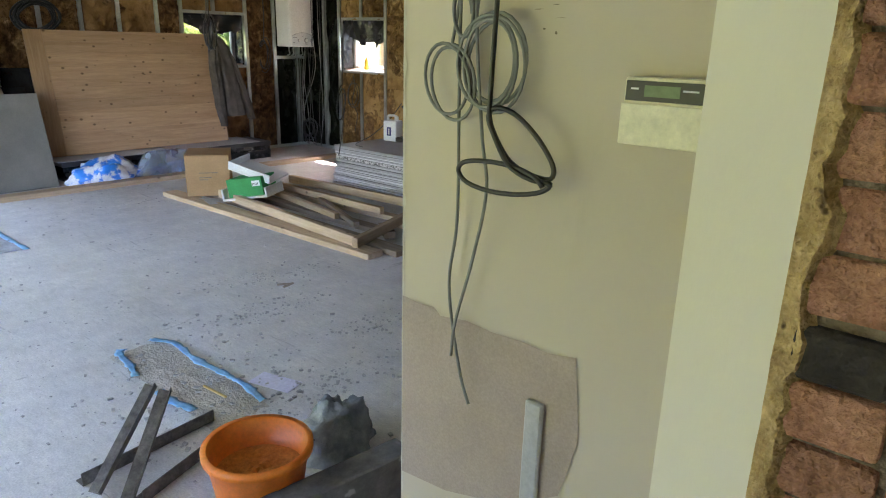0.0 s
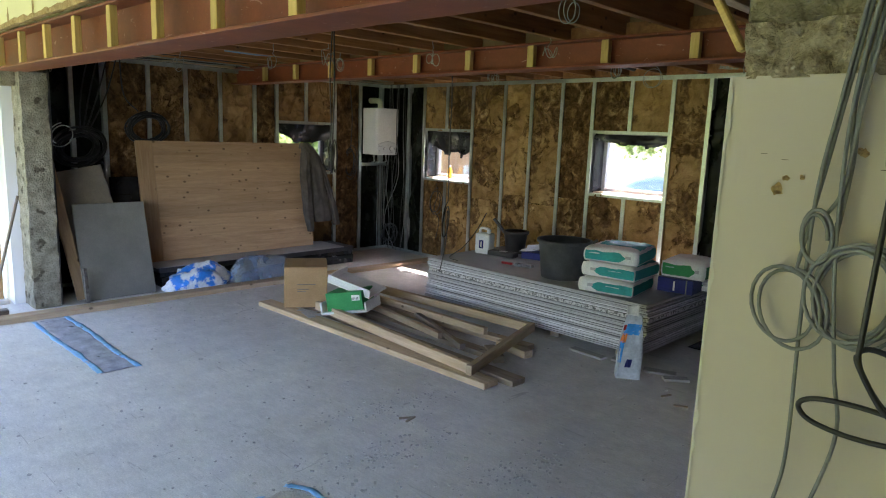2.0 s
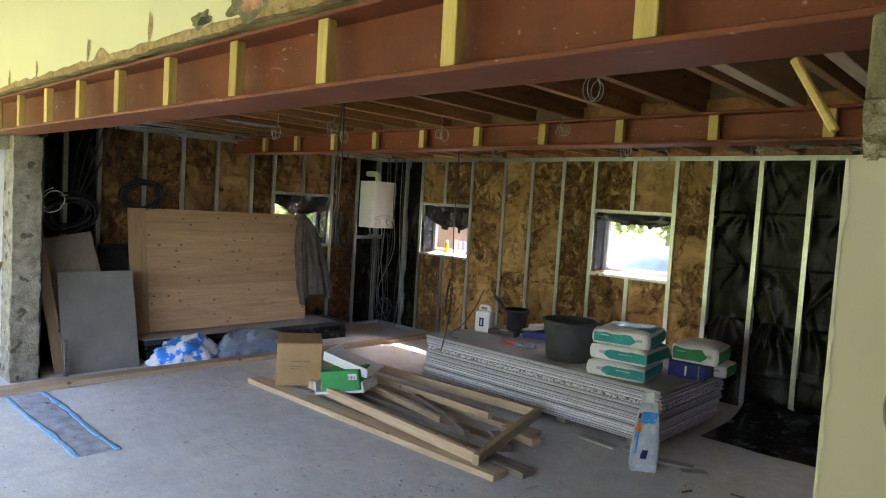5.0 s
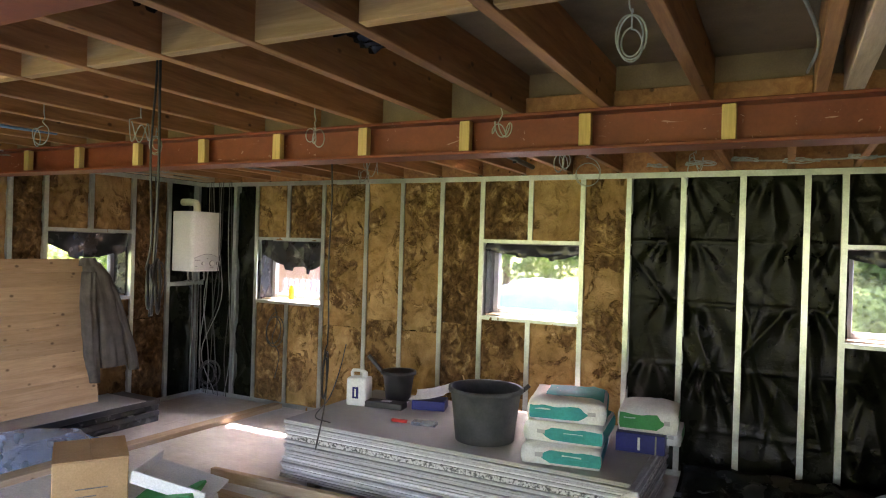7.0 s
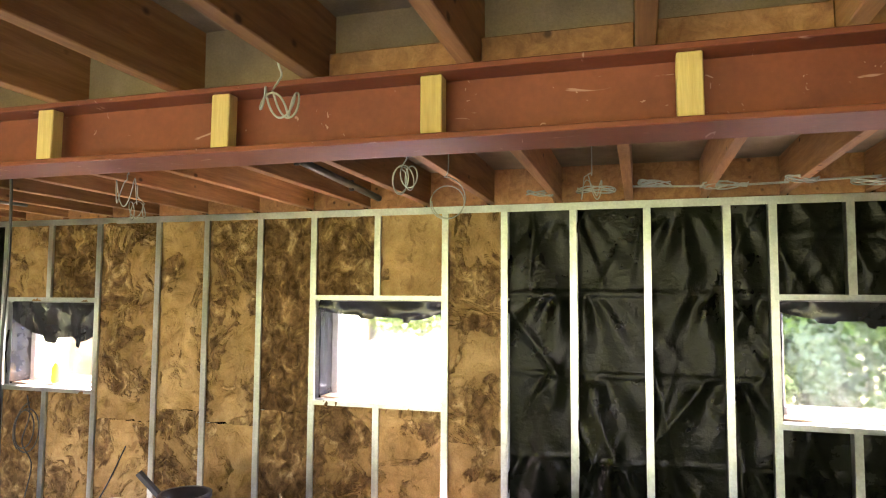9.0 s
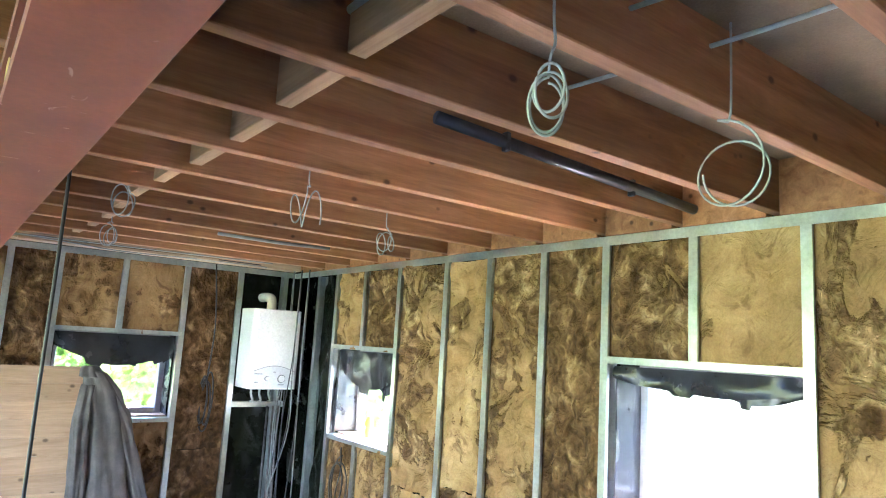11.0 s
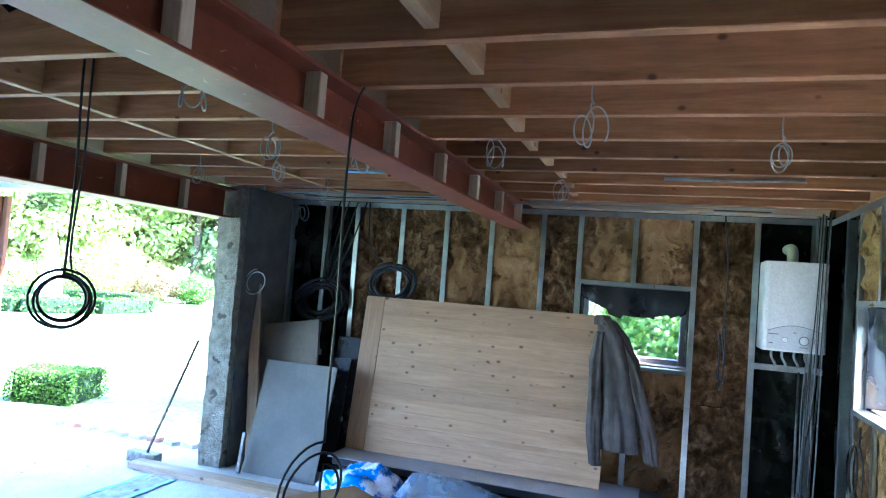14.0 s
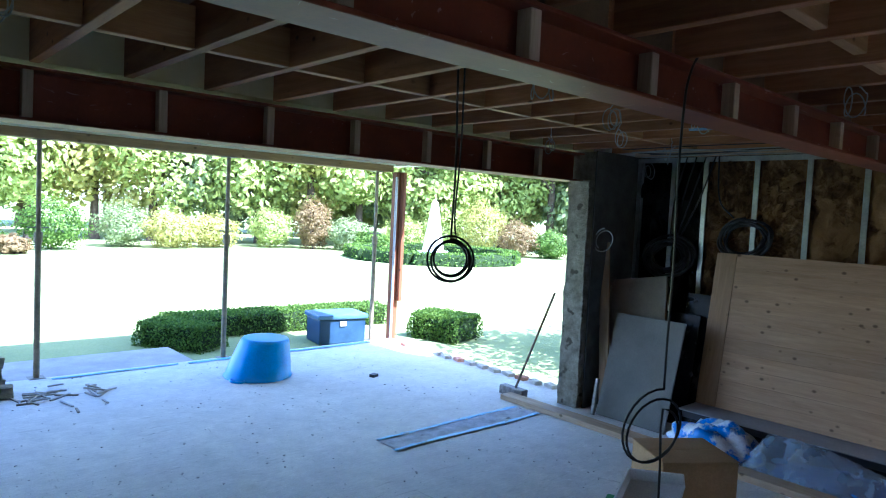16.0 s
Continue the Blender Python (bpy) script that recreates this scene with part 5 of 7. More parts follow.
def sack(name, m, w, d, h, label, seed, group, print_mat, style):
    """A full paper sack lying flat, its printed end towards the room."""
    t = thing(name, m, label, "sack", group)

    def shape(x, y, z):
        u, s, q = x / (w / 2), y / (d / 2), z / h
        pin = max(0.0, 1 - abs(u) ** 4) * max(0.0, 1 - abs(s) ** 4)
        bulge = 4 * q * (1 - q)
        zz = max(0.0, z * (0.80 + 0.22 * pin) + (0.012 * n3(x + seed, y, q, 9) + 0.006 * n3(x, y + seed, q, 26)) * q)
        return Vector((x * (0.955 + 0.045 * bulge + 0.012 * n3(seed, y, q, 8)), y * (0.955 + 0.045 * bulge + 0.012 * n3(x, seed, q, 8)), zz))
    bm = bmesh.new()
    box(bm, (-w / 2, -d / 2, 0), (w / 2, d / 2, h))
    bmesh.ops.subdivide_edges(bm, edges=list(bm.edges), cuts=11, use_grid_fill=True)
    for v in bm.verts:
        v.co = shape(*v.co)
    part("body", bm, WHITE_CARD, t, smooth=True)
    # printed front that wraps round one end, follows the swelling of the paper
    lo, hi = (-0.47, 0.16) if style == 0 else (-0.14, 0.50)
    bm = bmesh.new()
    patch(bm, lambda u, v: shape((lo + (hi - lo) * u + (0.13 * (1 - abs(2 * v - 1)) * (u if style == 0 else u - 1))) * w, -d / 2, (0.14 + 0.72 * v) * h) + Vector((0, -0.004, 0)), 12, 8)
    part("print", bm, print_mat, t, smooth=True)
    for k, (x0, wd, z0) in enumerate(((-0.40, 0.20, 0.62), (-0.40, 0.26, 0.48), (-0.40, 0.16, 0.36)) if style == 0 else ((0.02, 0.24, 0.60), (0.02, 0.34, 0.46), (0.02, 0.20, 0.33))):
        bm = bmesh.new()
        patch(bm, lambda u, v: shape((x0 + wd * u) * w, -d / 2, (z0 + 0.055 * v) * h) + Vector((0, -0.006, 0)), 8, 1)
        part("lettering", bm, surface("pale print", (0.40, 0.58, 0.56), (0.52, 0.68, 0.66), 30, 90, 0.7, bump_amt=0.0) if not k else t.children[-1].data.materials[0], t, smooth=True)
    bm = bmesh.new()
    mark = 0.27 if style == 0 else -0.32
    patch(bm, lambda u, v: shape((mark + 0.10 * u) * w, -d / 2, (0.45 + 0.24 * v) * h) + Vector((0, -0.005, 0)), 3, 3)
    part("print", bm, GREY_PLASTIC, t)
    bm = bmesh.new()
    patch(bm, lambda u, v: shape(w / 2, (u * 0.94 - 0.47) * d, (0.10 + 0.78 * v) * h) + Vector((0.004, 0, 0)), 10, 8)
    part("print", bm, print_mat, t, smooth=True)
    if group:
        bm = bmesh.new()
        patch(bm, lambda u, v: shape((u * 0.78 - 0.30) * w, (v * 0.80 - 0.32) * d, h) + Vector((0, 0, 0.004)), 14, 14)
        part("print", bm, print_mat, t, smooth=True)
    return t


SG = "stacked adhesive sacks"
sack("adhesive_sack", pose(-3.36, 4.77, TOP, 0, 0, 9), 0.47, 0.52, 0.132, "white and teal paper sack at the bottom of the pile", 1.0, SG, TEAL, 1)
sack("adhesive_sack", pose(-3.34, 4.79, TOP + 0.130, 0, 0, 5), 0.47, 0.52, 0.132, "white and teal paper sack in the middle", 2.0, SG, TEAL, 1)
sack("adhesive_sack", pose(-3.35, 4.78, TOP + 0.260, 0, 0, 12), 0.46, 0.52, 0.135, "white and teal paper sack on top of the pile", 3.0, SG, TEAL, 0)
sack("plaster_sack", pose(-2.95, 5.28, TOP + 0.124, 0, 0, 6), 0.37, 0.38, 0.165, "crumpled white sack with a green mark on a carton", 5.0, "", GREEN_CARD, 0)
sack("plaster_sack", pose(-2.95, 5.46, TOP, 0, 0, 4), 0.38, 0.30, 0.125, "crumpled white sack at the bottom behind a blue carton", 6.0, "", GREEN_CARD, 0)
t = thing("blue_carton", pose(-2.98, 5.20, TOP, 0, 0, 6), "dark blue card carton under a white sack", "carton")
part("carton", soft(blocks(((-0.15, -0.16, 0), (0.15, 0.08, 0.122))), 0.004), NAVY, t)
part("stripe", blocks(((-0.015, -0.1625, 0.02), (0.0, -0.1605, 0.10))), WHITE_CARD, t)
part("stripe", blocks(((0.09, -0.1625, 0.0), (0.10, -0.1605, 0.12))), CABLE_GREY, t)

# half-empty upright sack by the stack's corner
t = thing("cement_sack", pose(-2.83, 4.09, 0, 0, 0, 35), "tall folded blue and white paper sack standing on the floor", "sack")


def sack_skin(a, z, out=0.0):
    """Point of the sack's skin at an angle a and a height z: a slack square bag drawn flat towards its top."""
    k = z / 0.47
    w, d = 0.086 * (1 - 0.38 * k ** 2.2) + out, 0.058 * (1 - 0.80 * k ** 2.0) + out
    c, q = math.cos(a), math.sin(a)
    x, y = w * (1 if c > 0 else -1) * min(1, abs(c) * 1.45), d * (1 if q > 0 else -1) * min(1, abs(q) * 1.45)
    return Vector((x + 0.008 * n3(c, q, z, 9) + 0.02 * k, y + 0.011 * n3(q, c, z, 8) + 0.005 * n3(c, z, q, 25), z))


bm = bmesh.new()
patch(bm, lambda u, v: sack_skin(2 * math.pi * u, 0.47 * v), 40, 26)
part("body", bm, surface("pale blue-grey paper sack", (0.40, 0.45, 0.52), (0.72, 0.76, 0.82), 9, 60, 0.5, bump_amt=0.2), t, smooth=True)
for a0, a1, z0, z1, mat in ((-2.3, -0.9, 0.33, 0.41, BLUE_PLASTIC), (-2.5, -1.9, 0.27, 0.34, ORANGE), (-2.5, -2.05, 0.12, 0.28, BLUE_PLASTIC), (-1.85, -1.45, 0.09, 0.15, NAVY), (-2.4, -2.1, 0.36, 0.40, RED_PLASTIC)):
    bm = bmesh.new()
    patch(bm, lambda u, v: sack_skin(a0 + (a1 - a0) * (u + 0.25 * v) / 1.25, z0 + (z1 - z0) * v, 0.003), 10, 8)
    part("print", bm, mat, t, smooth=True)
bm = bmesh.new()
patch(bm, lambda u, v: Vector((-0.035 + 0.085 * u, 0.012 * math.sin(u * 5) + 0.02 * v, 0.465 + 0.085 * v * (0.7 + 0.3 * u))), 8, 5)
top = part("folded_top", bm, WHITE_CARD, t, smooth=True)
top.modifiers.new("thick", "SOLIDIFY").thickness = 0.006


# black polythene slumped along the membrane wall, widened to darken the shaded floor
bm = bmesh.new()
patch(bm, lambda u, v: Vector((-2.84 + 4.3 * u, 5.12 + 1.0 * v + 0.08 * n3(u * 9, v, 2, 1.2) * (1 - v), max(0.004, 0.006 + 0.13 * v ** 6 + (0.05 * abs(n3(u * 22, v * 6, 1, 1.1)) + 0.03 * abs(n3(u * 40, v * 13, 4, 1.0))) * min(1, 4 * v) * min(1, 12 * min(u, 1 - u))))), 170, 44)
film = solid("floor_polythene", bm, FILM, "crumpled black polythene slumped on the floor along the studs", "polythene", smooth=True)
film.modifiers.new("thick", "SOLIDIFY").thickness = 0.002
for k, (x, y, z, a) in enumerate(((-1.45, 5.93, 0.14, 15), (-0.62, 5.95, 0.15, -20))):
    bm = bmesh.new()
    patch(bm, lambda u, v: Vector(((u - 0.5) * 0.34, (v - 0.5) * 0.10 + 0.02 * math.sin(u * 7 + k), 0.035 * abs(math.sin(u * 5 + v * 3 + k)))), 14, 6)
    film = solid("plastic_scrap", bm, DUSTY_FILM, "pale crumpled plastic scrap on black polythene", "plastic scrap", "plastic scraps by the wall", m=pose(x, y, z, 24, 0, a), smooth=True)
    film.modifiers.new("thick", "SOLIDIFY").thickness = 0.002
for k, (x, y, a) in enumerate(((-5.62, 3.17, 20), (-5.50, 3.10, -15), (-5.42, 3.20, 55))):
    solid("metal_offcut", soft(blocks(((-0.10, -0.035, 0), (0.10, 0.035, 0.004))), 0.001), GREY_PLASTIC, "flat grey offcut lying on the planks", "offcut", "offcuts on the planks", m=pose(x, y, 0.0465 + 0.0045 * k, 0, 0, a))

# ---- pier: brick jamb, alarm keypad, hanging cables ----
jamb = tagged(new("wall_jamb"), "old orange brick jamb with a broken plaster edge", "wall", kind="structure")
part("mortar_core", blocks(((-0.150, 0.792, 0), (0.9, 0.818, 2.3))), DARK_MORTAR, jamb)
half = mesh_of("brick", soft(blocks(((0.001, 0, 0), (0.108, 0.03, 0.070))), 0.009, 2), BRICK)
full = mesh_of("brick", soft(blocks(((0.001, 0, 0), (0.218, 0.03, 0.070))), 0.009, 2), BRICK)
sooty = mesh_of("brick", soft(blocks(((0.001, 0, 0), (0.104, 0.03, 0.064))), 0.006), SOOT_BRICK)
for c in range(30):
    x, z, first = -0.148, 0.006 + c * 0.076, True
    while x < 0.6:
        if first and (c % 2 or c < 17):
            me, w = (sooty if c == 15 else half), 0.115
        else:
            me, w = full, 0.225
        part("brick", me, None, jamb, m=pose(x + 0.004 * math.sin(c * 7), 0.780 + 0.005 * math.sin(c * 5 + x * 9), z, 0, 0.8 * math.sin(c * 3), 1.2 * math.sin(c * 11 + x)))
        x += w
        first = False
bm = bmesh.new()
prev = None
for i in range(140):
    z = 2.3 * i / 139
    w = 0.026 + 0.018 * n3(z, 2, 1, 14) + 0.008 * n3(z, 5, 1, 40)
    row = [bm.verts.new(p) for p in ((-0.172, 0.816 + 0.004, z), (-0.166, 0.786 - 0.008 * n3(z, 3, 3, 22), z), (-0.168 + w, 0.772 - 0.010 * n3(z, 7, 3, 25), z), (-0.160 + w * 1.25, 0.788, z))]
    if prev:
        for k in range(3):
            bm.faces.new((prev[k], prev[k + 1], row[k + 1], row[k]))
    prev = row
part("broken_plaster", bm, PLASTER_EDGE, jamb, "crumbling ochre plaster edge")

t = thing("alarm_keypad", pose(-0.472, NIB_Y, 1.337), "yellowed white alarm keypad with a dark display on the pier", "alarm keypad")
part("case", soft(blocks(((-0.072, -0.030, 0), (0.072, -0.001, 0.115))), 0.005, 2), ALARM, t)
part("flap", soft(blocks(((-0.074, -0.035, -0.001), (0.074, -0.0305, 0.071))), 0.002), ALARM, t)
part("display_surround", soft(blocks(((-0.068, -0.033, 0.075), (0.069, -0.0302, 0.109))), 0.001), BLACK_PLASTIC, t)
part("display", blocks(((-0.033, -0.0345, 0.083), (0.030, -0.0331, 0.102))), LCD, t, "dull green display")
for x in (-0.05, 0.042, 0.055):
    part("print", blocks(((x - 0.008, -0.0342, 0.094), (x + 0.006, -0.0331, 0.097))), PAPER, t)


def loops(c, r, turns, seed, squash=1.0, tilt=0.2, depth=0.02, n=26):
    """Points of a loose hanging coil in the plane of a wall that faces -y."""
    out = []
    for i in range(int(turns * n) + 1):
        a = 2 * math.pi * i / n + math.pi / 2
        k = 1 + 0.22 * n3(a * 0.23, seed, 0.5, 1.0) + 0.2 * math.sin(a * 0.37 + seed)
        out.append(Vector((c[0] + r * k * math.cos(a), c[1] + depth * math.sin(a * 0.31 + seed), c[2] + r * k * squash * math.sin(a) + tilt * r * k * math.cos(a))))
    return out


def cable(name, pts, r, mat, label, group=""):
    bm = bmesh.new()
    tube(bm, pts, r, 7)
    return solid(name, bm, mat, label, "cable", group, smooth=True)


PC = "grey cables hanging on the pier"
Y = NIB_Y - 0.02


def oval(c, rx, rz, turns, start, seed, tilt=0.0, n=24):
    """Slack turns of cable that hang against the pier and drift a little from turn to turn."""
    out = []
    for i in range(int(turns * n) + 1):
        a = start - 2 * math.pi * i / n
        k = 1 + 0.10 * math.sin(a * 0.43 + seed) + 0.05 * math.sin(a * 1.31 + seed * 2)
        x, z = rx * k * math.cos(a), rz * k * math.sin(a)
        out.append(Vector((c[0] + x * math.cos(tilt) - z * math.sin(tilt) + 0.006 * math.sin(a * 0.3 + seed), Y - 0.010 - 0.012 * abs(math.sin(a * 0.21 + seed)), c[1] + x * math.sin(tilt) + z * math.cos(tilt))))
    return out


for k, (top, co) in enumerate((([(-0.80, 2.40), (-0.845, 2.10), (-0.878, 1.82), (-0.872, 1.68)], oval((-0.832, 1.463), 0.074, 0.088, 3.2, 2.4, 0.4)),
                               ([(-0.79, 2.40), (-0.835, 2.10), (-0.868, 1.82), (-0.868, 1.70)], oval((-0.838, 1.466), 0.062, 0.084, 1.9, 2.3, 2.2)),
                               ([(-0.81, 2.40), (-0.855, 2.10), (-0.892, 1.82), (-0.915, 1.65)], oval((-0.942, 1.420), 0.058, 0.076, 2.3, 1.2, 1.1, 0.25)),
                               ([(-0.785, 2.40), (-0.825, 2.10), (-0.862, 1.82), (-0.875, 1.66)], oval((-0.910, 1.562), 0.025, 0.048, 2.2, 0.9, 3.0, 0.1)))):
    pts = curve([(x, Y - 0.004 * k, z) for x, z in top] + [co[0]], 8)[:-1] + co
    cable("cable", pts, 0.0038, CABLE_GREY, "loose grey cable coiled against the pier", PC)
for k, pts in enumerate(([(-0.815, 2.40), (-0.86, 2.10), (-0.897, 1.82), (-0.918, 1.633), (-0.917, 1.40), (-0.912, 1.126), (-0.930, 0.98), (-0.915, 0.86), (-0.885, 0.74), (-0.86, 0.68)],
                         [(-0.80, 2.40), (-0.84, 2.10), (-0.876, 1.82), (-0.874, 1.553), (-0.849, 1.322), (-0.831, 1.20), (-0.862, 1.04), (-0.905, 0.88), (-0.915, 0.79)])):
    cable("cable", curve([(x, Y - 0.014 - 0.004 * k, z) for x, z in pts], 8), 0.0038, CABLE_GREY, "long grey cable end hanging down the pier", PC)
Yb = Y - 0.03
turn_a = [(-0.796, 1.328), (-0.767, 1.285), (-0.738, 1.265), (-0.705, 1.255)]
turn_b = [(-0.668, 1.254), (-0.663, 1.278), (-0.690, 1.318), (-0.725, 1.352), (-0.759, 1.374), (-0.796, 1.380), (-0.810, 1.361)]
turn_c = [(-0.661, 1.246), (-0.688, 1.225), (-0.750, 1.211), (-0.819, 1.208), (-0.877, 1.219), (-0.896, 1.243), (-0.871, 1.263), (-0.806, 1.271), (-0.738, 1.268), (-0.690, 1.255), (-0.672, 1.240)]
bl = [(-0.755, 2.40), (-0.775, 2.05), (-0.789, 1.811), (-0.800, 1.562), (-0.806, 1.394), (-0.807, 1.361)] + turn_a + turn_b + [(x + 0.006, z - 0.006) for x, z in turn_a] + turn_c
cable("cable", curve([(x, Yb - 0.010 * math.sin(i * 0.45) - 0.012, z) for i, (x, z) in enumerate(bl)], 6), 0.0052, CABLE_BLACK, "stiff black cable coiled in two loops on the pier")
# pencil marks and scuffs on the paint
for k, (x, z, w, h) in enumerate(((-0.815, 1.722, 0.022, 0.0012), (-0.824, 1.690, 0.010, 0.0014), (-0.823, 1.705, 0.0009, 0.013), (-0.735, 1.642, 0.006, 0.004), (-0.731, 1.660, 0.004, 0.004), (-0.711, 1.574, 0.012, 0.001), (-0.708, 1.523, 0.005, 0.005), (-0.679, 1.710, 0.010, 0.001), (-0.75, 1.566, 0.02, 0.0009), (-0.735, 1.53, 0.006, 0.003), (-0.70, 1.55, 0.018, 0.0008), (-1.03, 1.71, 0.012, 0.0012), (-0.99, 1.70, 0.014, 0.001))):
    part("scuff", torn_patch(x, z, w * 0.7, h * 0.8, k * 1.7, NIB_Y - 0.0032, 14), PENCIL, pier)
length_of("timber_brace", (-1.30, 1.405, 2.105), (-1.205, 1.405, 1.94), 0.03, 0.018, PACKER, "pale yellow timber brace beside the pier")


# ---- hanging coils under the joists ----
def drop_coil(x, y, z0, z1, r, turns, mat, rad, label, group="", seed=1.0, tilt=0.0):
    """A cable that drops from z0 and ends in a coil centred r below z1."""
    rs = [Vector((x + 0.01 * math.sin(seed), y, JOIST_Z1 + 0.002)), Vector((x + 0.01 * math.sin(seed), y, z0)), Vector((x, y + 0.01, (z0 + z1) / 2)), Vector((x, y, z1 + 0.03))]
    yaw = seed * 2.1
    co = []
    thin = 1.0 if mat is CABLE_BLACK or r > 0.08 else 0.62
    for p in loops((0, 0, 0), r, turns, seed, 1.0, tilt, 0.02 if mat is CABLE_BLACK else 0.05):
        p.x *= thin
        co.append(Vector((x + p.x * math.cos(yaw) - p.y * math.sin(yaw), y + p.x * math.sin(yaw) + p.y * math.cos(yaw), z1 - r + p.z)))
    return cable("hanging_cable", curve(rs + [co[0]], 6)[:-1] + co, rad, mat, label, group)


drop_coil(-4.59, 2.69, 2.42, 1.63, 0.105, 4.5, CABLE_BLACK, 0.006, "black cable coil hanging from the joists", seed=2.635)
cable("hanging_cable", curve([(-4.62, 2.70, 2.612), (-4.62, 2.70, 2.42), (-4.63, 2.69, 2.1), (-4.61, 2.69, 1.75), (-4.64, 2.69, 1.6)], 8), 0.005, CABLE_BLACK, "black cable end hanging beside a coil")
cable("hanging_cable", curve([(-4.66, 3.99, 2.44), (-4.635, 3.955, 2.39), (-4.612, 3.94, 2.30), (-4.60, 3.938, 2.18)], 6) + [Vector((-4.60 + 0.006 * math.sin(k * 0.8), 3.938, 2.18 - 0.095 * k)) for k in range(1, 12)] + [Vector((-4.60 + (0.105 - 0.012 * a / 6.28) * (math.sin(a) + 0.75 * (1 - math.cos(a)) * 0.5) * math.cos(1.08), 3.938 - (0.105 - 0.012 * a / 6.28) * (math.sin(a) + 0.75 * (1 - math.cos(a)) * 0.5) * math.sin(1.08), 0.98 - 0.02 * a / 6.28 + (0.15 - 0.003 * a) * math.cos(a))) for a in [2 * math.pi * i / 24 for i in range(49)]] + curve([(-4.595, 3.935, 0.98), (-4.60, 3.94, 0.84), (-4.615, 3.935, 0.70), (-4.65, 3.92, 0.50)], 5), 0.005, CABLE_BLACK, "long black cable with a loop hanging from the beam")
PG = "pale cable ends under the joists"
for k, (x, y, z0, z1, r, tn, big) in enumerate(((-3.35, 4.49, 2.42, 2.30, 0.045, 4, 0), (-3.37, 5.09, 2.42, 2.34, 0.085, 1.8, 1), (-4.85, 4.75, 2.42, 2.36, 0.06, 2.4, 0), (-5.4, 5.45, 2.42, 2.37, 0.05, 3, 0), (-5.5, 4.25, 2.42, 2.38, 0.055, 2.5, 0),
                                           (-4.35, 3.45, 2.42, 2.33, 0.04, 3, 0), (-5.3, 3.15, 2.42, 2.36, 0.05, 3, 0), (-5.75, 2.9, 2.42, 2.32, 0.05, 2, 0), (-5.6, 3.5, 2.42, 2.36, 0.05, 3, 0), (-2.6, 2.72, 2.48, 2.43, 0.06, 3, 0), (-3.40, 3.66, 2.44, 2.34, 0.03, 4, 0),
                                           (-2.75, 5.6, 2.46, 2.42, 0.05, 3, 0), (-6.6, 4.4, 2.42, 2.37, 0.05, 3, 0), (-6.9, 2.6, 2.42, 2.34, 0.06, 2, 0), (-6.2, 2.0, 2.42, 2.36, 0.05, 2, 0))):
    drop_coil(x, y, z0, z1, r, tn, CABLE_WHITE, 0.0028, "pale grey cable end coiled under a joist", PG, seed=k * 1.13 + 0.4)
# cables and pipes that pass through the joists
for k, pts in enumerate(([(-2.4, 4.75, 2.53), (-3.0, 4.78, 2.52), (-3.6, 4.72, 2.53)], [(-2.2, 5.0, 2.55), (-3.1, 5.05, 2.54), (-3.9, 5.0, 2.55)],                        [(-2.2, 2.6, 2.5), (-2.1, 3.2, 2.46), (-2.12, 3.7, 2.47)], [(-2.6, 5.95, 2.43), (-2.0, 5.98, 2.42), (-1.2, 5.95, 2.44)])):
    cable("cable_run", curve(pts, 10), 0.006, CABLE_WHITE, "pale cable run threaded through the joists", "cable runs overhead")
for y0, x in ((4.15, -2.85), (4.3, -3.3)):
    bm = bmesh.new()
    tube(bm, [(x + 0.55, y0, 2.53), (x - 0.55, y0 + 0.03, 2.53)], 0.011, 10)
    solid("conduit", bm, GALV, "short bright conduit through the joists", "conduit", "conduits overhead", smooth=True)
bm = bmesh.new()
tube(bm, [(-4.17, 4.84, 2.515), (-4.15, 6.19, 2.455)], 0.021, 12)
pipe = thing("waste_pipe", pose(0, 0, 0), "long black plastic pipe clipped along a joist", "pipe")
part("pipe", bm, CABLE_BLACK, pipe, smooth=True)
for y, z in ((5.12, 2.502), (5.78, 2.473)):
    part("bracket", soft(blocks(((-4.172, y - 0.010, z - 0.034), (-4.145, y + 0.010, z + 0.030))), 0.003), BLACK_PLASTIC, pipe)
for k, (x, y) in enumerate(((-4.44, 2.88), (-4.01, 2.92), (-3.58, 2.86), (-4.01, 2.22), (-4.44, 2.32), (-4.44, 1.62), (-4.87, 1.55), (-3.15, 2.1), (-5.30, 1.55))):
    t = thing("torn_felt", pose(x, y, JOIST_Z1 - 0.001), "torn strips of black felt hanging between two joists", "felt", "torn black felt overhead")
    rs = random.Random(40 + k)
    for j in range(8):
        yy, ln, dp = -0.14 + 0.04 * j + rs.uniform(-0.01, 0.01), rs.uniform(0.14, 0.18), rs.uniform(0.05, 0.11)
        bm = bmesh.new()
        patch(bm, lambda u, v: Vector(((u - 0.5) * 2 * ln, yy + 0.035 * v + 0.006 * math.sin(u * 9 + j), -dp * v * (0.75 + 0.35 * n3(u * 4, j + k * 3.1, 1, 2)) - 0.001)), 10, 3)
        ob = part("strip", bm, FILM, t, smooth=True)
        ob.modifiers.new("thick", "SOLIDIFY").thickness = 0.004

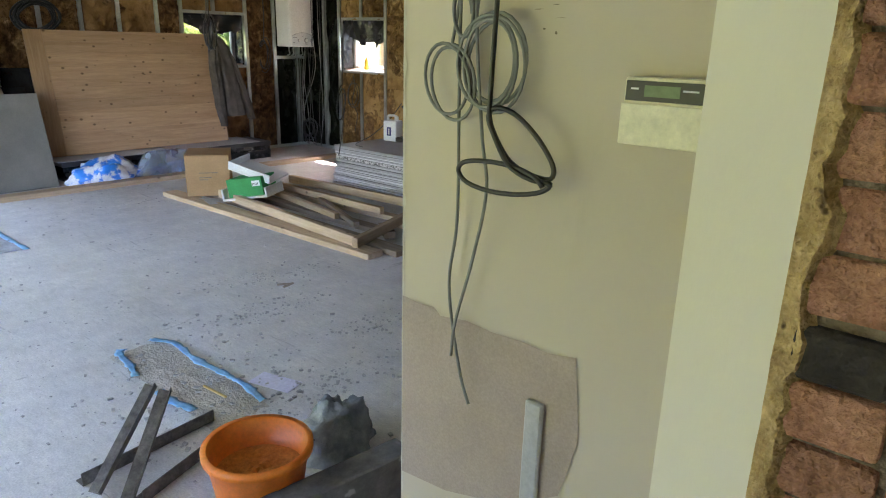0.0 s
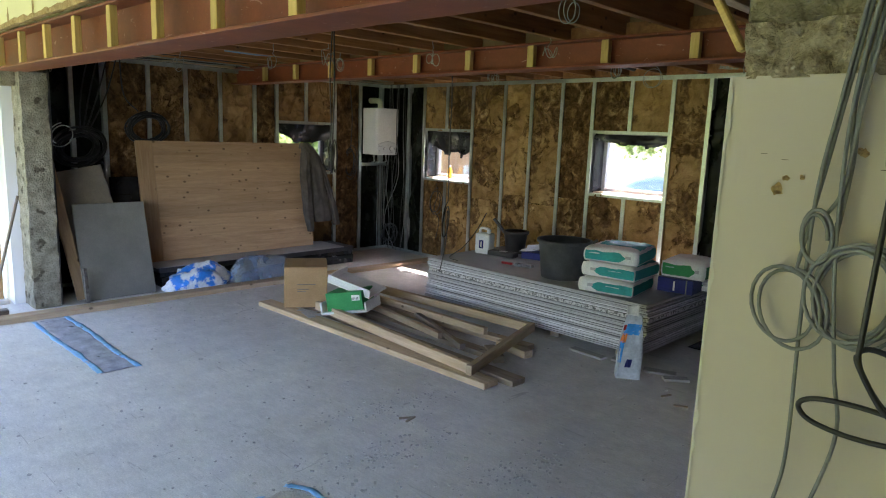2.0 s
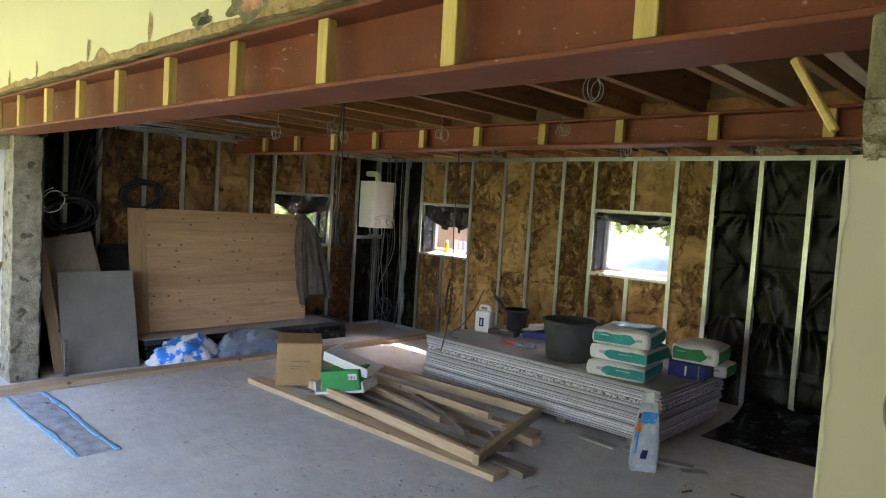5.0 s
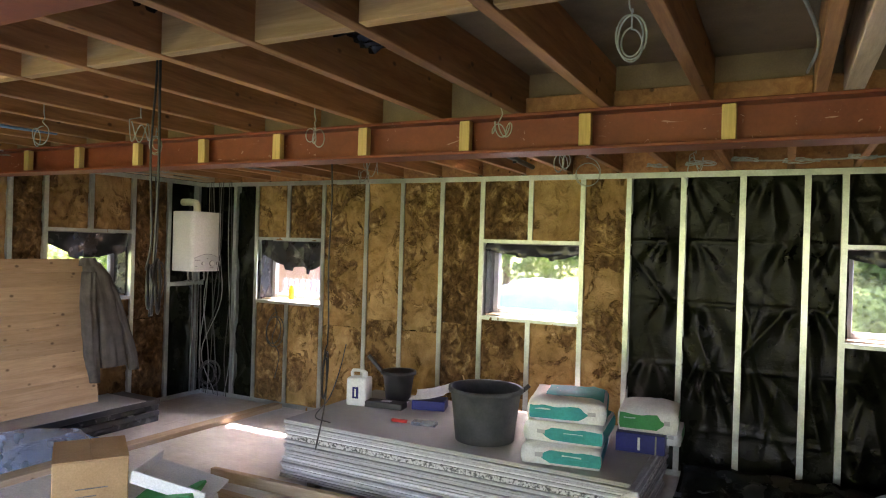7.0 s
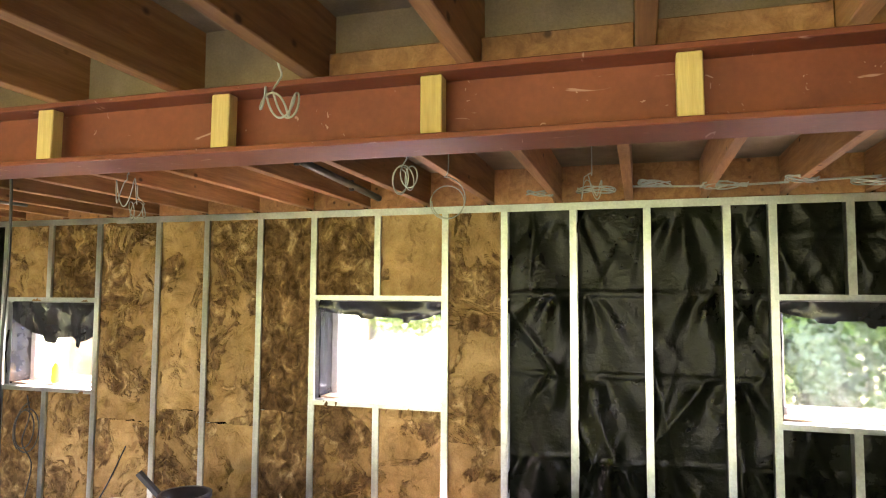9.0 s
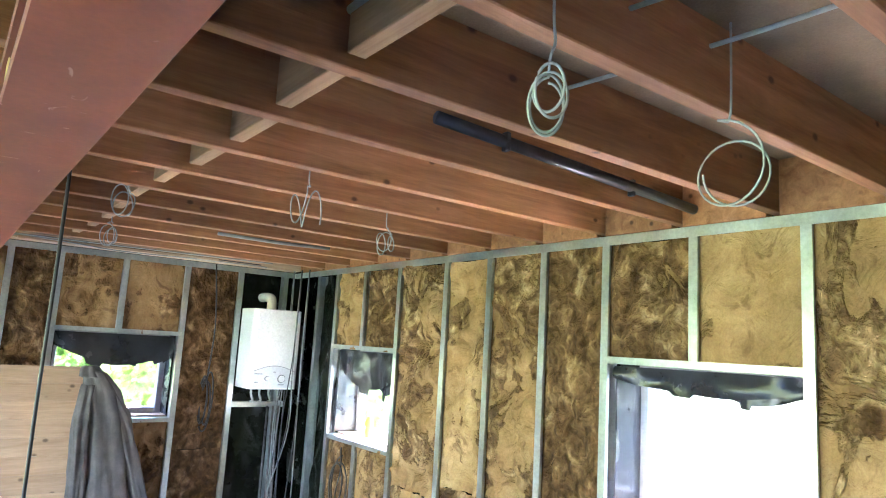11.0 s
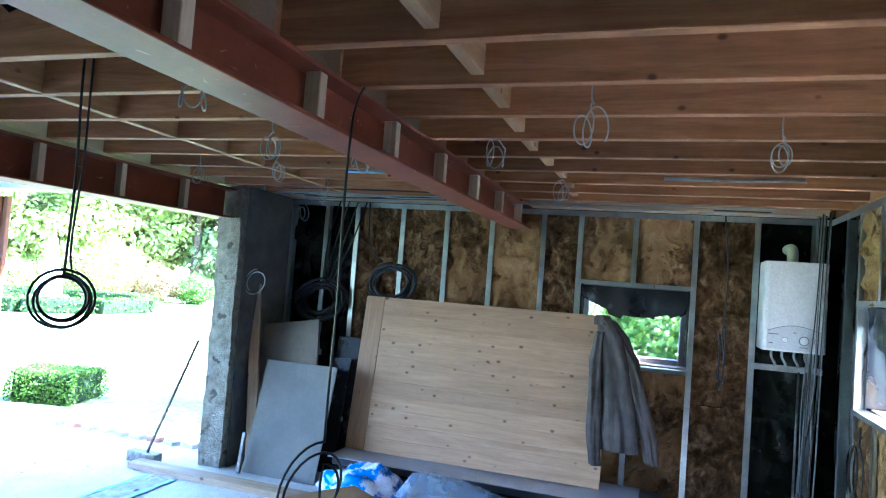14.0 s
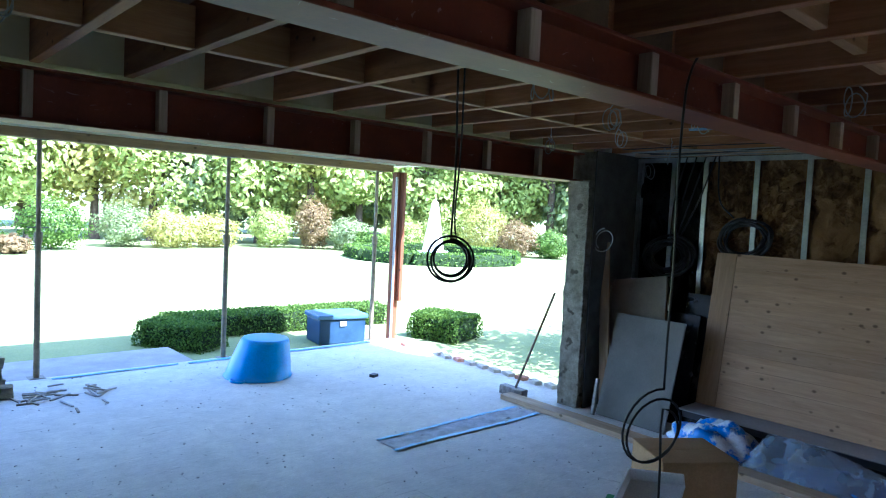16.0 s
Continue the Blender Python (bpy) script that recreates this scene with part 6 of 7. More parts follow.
for k in range(7):
    x, z = -7.32 - 0.07 * k, 2.392 - 0.004 * (k % 3)
    cable("cable_run", curve([(x + 0.05 * math.sin(k * 1.7 + j), 1.9 + 0.55 * j, z - 0.035 * abs(math.sin(j * 1.9 + k)) * (k % 2)) for j in range(4 if k < 4 else 8)], 6), 0.0045, CABLE_WHITE if k % 3 else CABLE_BLACK, "loose cable run under the joist ends along the end wall", "cable runs along the end wall")
for y0, y1, x, mat, label in ((5.0, 5.75, -6.62, CABLE_GREY, "grey plastic pipe length between far joists"), (2.9, 3.5, -6.60, BLUE_TARP, "dull blue water pipe between far joists")):
    bm = bmesh.new()
    tube(bm, [(x, y0, 2.425), (x + 0.03, (y0 + y1) / 2, 2.418), (x + 0.02, y1, 2.43)], 0.011, 10)
    solid("plastic_pipe", bm, mat, label, "pipe", "plastic pipes overhead", smooth=True)
length_of("timber_length", (-7.72, 4.05, 2.36), (-7.66, 5.35, 2.362), 0.10, 0.022, PLANK_X, "pale board fixed flat under the joist ends")
# splices and holes of the overhead wiring
for k, (x, y, a, w) in enumerate(((-2.75, 5.85, 0.3, 0.10), (-2.45, 5.7, 1.2, 0.08), (-2.1, 5.85, 0.1, 0.11), (-1.75, 5.75, 0.8, 0.08), (-1.4, 5.9, 0.4, 0.10), (-3.05, 5.9, 0.9, 0.07))):
    pts = [Vector((x + w * math.cos(2 * math.pi * i / 22) * (1 + 0.12 * math.sin(i * 0.31 + k)), y + 0.6 * w * math.sin(2 * math.pi * i / 22 + a), 2.402 + 0.012 * math.sin(i * 0.5 + k))) for i in range(62)]
    cable("cable_coil", pts, 0.0035, CABLE_WHITE, "pale cable coil lying on the top track", "cable coils on the top track")

# cables in the boiler corner and along the west wall
CG = "cables in the boiler corner"
for k in range(8):
    x, y = -7.88 + 0.05 * k, 6.10 - 0.02 * (k % 3)
    cable("corner_cable", curve([(x - 0.03, y, 2.38), (x + 0.02 * math.sin(k), y - 0.02, 1.7), (x + 0.09 * math.sin(k * 2.2), y - 0.04, 1.1), (x - 0.06 + 0.16 * math.sin(k * 1.3), y - 0.06, 0.5), (x + 0.05, y - 0.08, 0.06)], 6), 0.0045, CABLE_BLACK if k % 2 else CABLE_GREY, ("grey" if k % 2 == 0 else "black") + " cable dropping in the boiler corner", CG)
for k in range(3):
    bm = bmesh.new()
    tube(bm, [(WEST + 0.03 + 0.012 * k, 6.02 + 0.05 * k, 0.05), (WEST + 0.03, 6.02 + 0.05 * k, 1.24)], 0.008, 8)
    solid("copper_pipe", bm, DARK_STEEL, "thin dull pipe rising below the boiler", "pipe", "pipes under the boiler", smooth=True)
cable("corner_cable", loops((-7.75, 6.0, 0.28), 0.13, 3.5, 2.0), 0.008, CABLE_BLACK, "dark hose coil hung in the boiler corner")
cable("wall_cable", curve([(-6.98, NORTH - 0.03, 1.05), (-6.93, NORTH - 0.05, 0.9), (-7.0, NORTH - 0.04, 0.7), (-6.9, NORTH - 0.04, 0.55), (-6.95, NORTH - 0.04, 0.3)], 6) , 0.005, CABLE_BLACK, "black cable hanging on the wool")
cable("wall_cable", loops((-6.95, NORTH - 0.05, 0.80), 0.11, 2.4, 1.0, 1.4), 0.005, CABLE_BLACK, "loose black cable loop hanging on the wool")
cable("stack_cable", curve([(-6.0, 6.1, 0.75), (-5.7, 5.6, 0.62), (-5.36, 5.0, 0.52), (-5.2, 4.62, TOP + 0.006), (-5.0, 4.53, TOP + 0.006)], 8), 0.005, CABLE_BLACK, "thin black cable trailing over the plasterboards")
cable("wall_cable", loops((WEST + 0.06, 5.48, 1.28), 0.11, 4.2, 3.0, 1.7), 0.006, CABLE_BLACK, "bundle of dark cable hung beside the window")
cable("wall_cable", curve([(WEST + 0.05, 5.46, 2.38), (WEST + 0.06, 5.50, 1.9), (WEST + 0.06, 5.48, 1.45)], 6), 0.006, CABLE_BLACK, "dark cable dropping beside the window")


def west_coil(y, z, r, turns, rad, label, seed):
    pts = [Vector((WEST + 0.05 + 0.02 * math.sin(i * 0.9), y + p.x, z + p.z)) for i, p in enumerate(loops((0, 0, 0), r, turns, seed, 0.75, 0.1))]
    return cable("wall_coil", pts, rad, CABLE_BLACK, label)


west_coil(2.72, 1.66, 0.19, 6, 0.011, "thick coil of black pipe hung on the studs", 1.0)
west_coil(2.02, 1.45, 0.20, 9, 0.013, "heavy coil of black cable hung on the studs", 2.0)
for k in range(4):
    cable("wall_cable", curve([(WEST + 0.06, 2.42 - 0.09 * k, 2.38), (WEST + 0.07, 2.30 - 0.08 * k, 2.0), (WEST + 0.06, 2.12 - 0.03 * k, 1.62)], 6), 0.007, CABLE_BLACK, "black cable sweeping down to a coil", "black cables on the west studs")
cable("wall_cable", curve([(WEST + 0.06, 2.45, 2.38), (WEST + 0.06, 2.48, 2.0), (WEST + 0.06, 2.62, 1.84)], 6), 0.007, CABLE_BLACK, "black cable sweeping down to a coil", "black cables on the west studs")
cable("pale_coil", loops((WEST + 0.09, 1.78, 2.25), 0.06, 2, 1.0), 0.004, CABLE_WHITE, "pale cable ring hung at the ceiling")
cable("pale_coil", [Vector((-7.42, 1.70 + p.x, 1.58 + p.z)) for p in loops((0, 0, 0), 0.09, 1.4, 1.0)], 0.005, CABLE_WHITE, "pale cable ring hung by the pillar")
for z in (2.27, 0.72):
    length_of("timber_packer", (-1.16, NORTH - 0.045, z), (-0.75, NORTH - 0.045, z), 0.03, 0.045, PACKER, "pale timber batten fixed across the studs")

# ---- floor near the opening: tape, broken-out hole, bucket, steel angles ----
def tape_strip(pts, w, label, seed):
    bm = bmesh.new()
    pts = curve(pts, 10)
    L = len(pts) - 1

    def f(u, v):
        i = min(L - 1, int(u * L))
        p, q = pts[i], pts[i + 1]
        p = p.lerp(q, u * L - i)
        d = (q - pts[i]).normalized()
        s = Vector((-d.y, d.x, 0))
        return p + s * (v - 0.5) * w * (1 + 0.6 * n3(u * 6, seed, 0, 2) + 0.6 * n3(u * 31, seed, 1, 2)) + Vector((0, 0, 0.004 + 0.012 * max(0, n3(u * 9, v, seed, 1.6))))
    patch(bm, f, L, 3)
    ob = solid("blue_tape", bm, BLUE_TAPE, label, "tape", "blue tape on the floor", smooth=True)
    ob.modifiers.new("thick", "SOLIDIFY").thickness = 0.001


bm = bmesh.new()
patch(bm, lambda u, v: Vector((-6.86 + 1.60 * u, 1.24 + 0.25 * v + 0.01 * n3(u * 8, v, 1, 1.5), 0.005 + 0.010 * max(0, n3(u * 14, v * 3, 2, 1)))), 50, 10)
s = solid("floor_sheet", bm, DUST_STRIP, "dusty polythene strip taped to the floor", "floor covering", smooth=True)
s.modifiers.new("thick", "SOLIDIFY").thickness = 0.002
tape_strip([(-6.86, 1.235, 0.003), (-6.3, 1.23, 0.004), (-5.7, 1.245, 0.004), (-5.27, 1.24, 0.003)], 0.042, "blue tape along a polythene strip", 1.0)
tape_strip([(-6.88, 1.49, 0.003), (-6.3, 1.50, 0.004), (-5.7, 1.48, 0.004), (-5.24, 1.49, 0.003)], 0.042, "blue tape along a polythene strip", 2.0)
bm = bmesh.new()
patch(bm, lambda u, v: Vector((-3.12 + 0.95 * u + 0.03 * n3(v * 4, u, 2, 1), 1.16 + 0.26 * v + 0.03 * n3(u * 5, v, 1, 1), 0.003 + 0.016 * max(0, n3(u * 9, v * 4, 3, 1.3)) * min(1, 8 * min(u, 1 - u)) * min(1, 5 * min(v, 1 - v)))), 40, 14)
solid("dirt_patch", bm, DIRT, "rubble and dust in a broken-out floor channel", "rubble", kind="stuff", smooth=True)
tape_strip([(-3.15, 1.37, 0.006), (-3.02, 1.44, 0.01), (-2.8, 1.415, 0.012), (-2.6, 1.43, 0.012), (-2.4, 1.44, 0.01), (-2.22, 1.42, 0.006)], 0.034, "torn blue tape beside the channel", 3.0)
tape_strip([(-3.14, 1.24, 0.006), (-3.08, 1.19, 0.02), (-2.95, 1.18, 0.01), (-2.82, 1.15, 0.008)], 0.036, "torn blue tape beside the channel", 4.0)
tape_strip([(-2.62, 1.16, 0.01), (-2.53, 1.14, 0.018), (-2.36, 1.18, 0.008)], 0.042, "torn blue tape beside the channel", 5.0)
t = solid("leaflet", soft(blocks(((-0.11, -0.055, 0), (0.11, 0.055, 0.003))), 0.001), surface("pale lilac paper", (0.72, 0.70, 0.86), (0.84, 0.83, 0.95), 5, 60, 0.7, bump_amt=0.02), "pale printed leaflet on the floor", "paper", m=pose(-2.33, 1.56, 0.003, 0, 0, 16))
solid("wood_sliver", soft(blocks(((-0.08, -0.006, 0), (0.08, 0.006, 0.008))), 0.002), PACKER, "thin pale wood sliver on the floor", "wood", m=pose(-2.42, 1.31, 0.02, 0, 0, 5))
b = bucket("bucket", pose(-1.61, 1.00, 0.0, 0, 0, 60), 0.12, 0.160, 0.28, ORANGE, "orange plastic bucket with brick dust inside", 0.010, "thin wire handle")
bm = bmesh.new()
patch(bm, lambda u, v: Vector((0.142 * v * math.cos(2 * math.pi * u), 0.142 * v * math.sin(2 * math.pi * u), 0.185 + 0.035 * n3(u * 5, v * 3, 1, 1.5) * (1 - v))), 24, 8)
part("brick_dust", bm, RED_DIRT, b, "red brick dust", True)


SLATE = surface("dusty dark slate", (0.07, 0.07, 0.065), (0.24, 0.235, 0.215), 8, 60, 0.75, bump_amt=0.4, spots=((0.42, 0.41, 0.38), 16, 0.68))


def angle_iron(p, q, w, roll, label):
    p, q = Vector(p), Vector(q)
    d = q - p
    m = pose(*p, 0, 0, math.degrees(math.atan2(d.y, d.x))) @ pose(0, 0, 0, 0, -math.degrees(math.asin(d.z / d.length)), 0) @ pose(0, 0, 0, roll, 0, 0)
    bm = blocks(((0, 0, 0), (d.length, w, 0.004)), ((0, 0, 0.004), (d.length, 0.004, w)))
    solid("steel_angle", bm, DARK_STEEL, label, "steel angle", "steel angles on the floor", m=m)


angle_iron((-2.09, 0.69, 0.01), (-2.23, 0.98, 0.25), 0.045, 20, "worn steel angle propped on another")
angle_iron((-1.98, 0.75, 0.01), (-2.16, 1.00, 0.25), 0.045, 20, "worn steel angle propped on another")
angle_iron((-2.19, 0.67, 0.005), (-2.24, 1.20, 0.005), 0.05, 0, "worn steel angle lying on the floor")
angle_iron((-1.95, 0.77, 0.005), (-2.05, 1.06, 0.005), 0.05, 0, "rusty steel angle lying on the floor")
crumpled("clear_sack", (-1.74, 1.42, 0), (0.13, 0.16, 0.20), surface("smoky glossy polythene", (0.16, 0.185, 0.20), (0.46, 0.51, 0.54), 9, 50, 0.2, bump_amt=0.5, depth=0.01, spec=0.5), "crumpled clear plastic sack beside the bucket", "sack", 6.0, 0.26)
solid("dark_slab", soft(blocks(((-0.36, -0.05, 0), (0.32, 0.05, 0.20))), 0.006), SLATE, "dark slate-coloured slab on its edge beside the bucket", "slab", m=pose(-1.405, 1.09, 0, 0, 0, 82))

# scattered grit over the floor
rs = random.Random(11)
bm = bmesh.new()
for i in range(4200):
    if i < 500:
        x, y = rs.gauss(-2.5, 0.42), rs.gauss(1.36, 0.26)
    elif i < 1500:
        x, y = rs.gauss(-2.6, 0.9), rs.gauss(1.2, 0.7)
    else:
        x, y = rs.uniform(-7.2, -1.2), rs.uniform(-1.8, 4.2)
        if rs.random() < 0.45:
            continue
    if x > -1.2 and y > 0.8 or y < -1.9 or x < -7.5:
        continue
    if 500 <= i < 1250:
        t0 = rs.random()
        u = 0.55 * t0 + 0.45 * rs.random()
        p, q = ((Vector((-3.66, 1.74)), Vector((-3.5, 2.87))), (Vector((-2.54, 1.9)), Vector((-2.40, 2.97))), (Vector((-3.15, 1.6)), Vector((-3.0, 2.5))), (Vector((-2.1, 1.2)), Vector((-2.2, 2.4))))[i % 4]
        x, y = p.lerp(q, u) + Vector((rs.gauss(0, 0.075), rs.gauss(0, 0.05)))
    s = (0.002 + 0.010 * rs.random() ** 2.5) if i < 500 else 0.002 + 0.008 * rs.random() ** 2.5 if i < 1250 else 0.002 + 0.007 * rs.random() ** 3
    vs = box(bm, (-s, -s * 0.7, 0), (s * rs.uniform(0.5, 1.2), s * 0.7, s * 0.7), pose(x, y, 0.0, rs.uniform(-12, 12), rs.uniform(-12, 12), rs.uniform(0, 180)))
solid("floor_grit", bm, BOARD_FACE, "scattered grit and plaster crumbs on the floor", "rubble", kind="stuff")
for k, (x, y, a) in enumerate(((-3.35, 2.35, 60), (-3.32, 2.36, 100), (-2.30, 3.85, 30), (-2.45, 3.95, 70), (-2.2, 4.15, 10))):
    solid("debris_chip", soft(blocks(((-0.045, -0.008, 0), (0.045, 0.008, 0.01))), 0.002), GREY_WOOD, "small splinter lying on the floor", "debris", "splinters on the floor", m=pose(x, y, 0.0, 0, 0, a))
for k, (x, y, a, w) in enumerate(((-3.0, 4.36, 8, 0.10), (-2.7, 4.35, 20, 0.12), (-3.3, 4.30, -4, 0.16), (-2.55, 4.3, 40, 0.09))):
    solid("board_offcut", soft(blocks(((-w, -0.04, 0), (w, 0.04, 0.018))), 0.002), BOARD_FACE, "grey board offcut on the floor by the stack", "offcut", "offcuts by the stack", m=pose(x, y, 0.0, 0, 0, a))

# ---- front room: tub, props, post, rubble ----
t = thing("blue_tub", pose(-5.40, -1.02, 0.0, 0, 0, 30), "bright blue plastic tub standing upside down on the floor", "tub")
bm = bmesh.new()
rg = lathe(bm, [(0.335, 0.0), (0.345, 0.012), (0.33, 0.02), (0.30, 0.18), (0.245, 0.37), (0.23, 0.395), (0.21, 0.40)], 36)
cap(bm, rg[-1])
for v in bm.verts:
    k = v.co.z / 0.4
    v.co.x += -0.028 * k - 0.006 * math.sin(4 * v.co.y + 9 * k)
    v.co.y += 0.065 * k
    v.co.z -= 0.03 * k * v.co.y
part("shell", bm, BLUE_PLASTIC, t, smooth=True)
for s in (-1, 1):
    bm = bmesh.new()
    tube(bm, curve([(s * 0.335, -0.08, 0.02), (s * 0.37, -0.05, 0.012), (s * 0.37, 0.05, 0.012), (s * 0.335, 0.08, 0.02)], 5), 0.012, 8)
    part("handle", bm, BLUE_PLASTIC, t, smooth=True)


def prop(x, y, h):
    t = thing("steel_prop", pose(x, y, 0), "rusty telescopic steel prop under the lintel", "prop", "steel props")
    part("base_plate", soft(blocks(((-0.07, -0.07, 0), (0.07, 0.07, 0.006))), 0.002), DARK_STEEL, t)
    part("head_plate", soft(blocks(((-0.07, -0.07, h - 0.006), (0.07, 0.07, h))), 0.002), DARK_STEEL, t)
    for nm, r, z0, z1 in (("outer_tube", 0.028, 0.006, 1.35), ("inner_tube", 0.022, 1.35, h - 0.006), ("collar", 0.038, 1.30, 1.40)):
        bm = bmesh.new()
        rg = lathe(bm, [(r, z0), (r, z1)], 16)
        cap(bm, rg[0]), cap(bm, rg[-1])
        part(nm, bm, RUST, t, smooth=False)
    bm = bmesh.new()
    tube(bm, [(-0.09, 0, 1.44), (0.09, 0, 1.44)], 0.006)
    part("pin", bm, DARK_STEEL, t)


RUST = surface("weathered prop steel", (0.18, 0.15, 0.09), (0.34, 0.28, 0.18), 12, 60, 0.65, 0.1, 0.2)
for x, y in ((-3.60, -1.98), (-5.43, -1.93), (-7.52, -1.98)):
    prop(x, y, 2.268)
t = thing("corner_post", pose(-7.72, -1.80, 0), "reddish brown timber corner post of the open front", "post", kind="structure")
part("post", soft(blocks(((-0.06, -0.06, 0), (0.04, 0.04, 2.268))), 0.006), BROWN_POST, t)
part("post", soft(blocks(((-0.075, 0.045, 0.55), (-0.02, 0.11, 2.268))), 0.006), BROWN_POST, t)
part("downpipe", soft(blocks(((0.05, 0.06, 0.0), (0.08, 0.09, 2.2))), 0.006), GREY_PLASTIC, t)
crumpled("rubble_heap", (-7.62, -1.72, 0), (0.14, 0.12, 0.05), DIRT, "small heap of rubble at the post's foot", "rubble", 4.4)
for k, (x, y, z, a) in enumerate(((-3.13, -1.66, 0, 12), (-3.11, -1.65, 0.099, 4), (-3.12, -1.66, 0.198, 18), (-2.88, -1.80, 0, 50), (-3.16, -1.42, 0, -8), (-3.05, -1.47, 0.1, 25))):
    bm = bmesh.new()
    box(bm, (-0.19, -0.075, 0), (0.19, 0.075, 0.098))
    bmesh.ops.subdivide_edges(bm, edges=list(bm.edges), cuts=4, use_grid_fill=True)
    for v in bm.verts:
        q = 1 - 0.16 * (abs(v.co.x) / 0.19) ** 3 + 0.10 * n3(v.co.x + k, v.co.y, v.co.z, 9)
        v.co.x, v.co.y = v.co.x * q, v.co.y * (q + 0.08 * n3(v.co.x, k * 2.0, v.co.z, 14))
    solid("stone_block", bm, MOSSY, "mossy weathered stone block in a low pile", "stone", "piled stones", m=pose(x, y, z, 0, 0, a))
rs = random.Random(3)
for k in range(30):
    w = rs.uniform(0.04, 0.13)
    solid("splinter", soft(blocks(((-w, -0.010, 0), (w, 0.010, 0.014))), 0.003), BLOCK if k % 3 else BOARD_FACE, "small broken splinter beside the stones", "debris", "splinters beside the stones", m=pose(rs.gauss(-3.72, 0.20), rs.gauss(-1.22, 0.16), 0.0 if k < 18 else 0.013, 0, 0, rs.uniform(0, 180)))
for k in range(14):
    length_of("rubble_brick", (-7.74 + 0.05 * rs.random(), -1.5 + 0.2 * k, 0.0), (-7.70 + 0.05 * rs.random(), -1.36 + 0.2 * k, 0.0), 0.09, 0.04, BRICK if k % 5 == 0 else DIRT, "broken brick along the slab's edge", group="broken bricks on the edge", cat="brick")
tape_strip([(-7.5, -1.86, 0.003), (-6.7, -1.84, 0.004), (-6.0, -1.86, 0.004), (-5.0, -1.84, 0.003)], 0.07, "blue damp-proof strip along the slab edge", 6.0)
tape_strip([(-4.9, -1.86, 0.003), (-4.3, -1.85, 0.004), (-3.7, -1.84, 0.003)], 0.05, "blue damp-proof strip along the slab edge", 7.0)
solid("puck", blocks(((-0.04, -0.03, 0), (0.04, 0.03, 0.03))), BLACK_PLASTIC, "small black plastic block on the floor", "block", m=pose(-6.39, -0.35, 0, 0, 0, 20))
t = thing("broom", pose(-7.12, 0.98, 0.0), "wooden broom leaning against the pillar", "broom")
bm = bmesh.new()
tube(bm, [(0.0, 0.0, 0.06), (-0.16, 0.30, 1.05)], 0.012, 10)
part("handle", bm, GREY_WOOD, t, smooth=True)
part("head", soft(blocks(((-0.05, -0.17, 0.0), (0.04, 0.13, 0.09))), 0.012, 2), DARK_STEEL, t)

# ---- garden ----
def foliage(bm, c, r, n, size, rs):
    """Small leaves scattered through a lumpy crown."""
    for i in range(n):
        d = Vector((rs.gauss(0, 1), rs.gauss(0, 1), rs.gauss(0, 1))).normalized()
        k = (0.62 + 0.38 * rs.random()) * (1 + 0.45 * n3(d.x + c[0], d.y + c[1], d.z, 2.1))
        p = Vector((c[0] + r[0] * d.x * k, c[1] + r[1] * d.y * k, max(0.02, c[2] + r[2] * d.z * k)))
        out = (d + Vector((rs.gauss(0, 0.45), rs.gauss(0, 0.45), 0.45 + rs.gauss(0, 0.45)))).normalized()
        a = out.cross(Vector((rs.gauss(0, 1), rs.gauss(0, 1), rs.gauss(0, 1)))).normalized()
        b = out.cross(a)
        s = size * rs.uniform(0.6, 1.4)
        bm.faces.new([bm.verts.new(p + q) for q in (-a * s, b * s * 0.55, a * s, -b * s * 0.55)])


def tree(x, y, h, r, mat, label, rs, leaf=0.20, n=2600):
    t = thing("tree", pose(x, y, -0.22), label, "tree", "garden trees")
    bm = bmesh.new()
    tr = 0.05 * r + 0.06
    prof = [(tr * (1 - 0.7 * i / 6) * (1.3 if i == 0 else 1), h * 0.7 * i / 6) for i in range(7)]
    lathe(bm, prof, 10)
    for k in range(7):
        a, z = k * 2.4, h * (0.28 + 0.06 * k)
        tube(bm, curve([(0, 0, z), (0.45 * r * math.cos(a), 0.45 * r * math.sin(a), z + 0.10 * h), (0.8 * r * math.cos(a), 0.8 * r * math.sin(a), z + 0.14 * h)], 3), tr * 0.3, 6)
    part("trunk", bm, BARK, t, smooth=True)
    bm = bmesh.new()
    for k in range(9):
        a = k * 2.4 + rs.random()
        f = rs.uniform(0.3, 0.62) * r
        foliage(bm, (f * math.cos(a), f * math.sin(a), h * rs.uniform(0.22, 0.80)), (r * 0.5, r * 0.5, h * 0.19), n // 10, leaf, rs)
    foliage(bm, (0, 0, h * 0.78), (r * 0.55, r * 0.55, h * 0.22), n // 10, leaf, rs)
    part("crown", bm, mat, t)


def shrub(x, y, r, h, mat, label, rs, leaf=0.07, n=1400, name="shrub", group="garden shrubs", z=-0.22):
    t = thing(name, pose(x, y, z), label, "shrub", group)
    bm = bmesh.new()
    tube(bm, [(0, 0, 0), (0.02, 0.02, h * 0.5)], 0.03)
    part("stem", bm, BARK, t)
    bm = bmesh.new()
    foliage(bm, (0, 0, h * 0.5), (r, r, h * 0.52), n, leaf, rs)
    part("leaves", bm, mat, t)


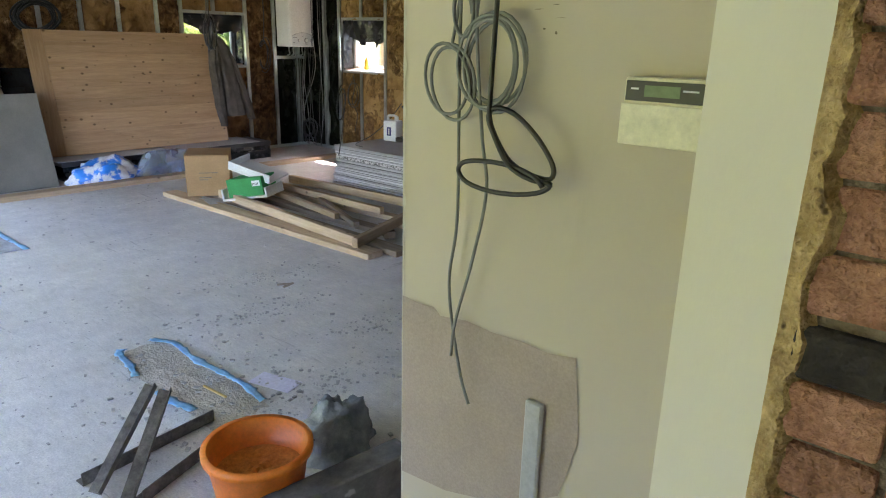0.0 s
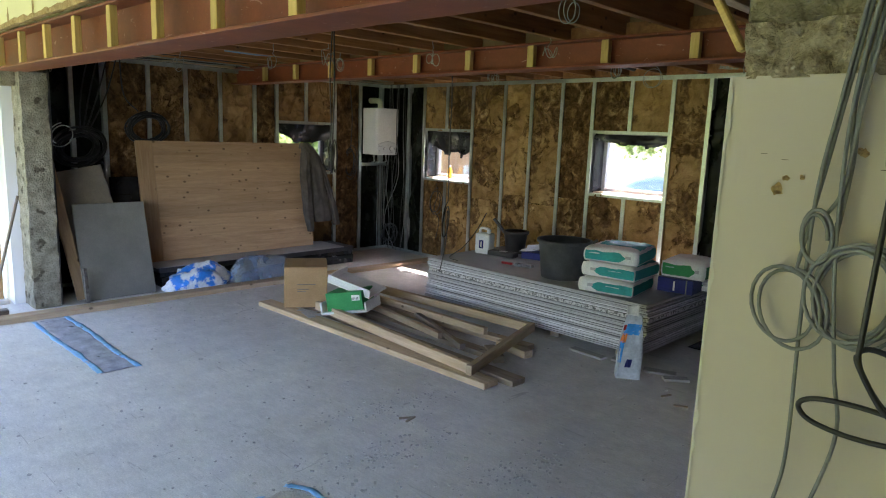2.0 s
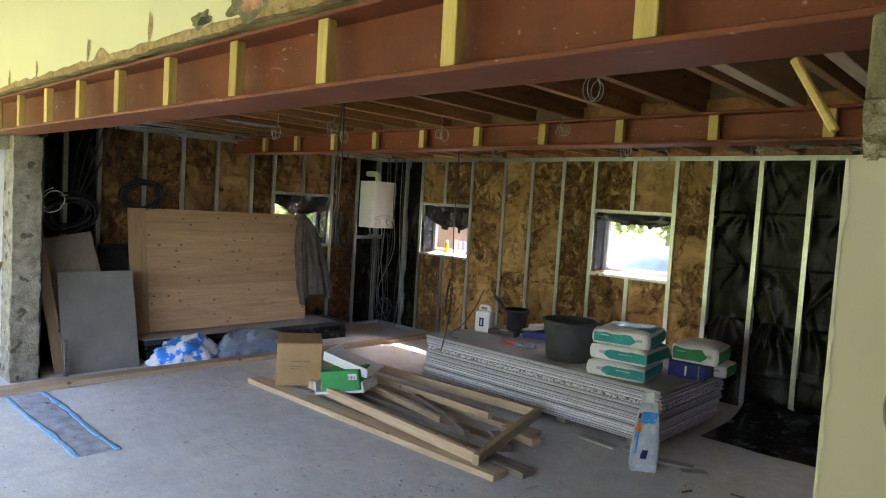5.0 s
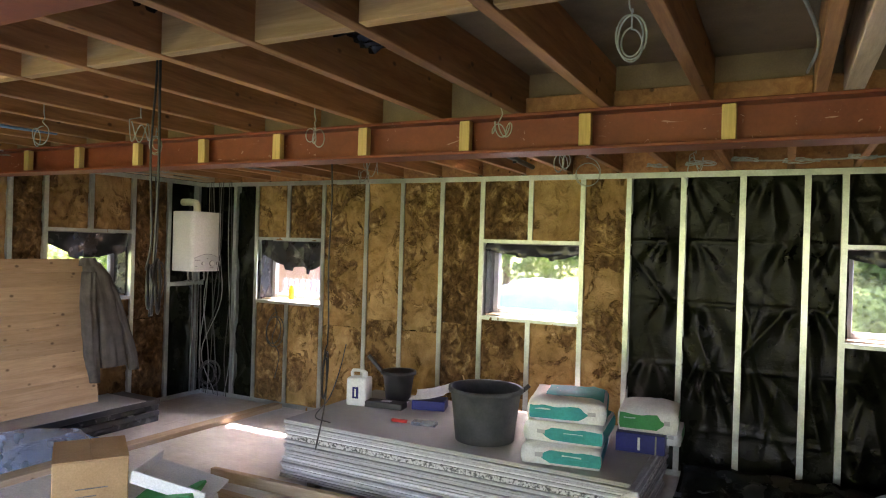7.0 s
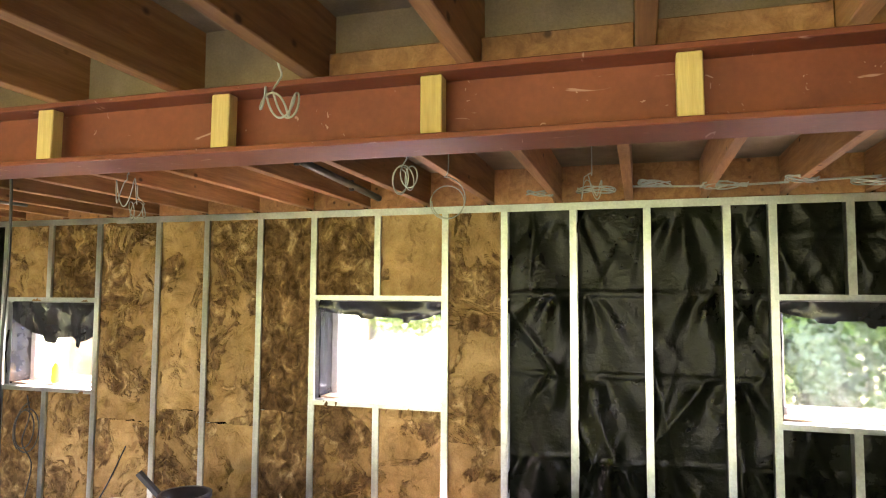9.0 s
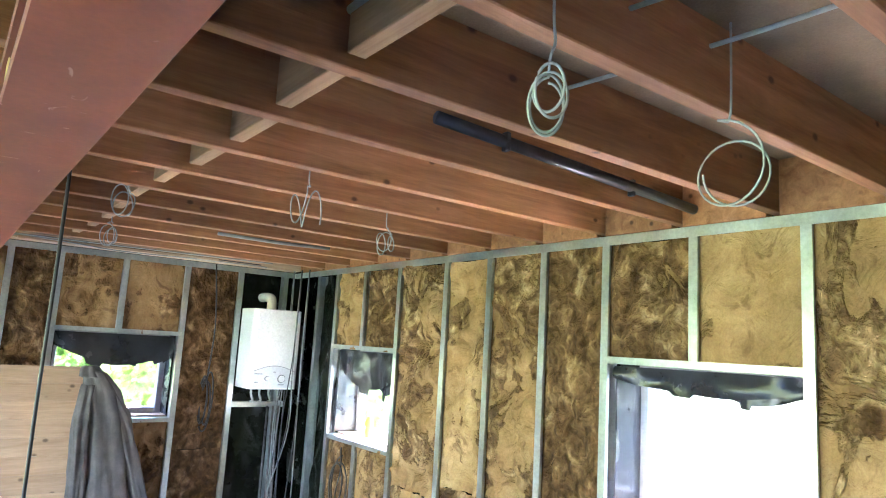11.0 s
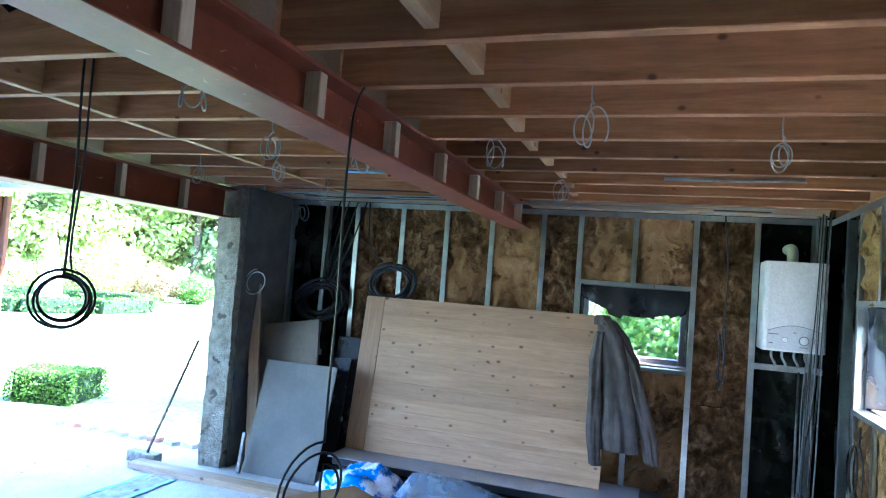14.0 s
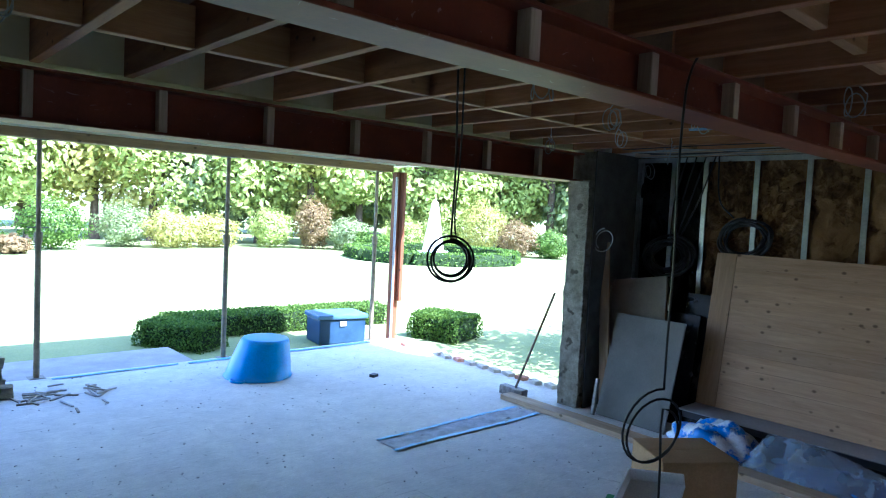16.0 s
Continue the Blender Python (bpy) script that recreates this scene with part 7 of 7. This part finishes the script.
def hedge(p, q, w, h, label, rs, n, z=-0.22, leaf=0.032):
    """A clipped low hedge between two points."""
    p, q = Vector(p), Vector(q)
    d = q - p
    t = thing("box_hedge", pose(p.x, p.y, z, 0, 0, math.degrees(math.atan2(d.y, d.x))), label, "hedge", "clipped hedges")
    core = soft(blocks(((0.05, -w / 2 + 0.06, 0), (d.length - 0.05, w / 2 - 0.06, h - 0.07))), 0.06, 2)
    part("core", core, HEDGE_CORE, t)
    bm = bmesh.new()
    for i in range(n):
        u, s, k = rs.random() * d.length, rs.uniform(-1, 1), rs.random()
        if rs.random() < 0.5:
            x, y, zz = u, s * w / 2, h - 0.05 * rs.random() + 0.03 * n3(u, s, 1, 4)
        else:
            x, y, zz = u, (w / 2 - 0.05 * rs.random()) * (1 if s > 0 else -1), k * h
            if rs.random() < 0.15:
                x, y = (0.0 if s > 0 else d.length), rs.uniform(-1, 1) * w / 2
        y *= 1 - 0.22 * (zz / h) ** 4 + 0.10 * n3(u, zz, s, 3)
        x += 0.05 * n3(u, zz, 2, 5) + (0.10 * (zz / h) ** 3 if x < 0.02 else -0.10 * (zz / h) ** 3 if x > d.length - 0.02 else 0)
        zz *= 1 - 0.12 * abs(s) ** 4
        a = Vector((rs.gauss(0, 1), rs.gauss(0, 1), rs.gauss(0, 1))).normalized()
        b = a.cross(Vector((rs.gauss(0, 1), rs.gauss(0, 1), rs.gauss(0, 1)))).normalized()
        bm.faces.new([bm.verts.new(Vector((x, y, zz)) + v) for v in (-a * leaf, b * leaf * 0.6, a * leaf, -b * leaf * 0.6)])
    part("leaves", bm, SHRUB, t)


CX, CY = -2.25, 5.2


def polar(yaw, dist):
    return CX - dist * math.sin(radians(yaw)), CY + dist * math.cos(radians(yaw))


rs = random.Random(21)
for k in range(17):
    yaw = 178 - 4.1 * k
    x, y = polar(yaw, 33 + 4 * rs.random() + (3 if k > 8 else 0))
    tall = 7.5 if k in (8, 9) else 9.5 + 3.5 * rs.random()
    tree(x, y, tall, 2.9 + rs.random(), (TREE_LEAF, PALE_LEAF, TREE_LEAF, YELLOW_LEAF)[k % 4], ("broad green garden tree", "dense soft green garden tree", "leafy bright green garden tree", "pale yellow-green garden tree")[k % 4] + " at the far side of the lawn", rs, 0.15, 13000)
for k in range(13):
    x, y = polar(176 - 5.6 * k, 44 + 3 * rs.random())
    tree(x, y, 8 if k in (5, 6) else 13 + 3 * rs.random(), 4.2, TREE_LEAF, "tall green tree behind the garden", rs, 0.26, 9000)
for k, (yaw, dist, r, h, mat, name) in enumerate(((168.5, 27, 1.15, 1.9, SHRUB, "clipped round green"), (163.8, 29, 1.0, 1.8, PALE_LEAF, "silvery feathery"), (160.2, 29, 1.2, 1.5, YELLOW_LEAF, "golden flowering"), (157, 30, 1.1, 1.4, YELLOW_LEAF, "pale golden"), (152.5, 31, 1.0, 1.8, TREE_LEAF, "dark green"),
                                                (149, 31, 0.9, 2.3, RED_LEAF, "copper-leaved"), (146, 31, 1.1, 1.5, PALE_LEAF, "pale green"), (144, 30, 0.8, 1.0, SHRUB, "low green"), (134.5, 33, 1.3, 2.6, YELLOW_LEAF, "bright golden"), (131.5, 32, 1.1, 1.7, RED_LEAF, "dark red-leaved"), (128.6, 32, 1.0, 1.3, SHRUB, "bright green"), (173.5, 26, 0.9, 1.4, SHRUB, "rounded green"), (171.0, 25, 0.5, 0.6, RED_LEAF, "low red flowering"), (137.5, 34, 1.6, 2.2, TREE_LEAF, "dark green"), (141.3, 33, 1.2, 1.6, TREE_LEAF, "dark green"))):
    x, y = polar(yaw, dist)
    shrub(x, y, r, h, mat, name + " shrub at the edge of the lawn", rs, 0.055, 4200)
# white obelisk in a ring of low hedge
x, y = polar(138.7, 27.5)
t = thing("obelisk", pose(x, y, -0.22, 0, 0, 25), "white painted garden obelisk on a small plinth", "obelisk")
bm = bmesh.new()
lo, hi = [bm.verts.new((sx * 0.34, sy * 0.34, 0.35)) for sx, sy in ((-1, -1), (1, -1), (1, 1), (-1, 1))], [bm.verts.new((sx * 0.10, sy * 0.10, 2.35)) for sx, sy in ((-1, -1), (1, -1), (1, 1), (-1, 1))]
top = bm.verts.new((0, 0, 2.5))
for i in range(4):
    bm.faces.new((lo[i], lo[(i + 1) % 4], hi[(i + 1) % 4], hi[i]))
    bm.faces.new((hi[i], hi[(i + 1) % 4], top))
part("spire", bm, WHITE_STONE, t)
part("plinth", soft(blocks(((-0.5, -0.5, 0), (0.5, 0.5, 0.35))), 0.03), WHITE_STONE, t)
ring = [(x + 3.4 * math.cos(a), y + 3.4 * math.sin(a), 0) for a in [2 * math.pi * i / 10 for i in range(11)]]
for a, b in zip(ring, ring[1:]):
    hedge(a, b, 0.7, 0.5, "low clipped hedge in a ring round the obelisk", rs, 350, leaf=0.06)
hedge((-5.35, -4.2, 0), (-5.9, -3.25, 0), 0.6, 0.35, "low clipped box hedge beside the terrace", rs, 7000, leaf=0.02)
hedge((-5.6, -4.35, 0), (-9.3, -4.2, 0), 0.7, 0.35, "low clipped box hedge beside the terrace", rs, 12000, leaf=0.02)
hedge((-9.2, -2.9, 0), (-9.42, -2.0, 0), 0.8, 0.42, "low clipped box hedge by the house corner", rs, 6000, leaf=0.022)
# stands out of view behind the pillar, added only for its dappled shadow
tree(-10.9, 0.7, 4.8, 1.8, TREE_LEAF, "unseen tree added to dapple the lawn with shade", rs, 0.06, 6000)
solid("pavement", soft(blocks(((-5.2, -3.0, -0.21), (-2.0, -2.06, -0.05))), 0.01), PAVING, "grey stone terrace step outside the front", "paving", kind="structure")
BOX_BLUE = surface("dark grey-blue plastic", (0.016, 0.042, 0.085), (0.028, 0.065, 0.13), 5, 60, 0.45, bump_amt=0.02)
t = thing("storage_box", pose(-7.66, -3.05, -0.215, 0, 0, -10), "grey-blue lidded plastic storage box on the terrace", "storage box")
part("body", soft(blocks(((-0.36, -0.26, 0), (0.36, 0.26, 0.36))), 0.02, 2), BOX_BLUE, t)
part("lid", soft(blocks(((-0.39, -0.29, 0.362), (0.39, 0.29, 0.43))), 0.02, 2), surface("pale grey-blue plastic", (0.05, 0.11, 0.20), (0.085, 0.17, 0.28), 5, 60, 0.4, bump_amt=0.02), t, "pale grey-blue lid")
part("latch", soft(blocks(((-0.05, 0.262, 0.26), (0.05, 0.275, 0.33))), 0.003), GREY_PLASTIC, t)

# what shows through the north and west windows
for k, (x, y, h, r) in enumerate(((-1.9, 15.5, 5, 2.2), (0.4, 15, 5, 2.2), (-4.3, 17, 5, 2.2), (-6.2, 18, 6, 2.4), (2.6, 16, 6, 2.4), (-9.5, 19, 6, 2.5), (-16, 4.2, 6, 2.2), (-17, 7.5, 6, 2.3), (-18, 1.4, 7, 2.5), (-13, 17, 6, 2.4), (-15.5, 11.5, 6, 2.4))):
    tree(x, y, h, r, (TREE_LEAF, SHRUB)[k % 2], "leafy green tree seen through a window opening", rs, 0.085, 14000)
for k in range(7):
    shrub(-5.2 + 1.35 * k, 13.6 + 0.5 * math.sin(k * 2.1), 0.95, 1.9 + 0.5 * math.sin(k * 3.3), (TREE_LEAF, PALE_LEAF, SHRUB)[k % 3], ("green", "pale green", "dark green")[k % 3] + " shrub beyond the paved drive", rs, 0.06, 5000, group="shrubs beyond the drive")
for k in range(5):
    shrub(-12.6 - 0.5 * (k % 2), 3.4 + 1.5 * k, 1.05, 2.7 + 0.4 * math.sin(k * 2.3), (TREE_LEAF, SHRUB)[k % 2], ("bright green", "dark green")[k % 2] + " shrub outside the end window", rs, 0.06, 6000, group="shrubs outside the end wall")
t = thing("garden_shed", pose(-11.2, 13.5, -0.22), "low terracotta outbuilding seen through the small window", "outbuilding")
part("wall", blocks(((-3, 0, 0), (0.4, 2, 2.6))), TERRACOTTA, t)
part("roof", soft(blocks(((-3.2, -0.2, 2.602), (0.6, 2.2, 2.75))), 0.02), PAVING, t)
t = thing("picket_fence", pose(-10.6, 12.4, -0.22), "white picket fence before the outbuilding", "fence")
picket = mesh_of("picket", soft(blocks(((-0.04, 0, 0), (0.04, 0.02, 1.15))), 0.004), WHITE_STONE)
for k in range(18):
    part("picket", picket, None, t, m=pose(-1.6 + 0.16 * k, 0, 0))
part("rail", blocks(((-1.7, 0.022, 0.8), (1.3, 0.05, 0.87))), WHITE_STONE, t)
solid("driveway", blocks(((-14, 6.9, -0.21), (4, 12.2, -0.19))), DRIVE, "dark worn drive behind the house", "paving", kind="structure")
t = thing("tarpaulin", pose(-5.2, 9.8, -0.19), "blue tarpaulin over a heap outside the window", "tarpaulin")
bm = bmesh.new()
patch(bm, lambda u, v: Vector(((u - 0.5) * 3.0, (v - 0.5) * 1.6, 0.02 + 1.5 * (1 - abs(2 * u - 1) ** 3) * (1 - abs(2 * v - 1) ** 3) + 0.05 * n3(u * 4, v * 4, 1, 1.4))), 24, 16)
part("sheet", bm, BLUE_TARP, t, smooth=True)
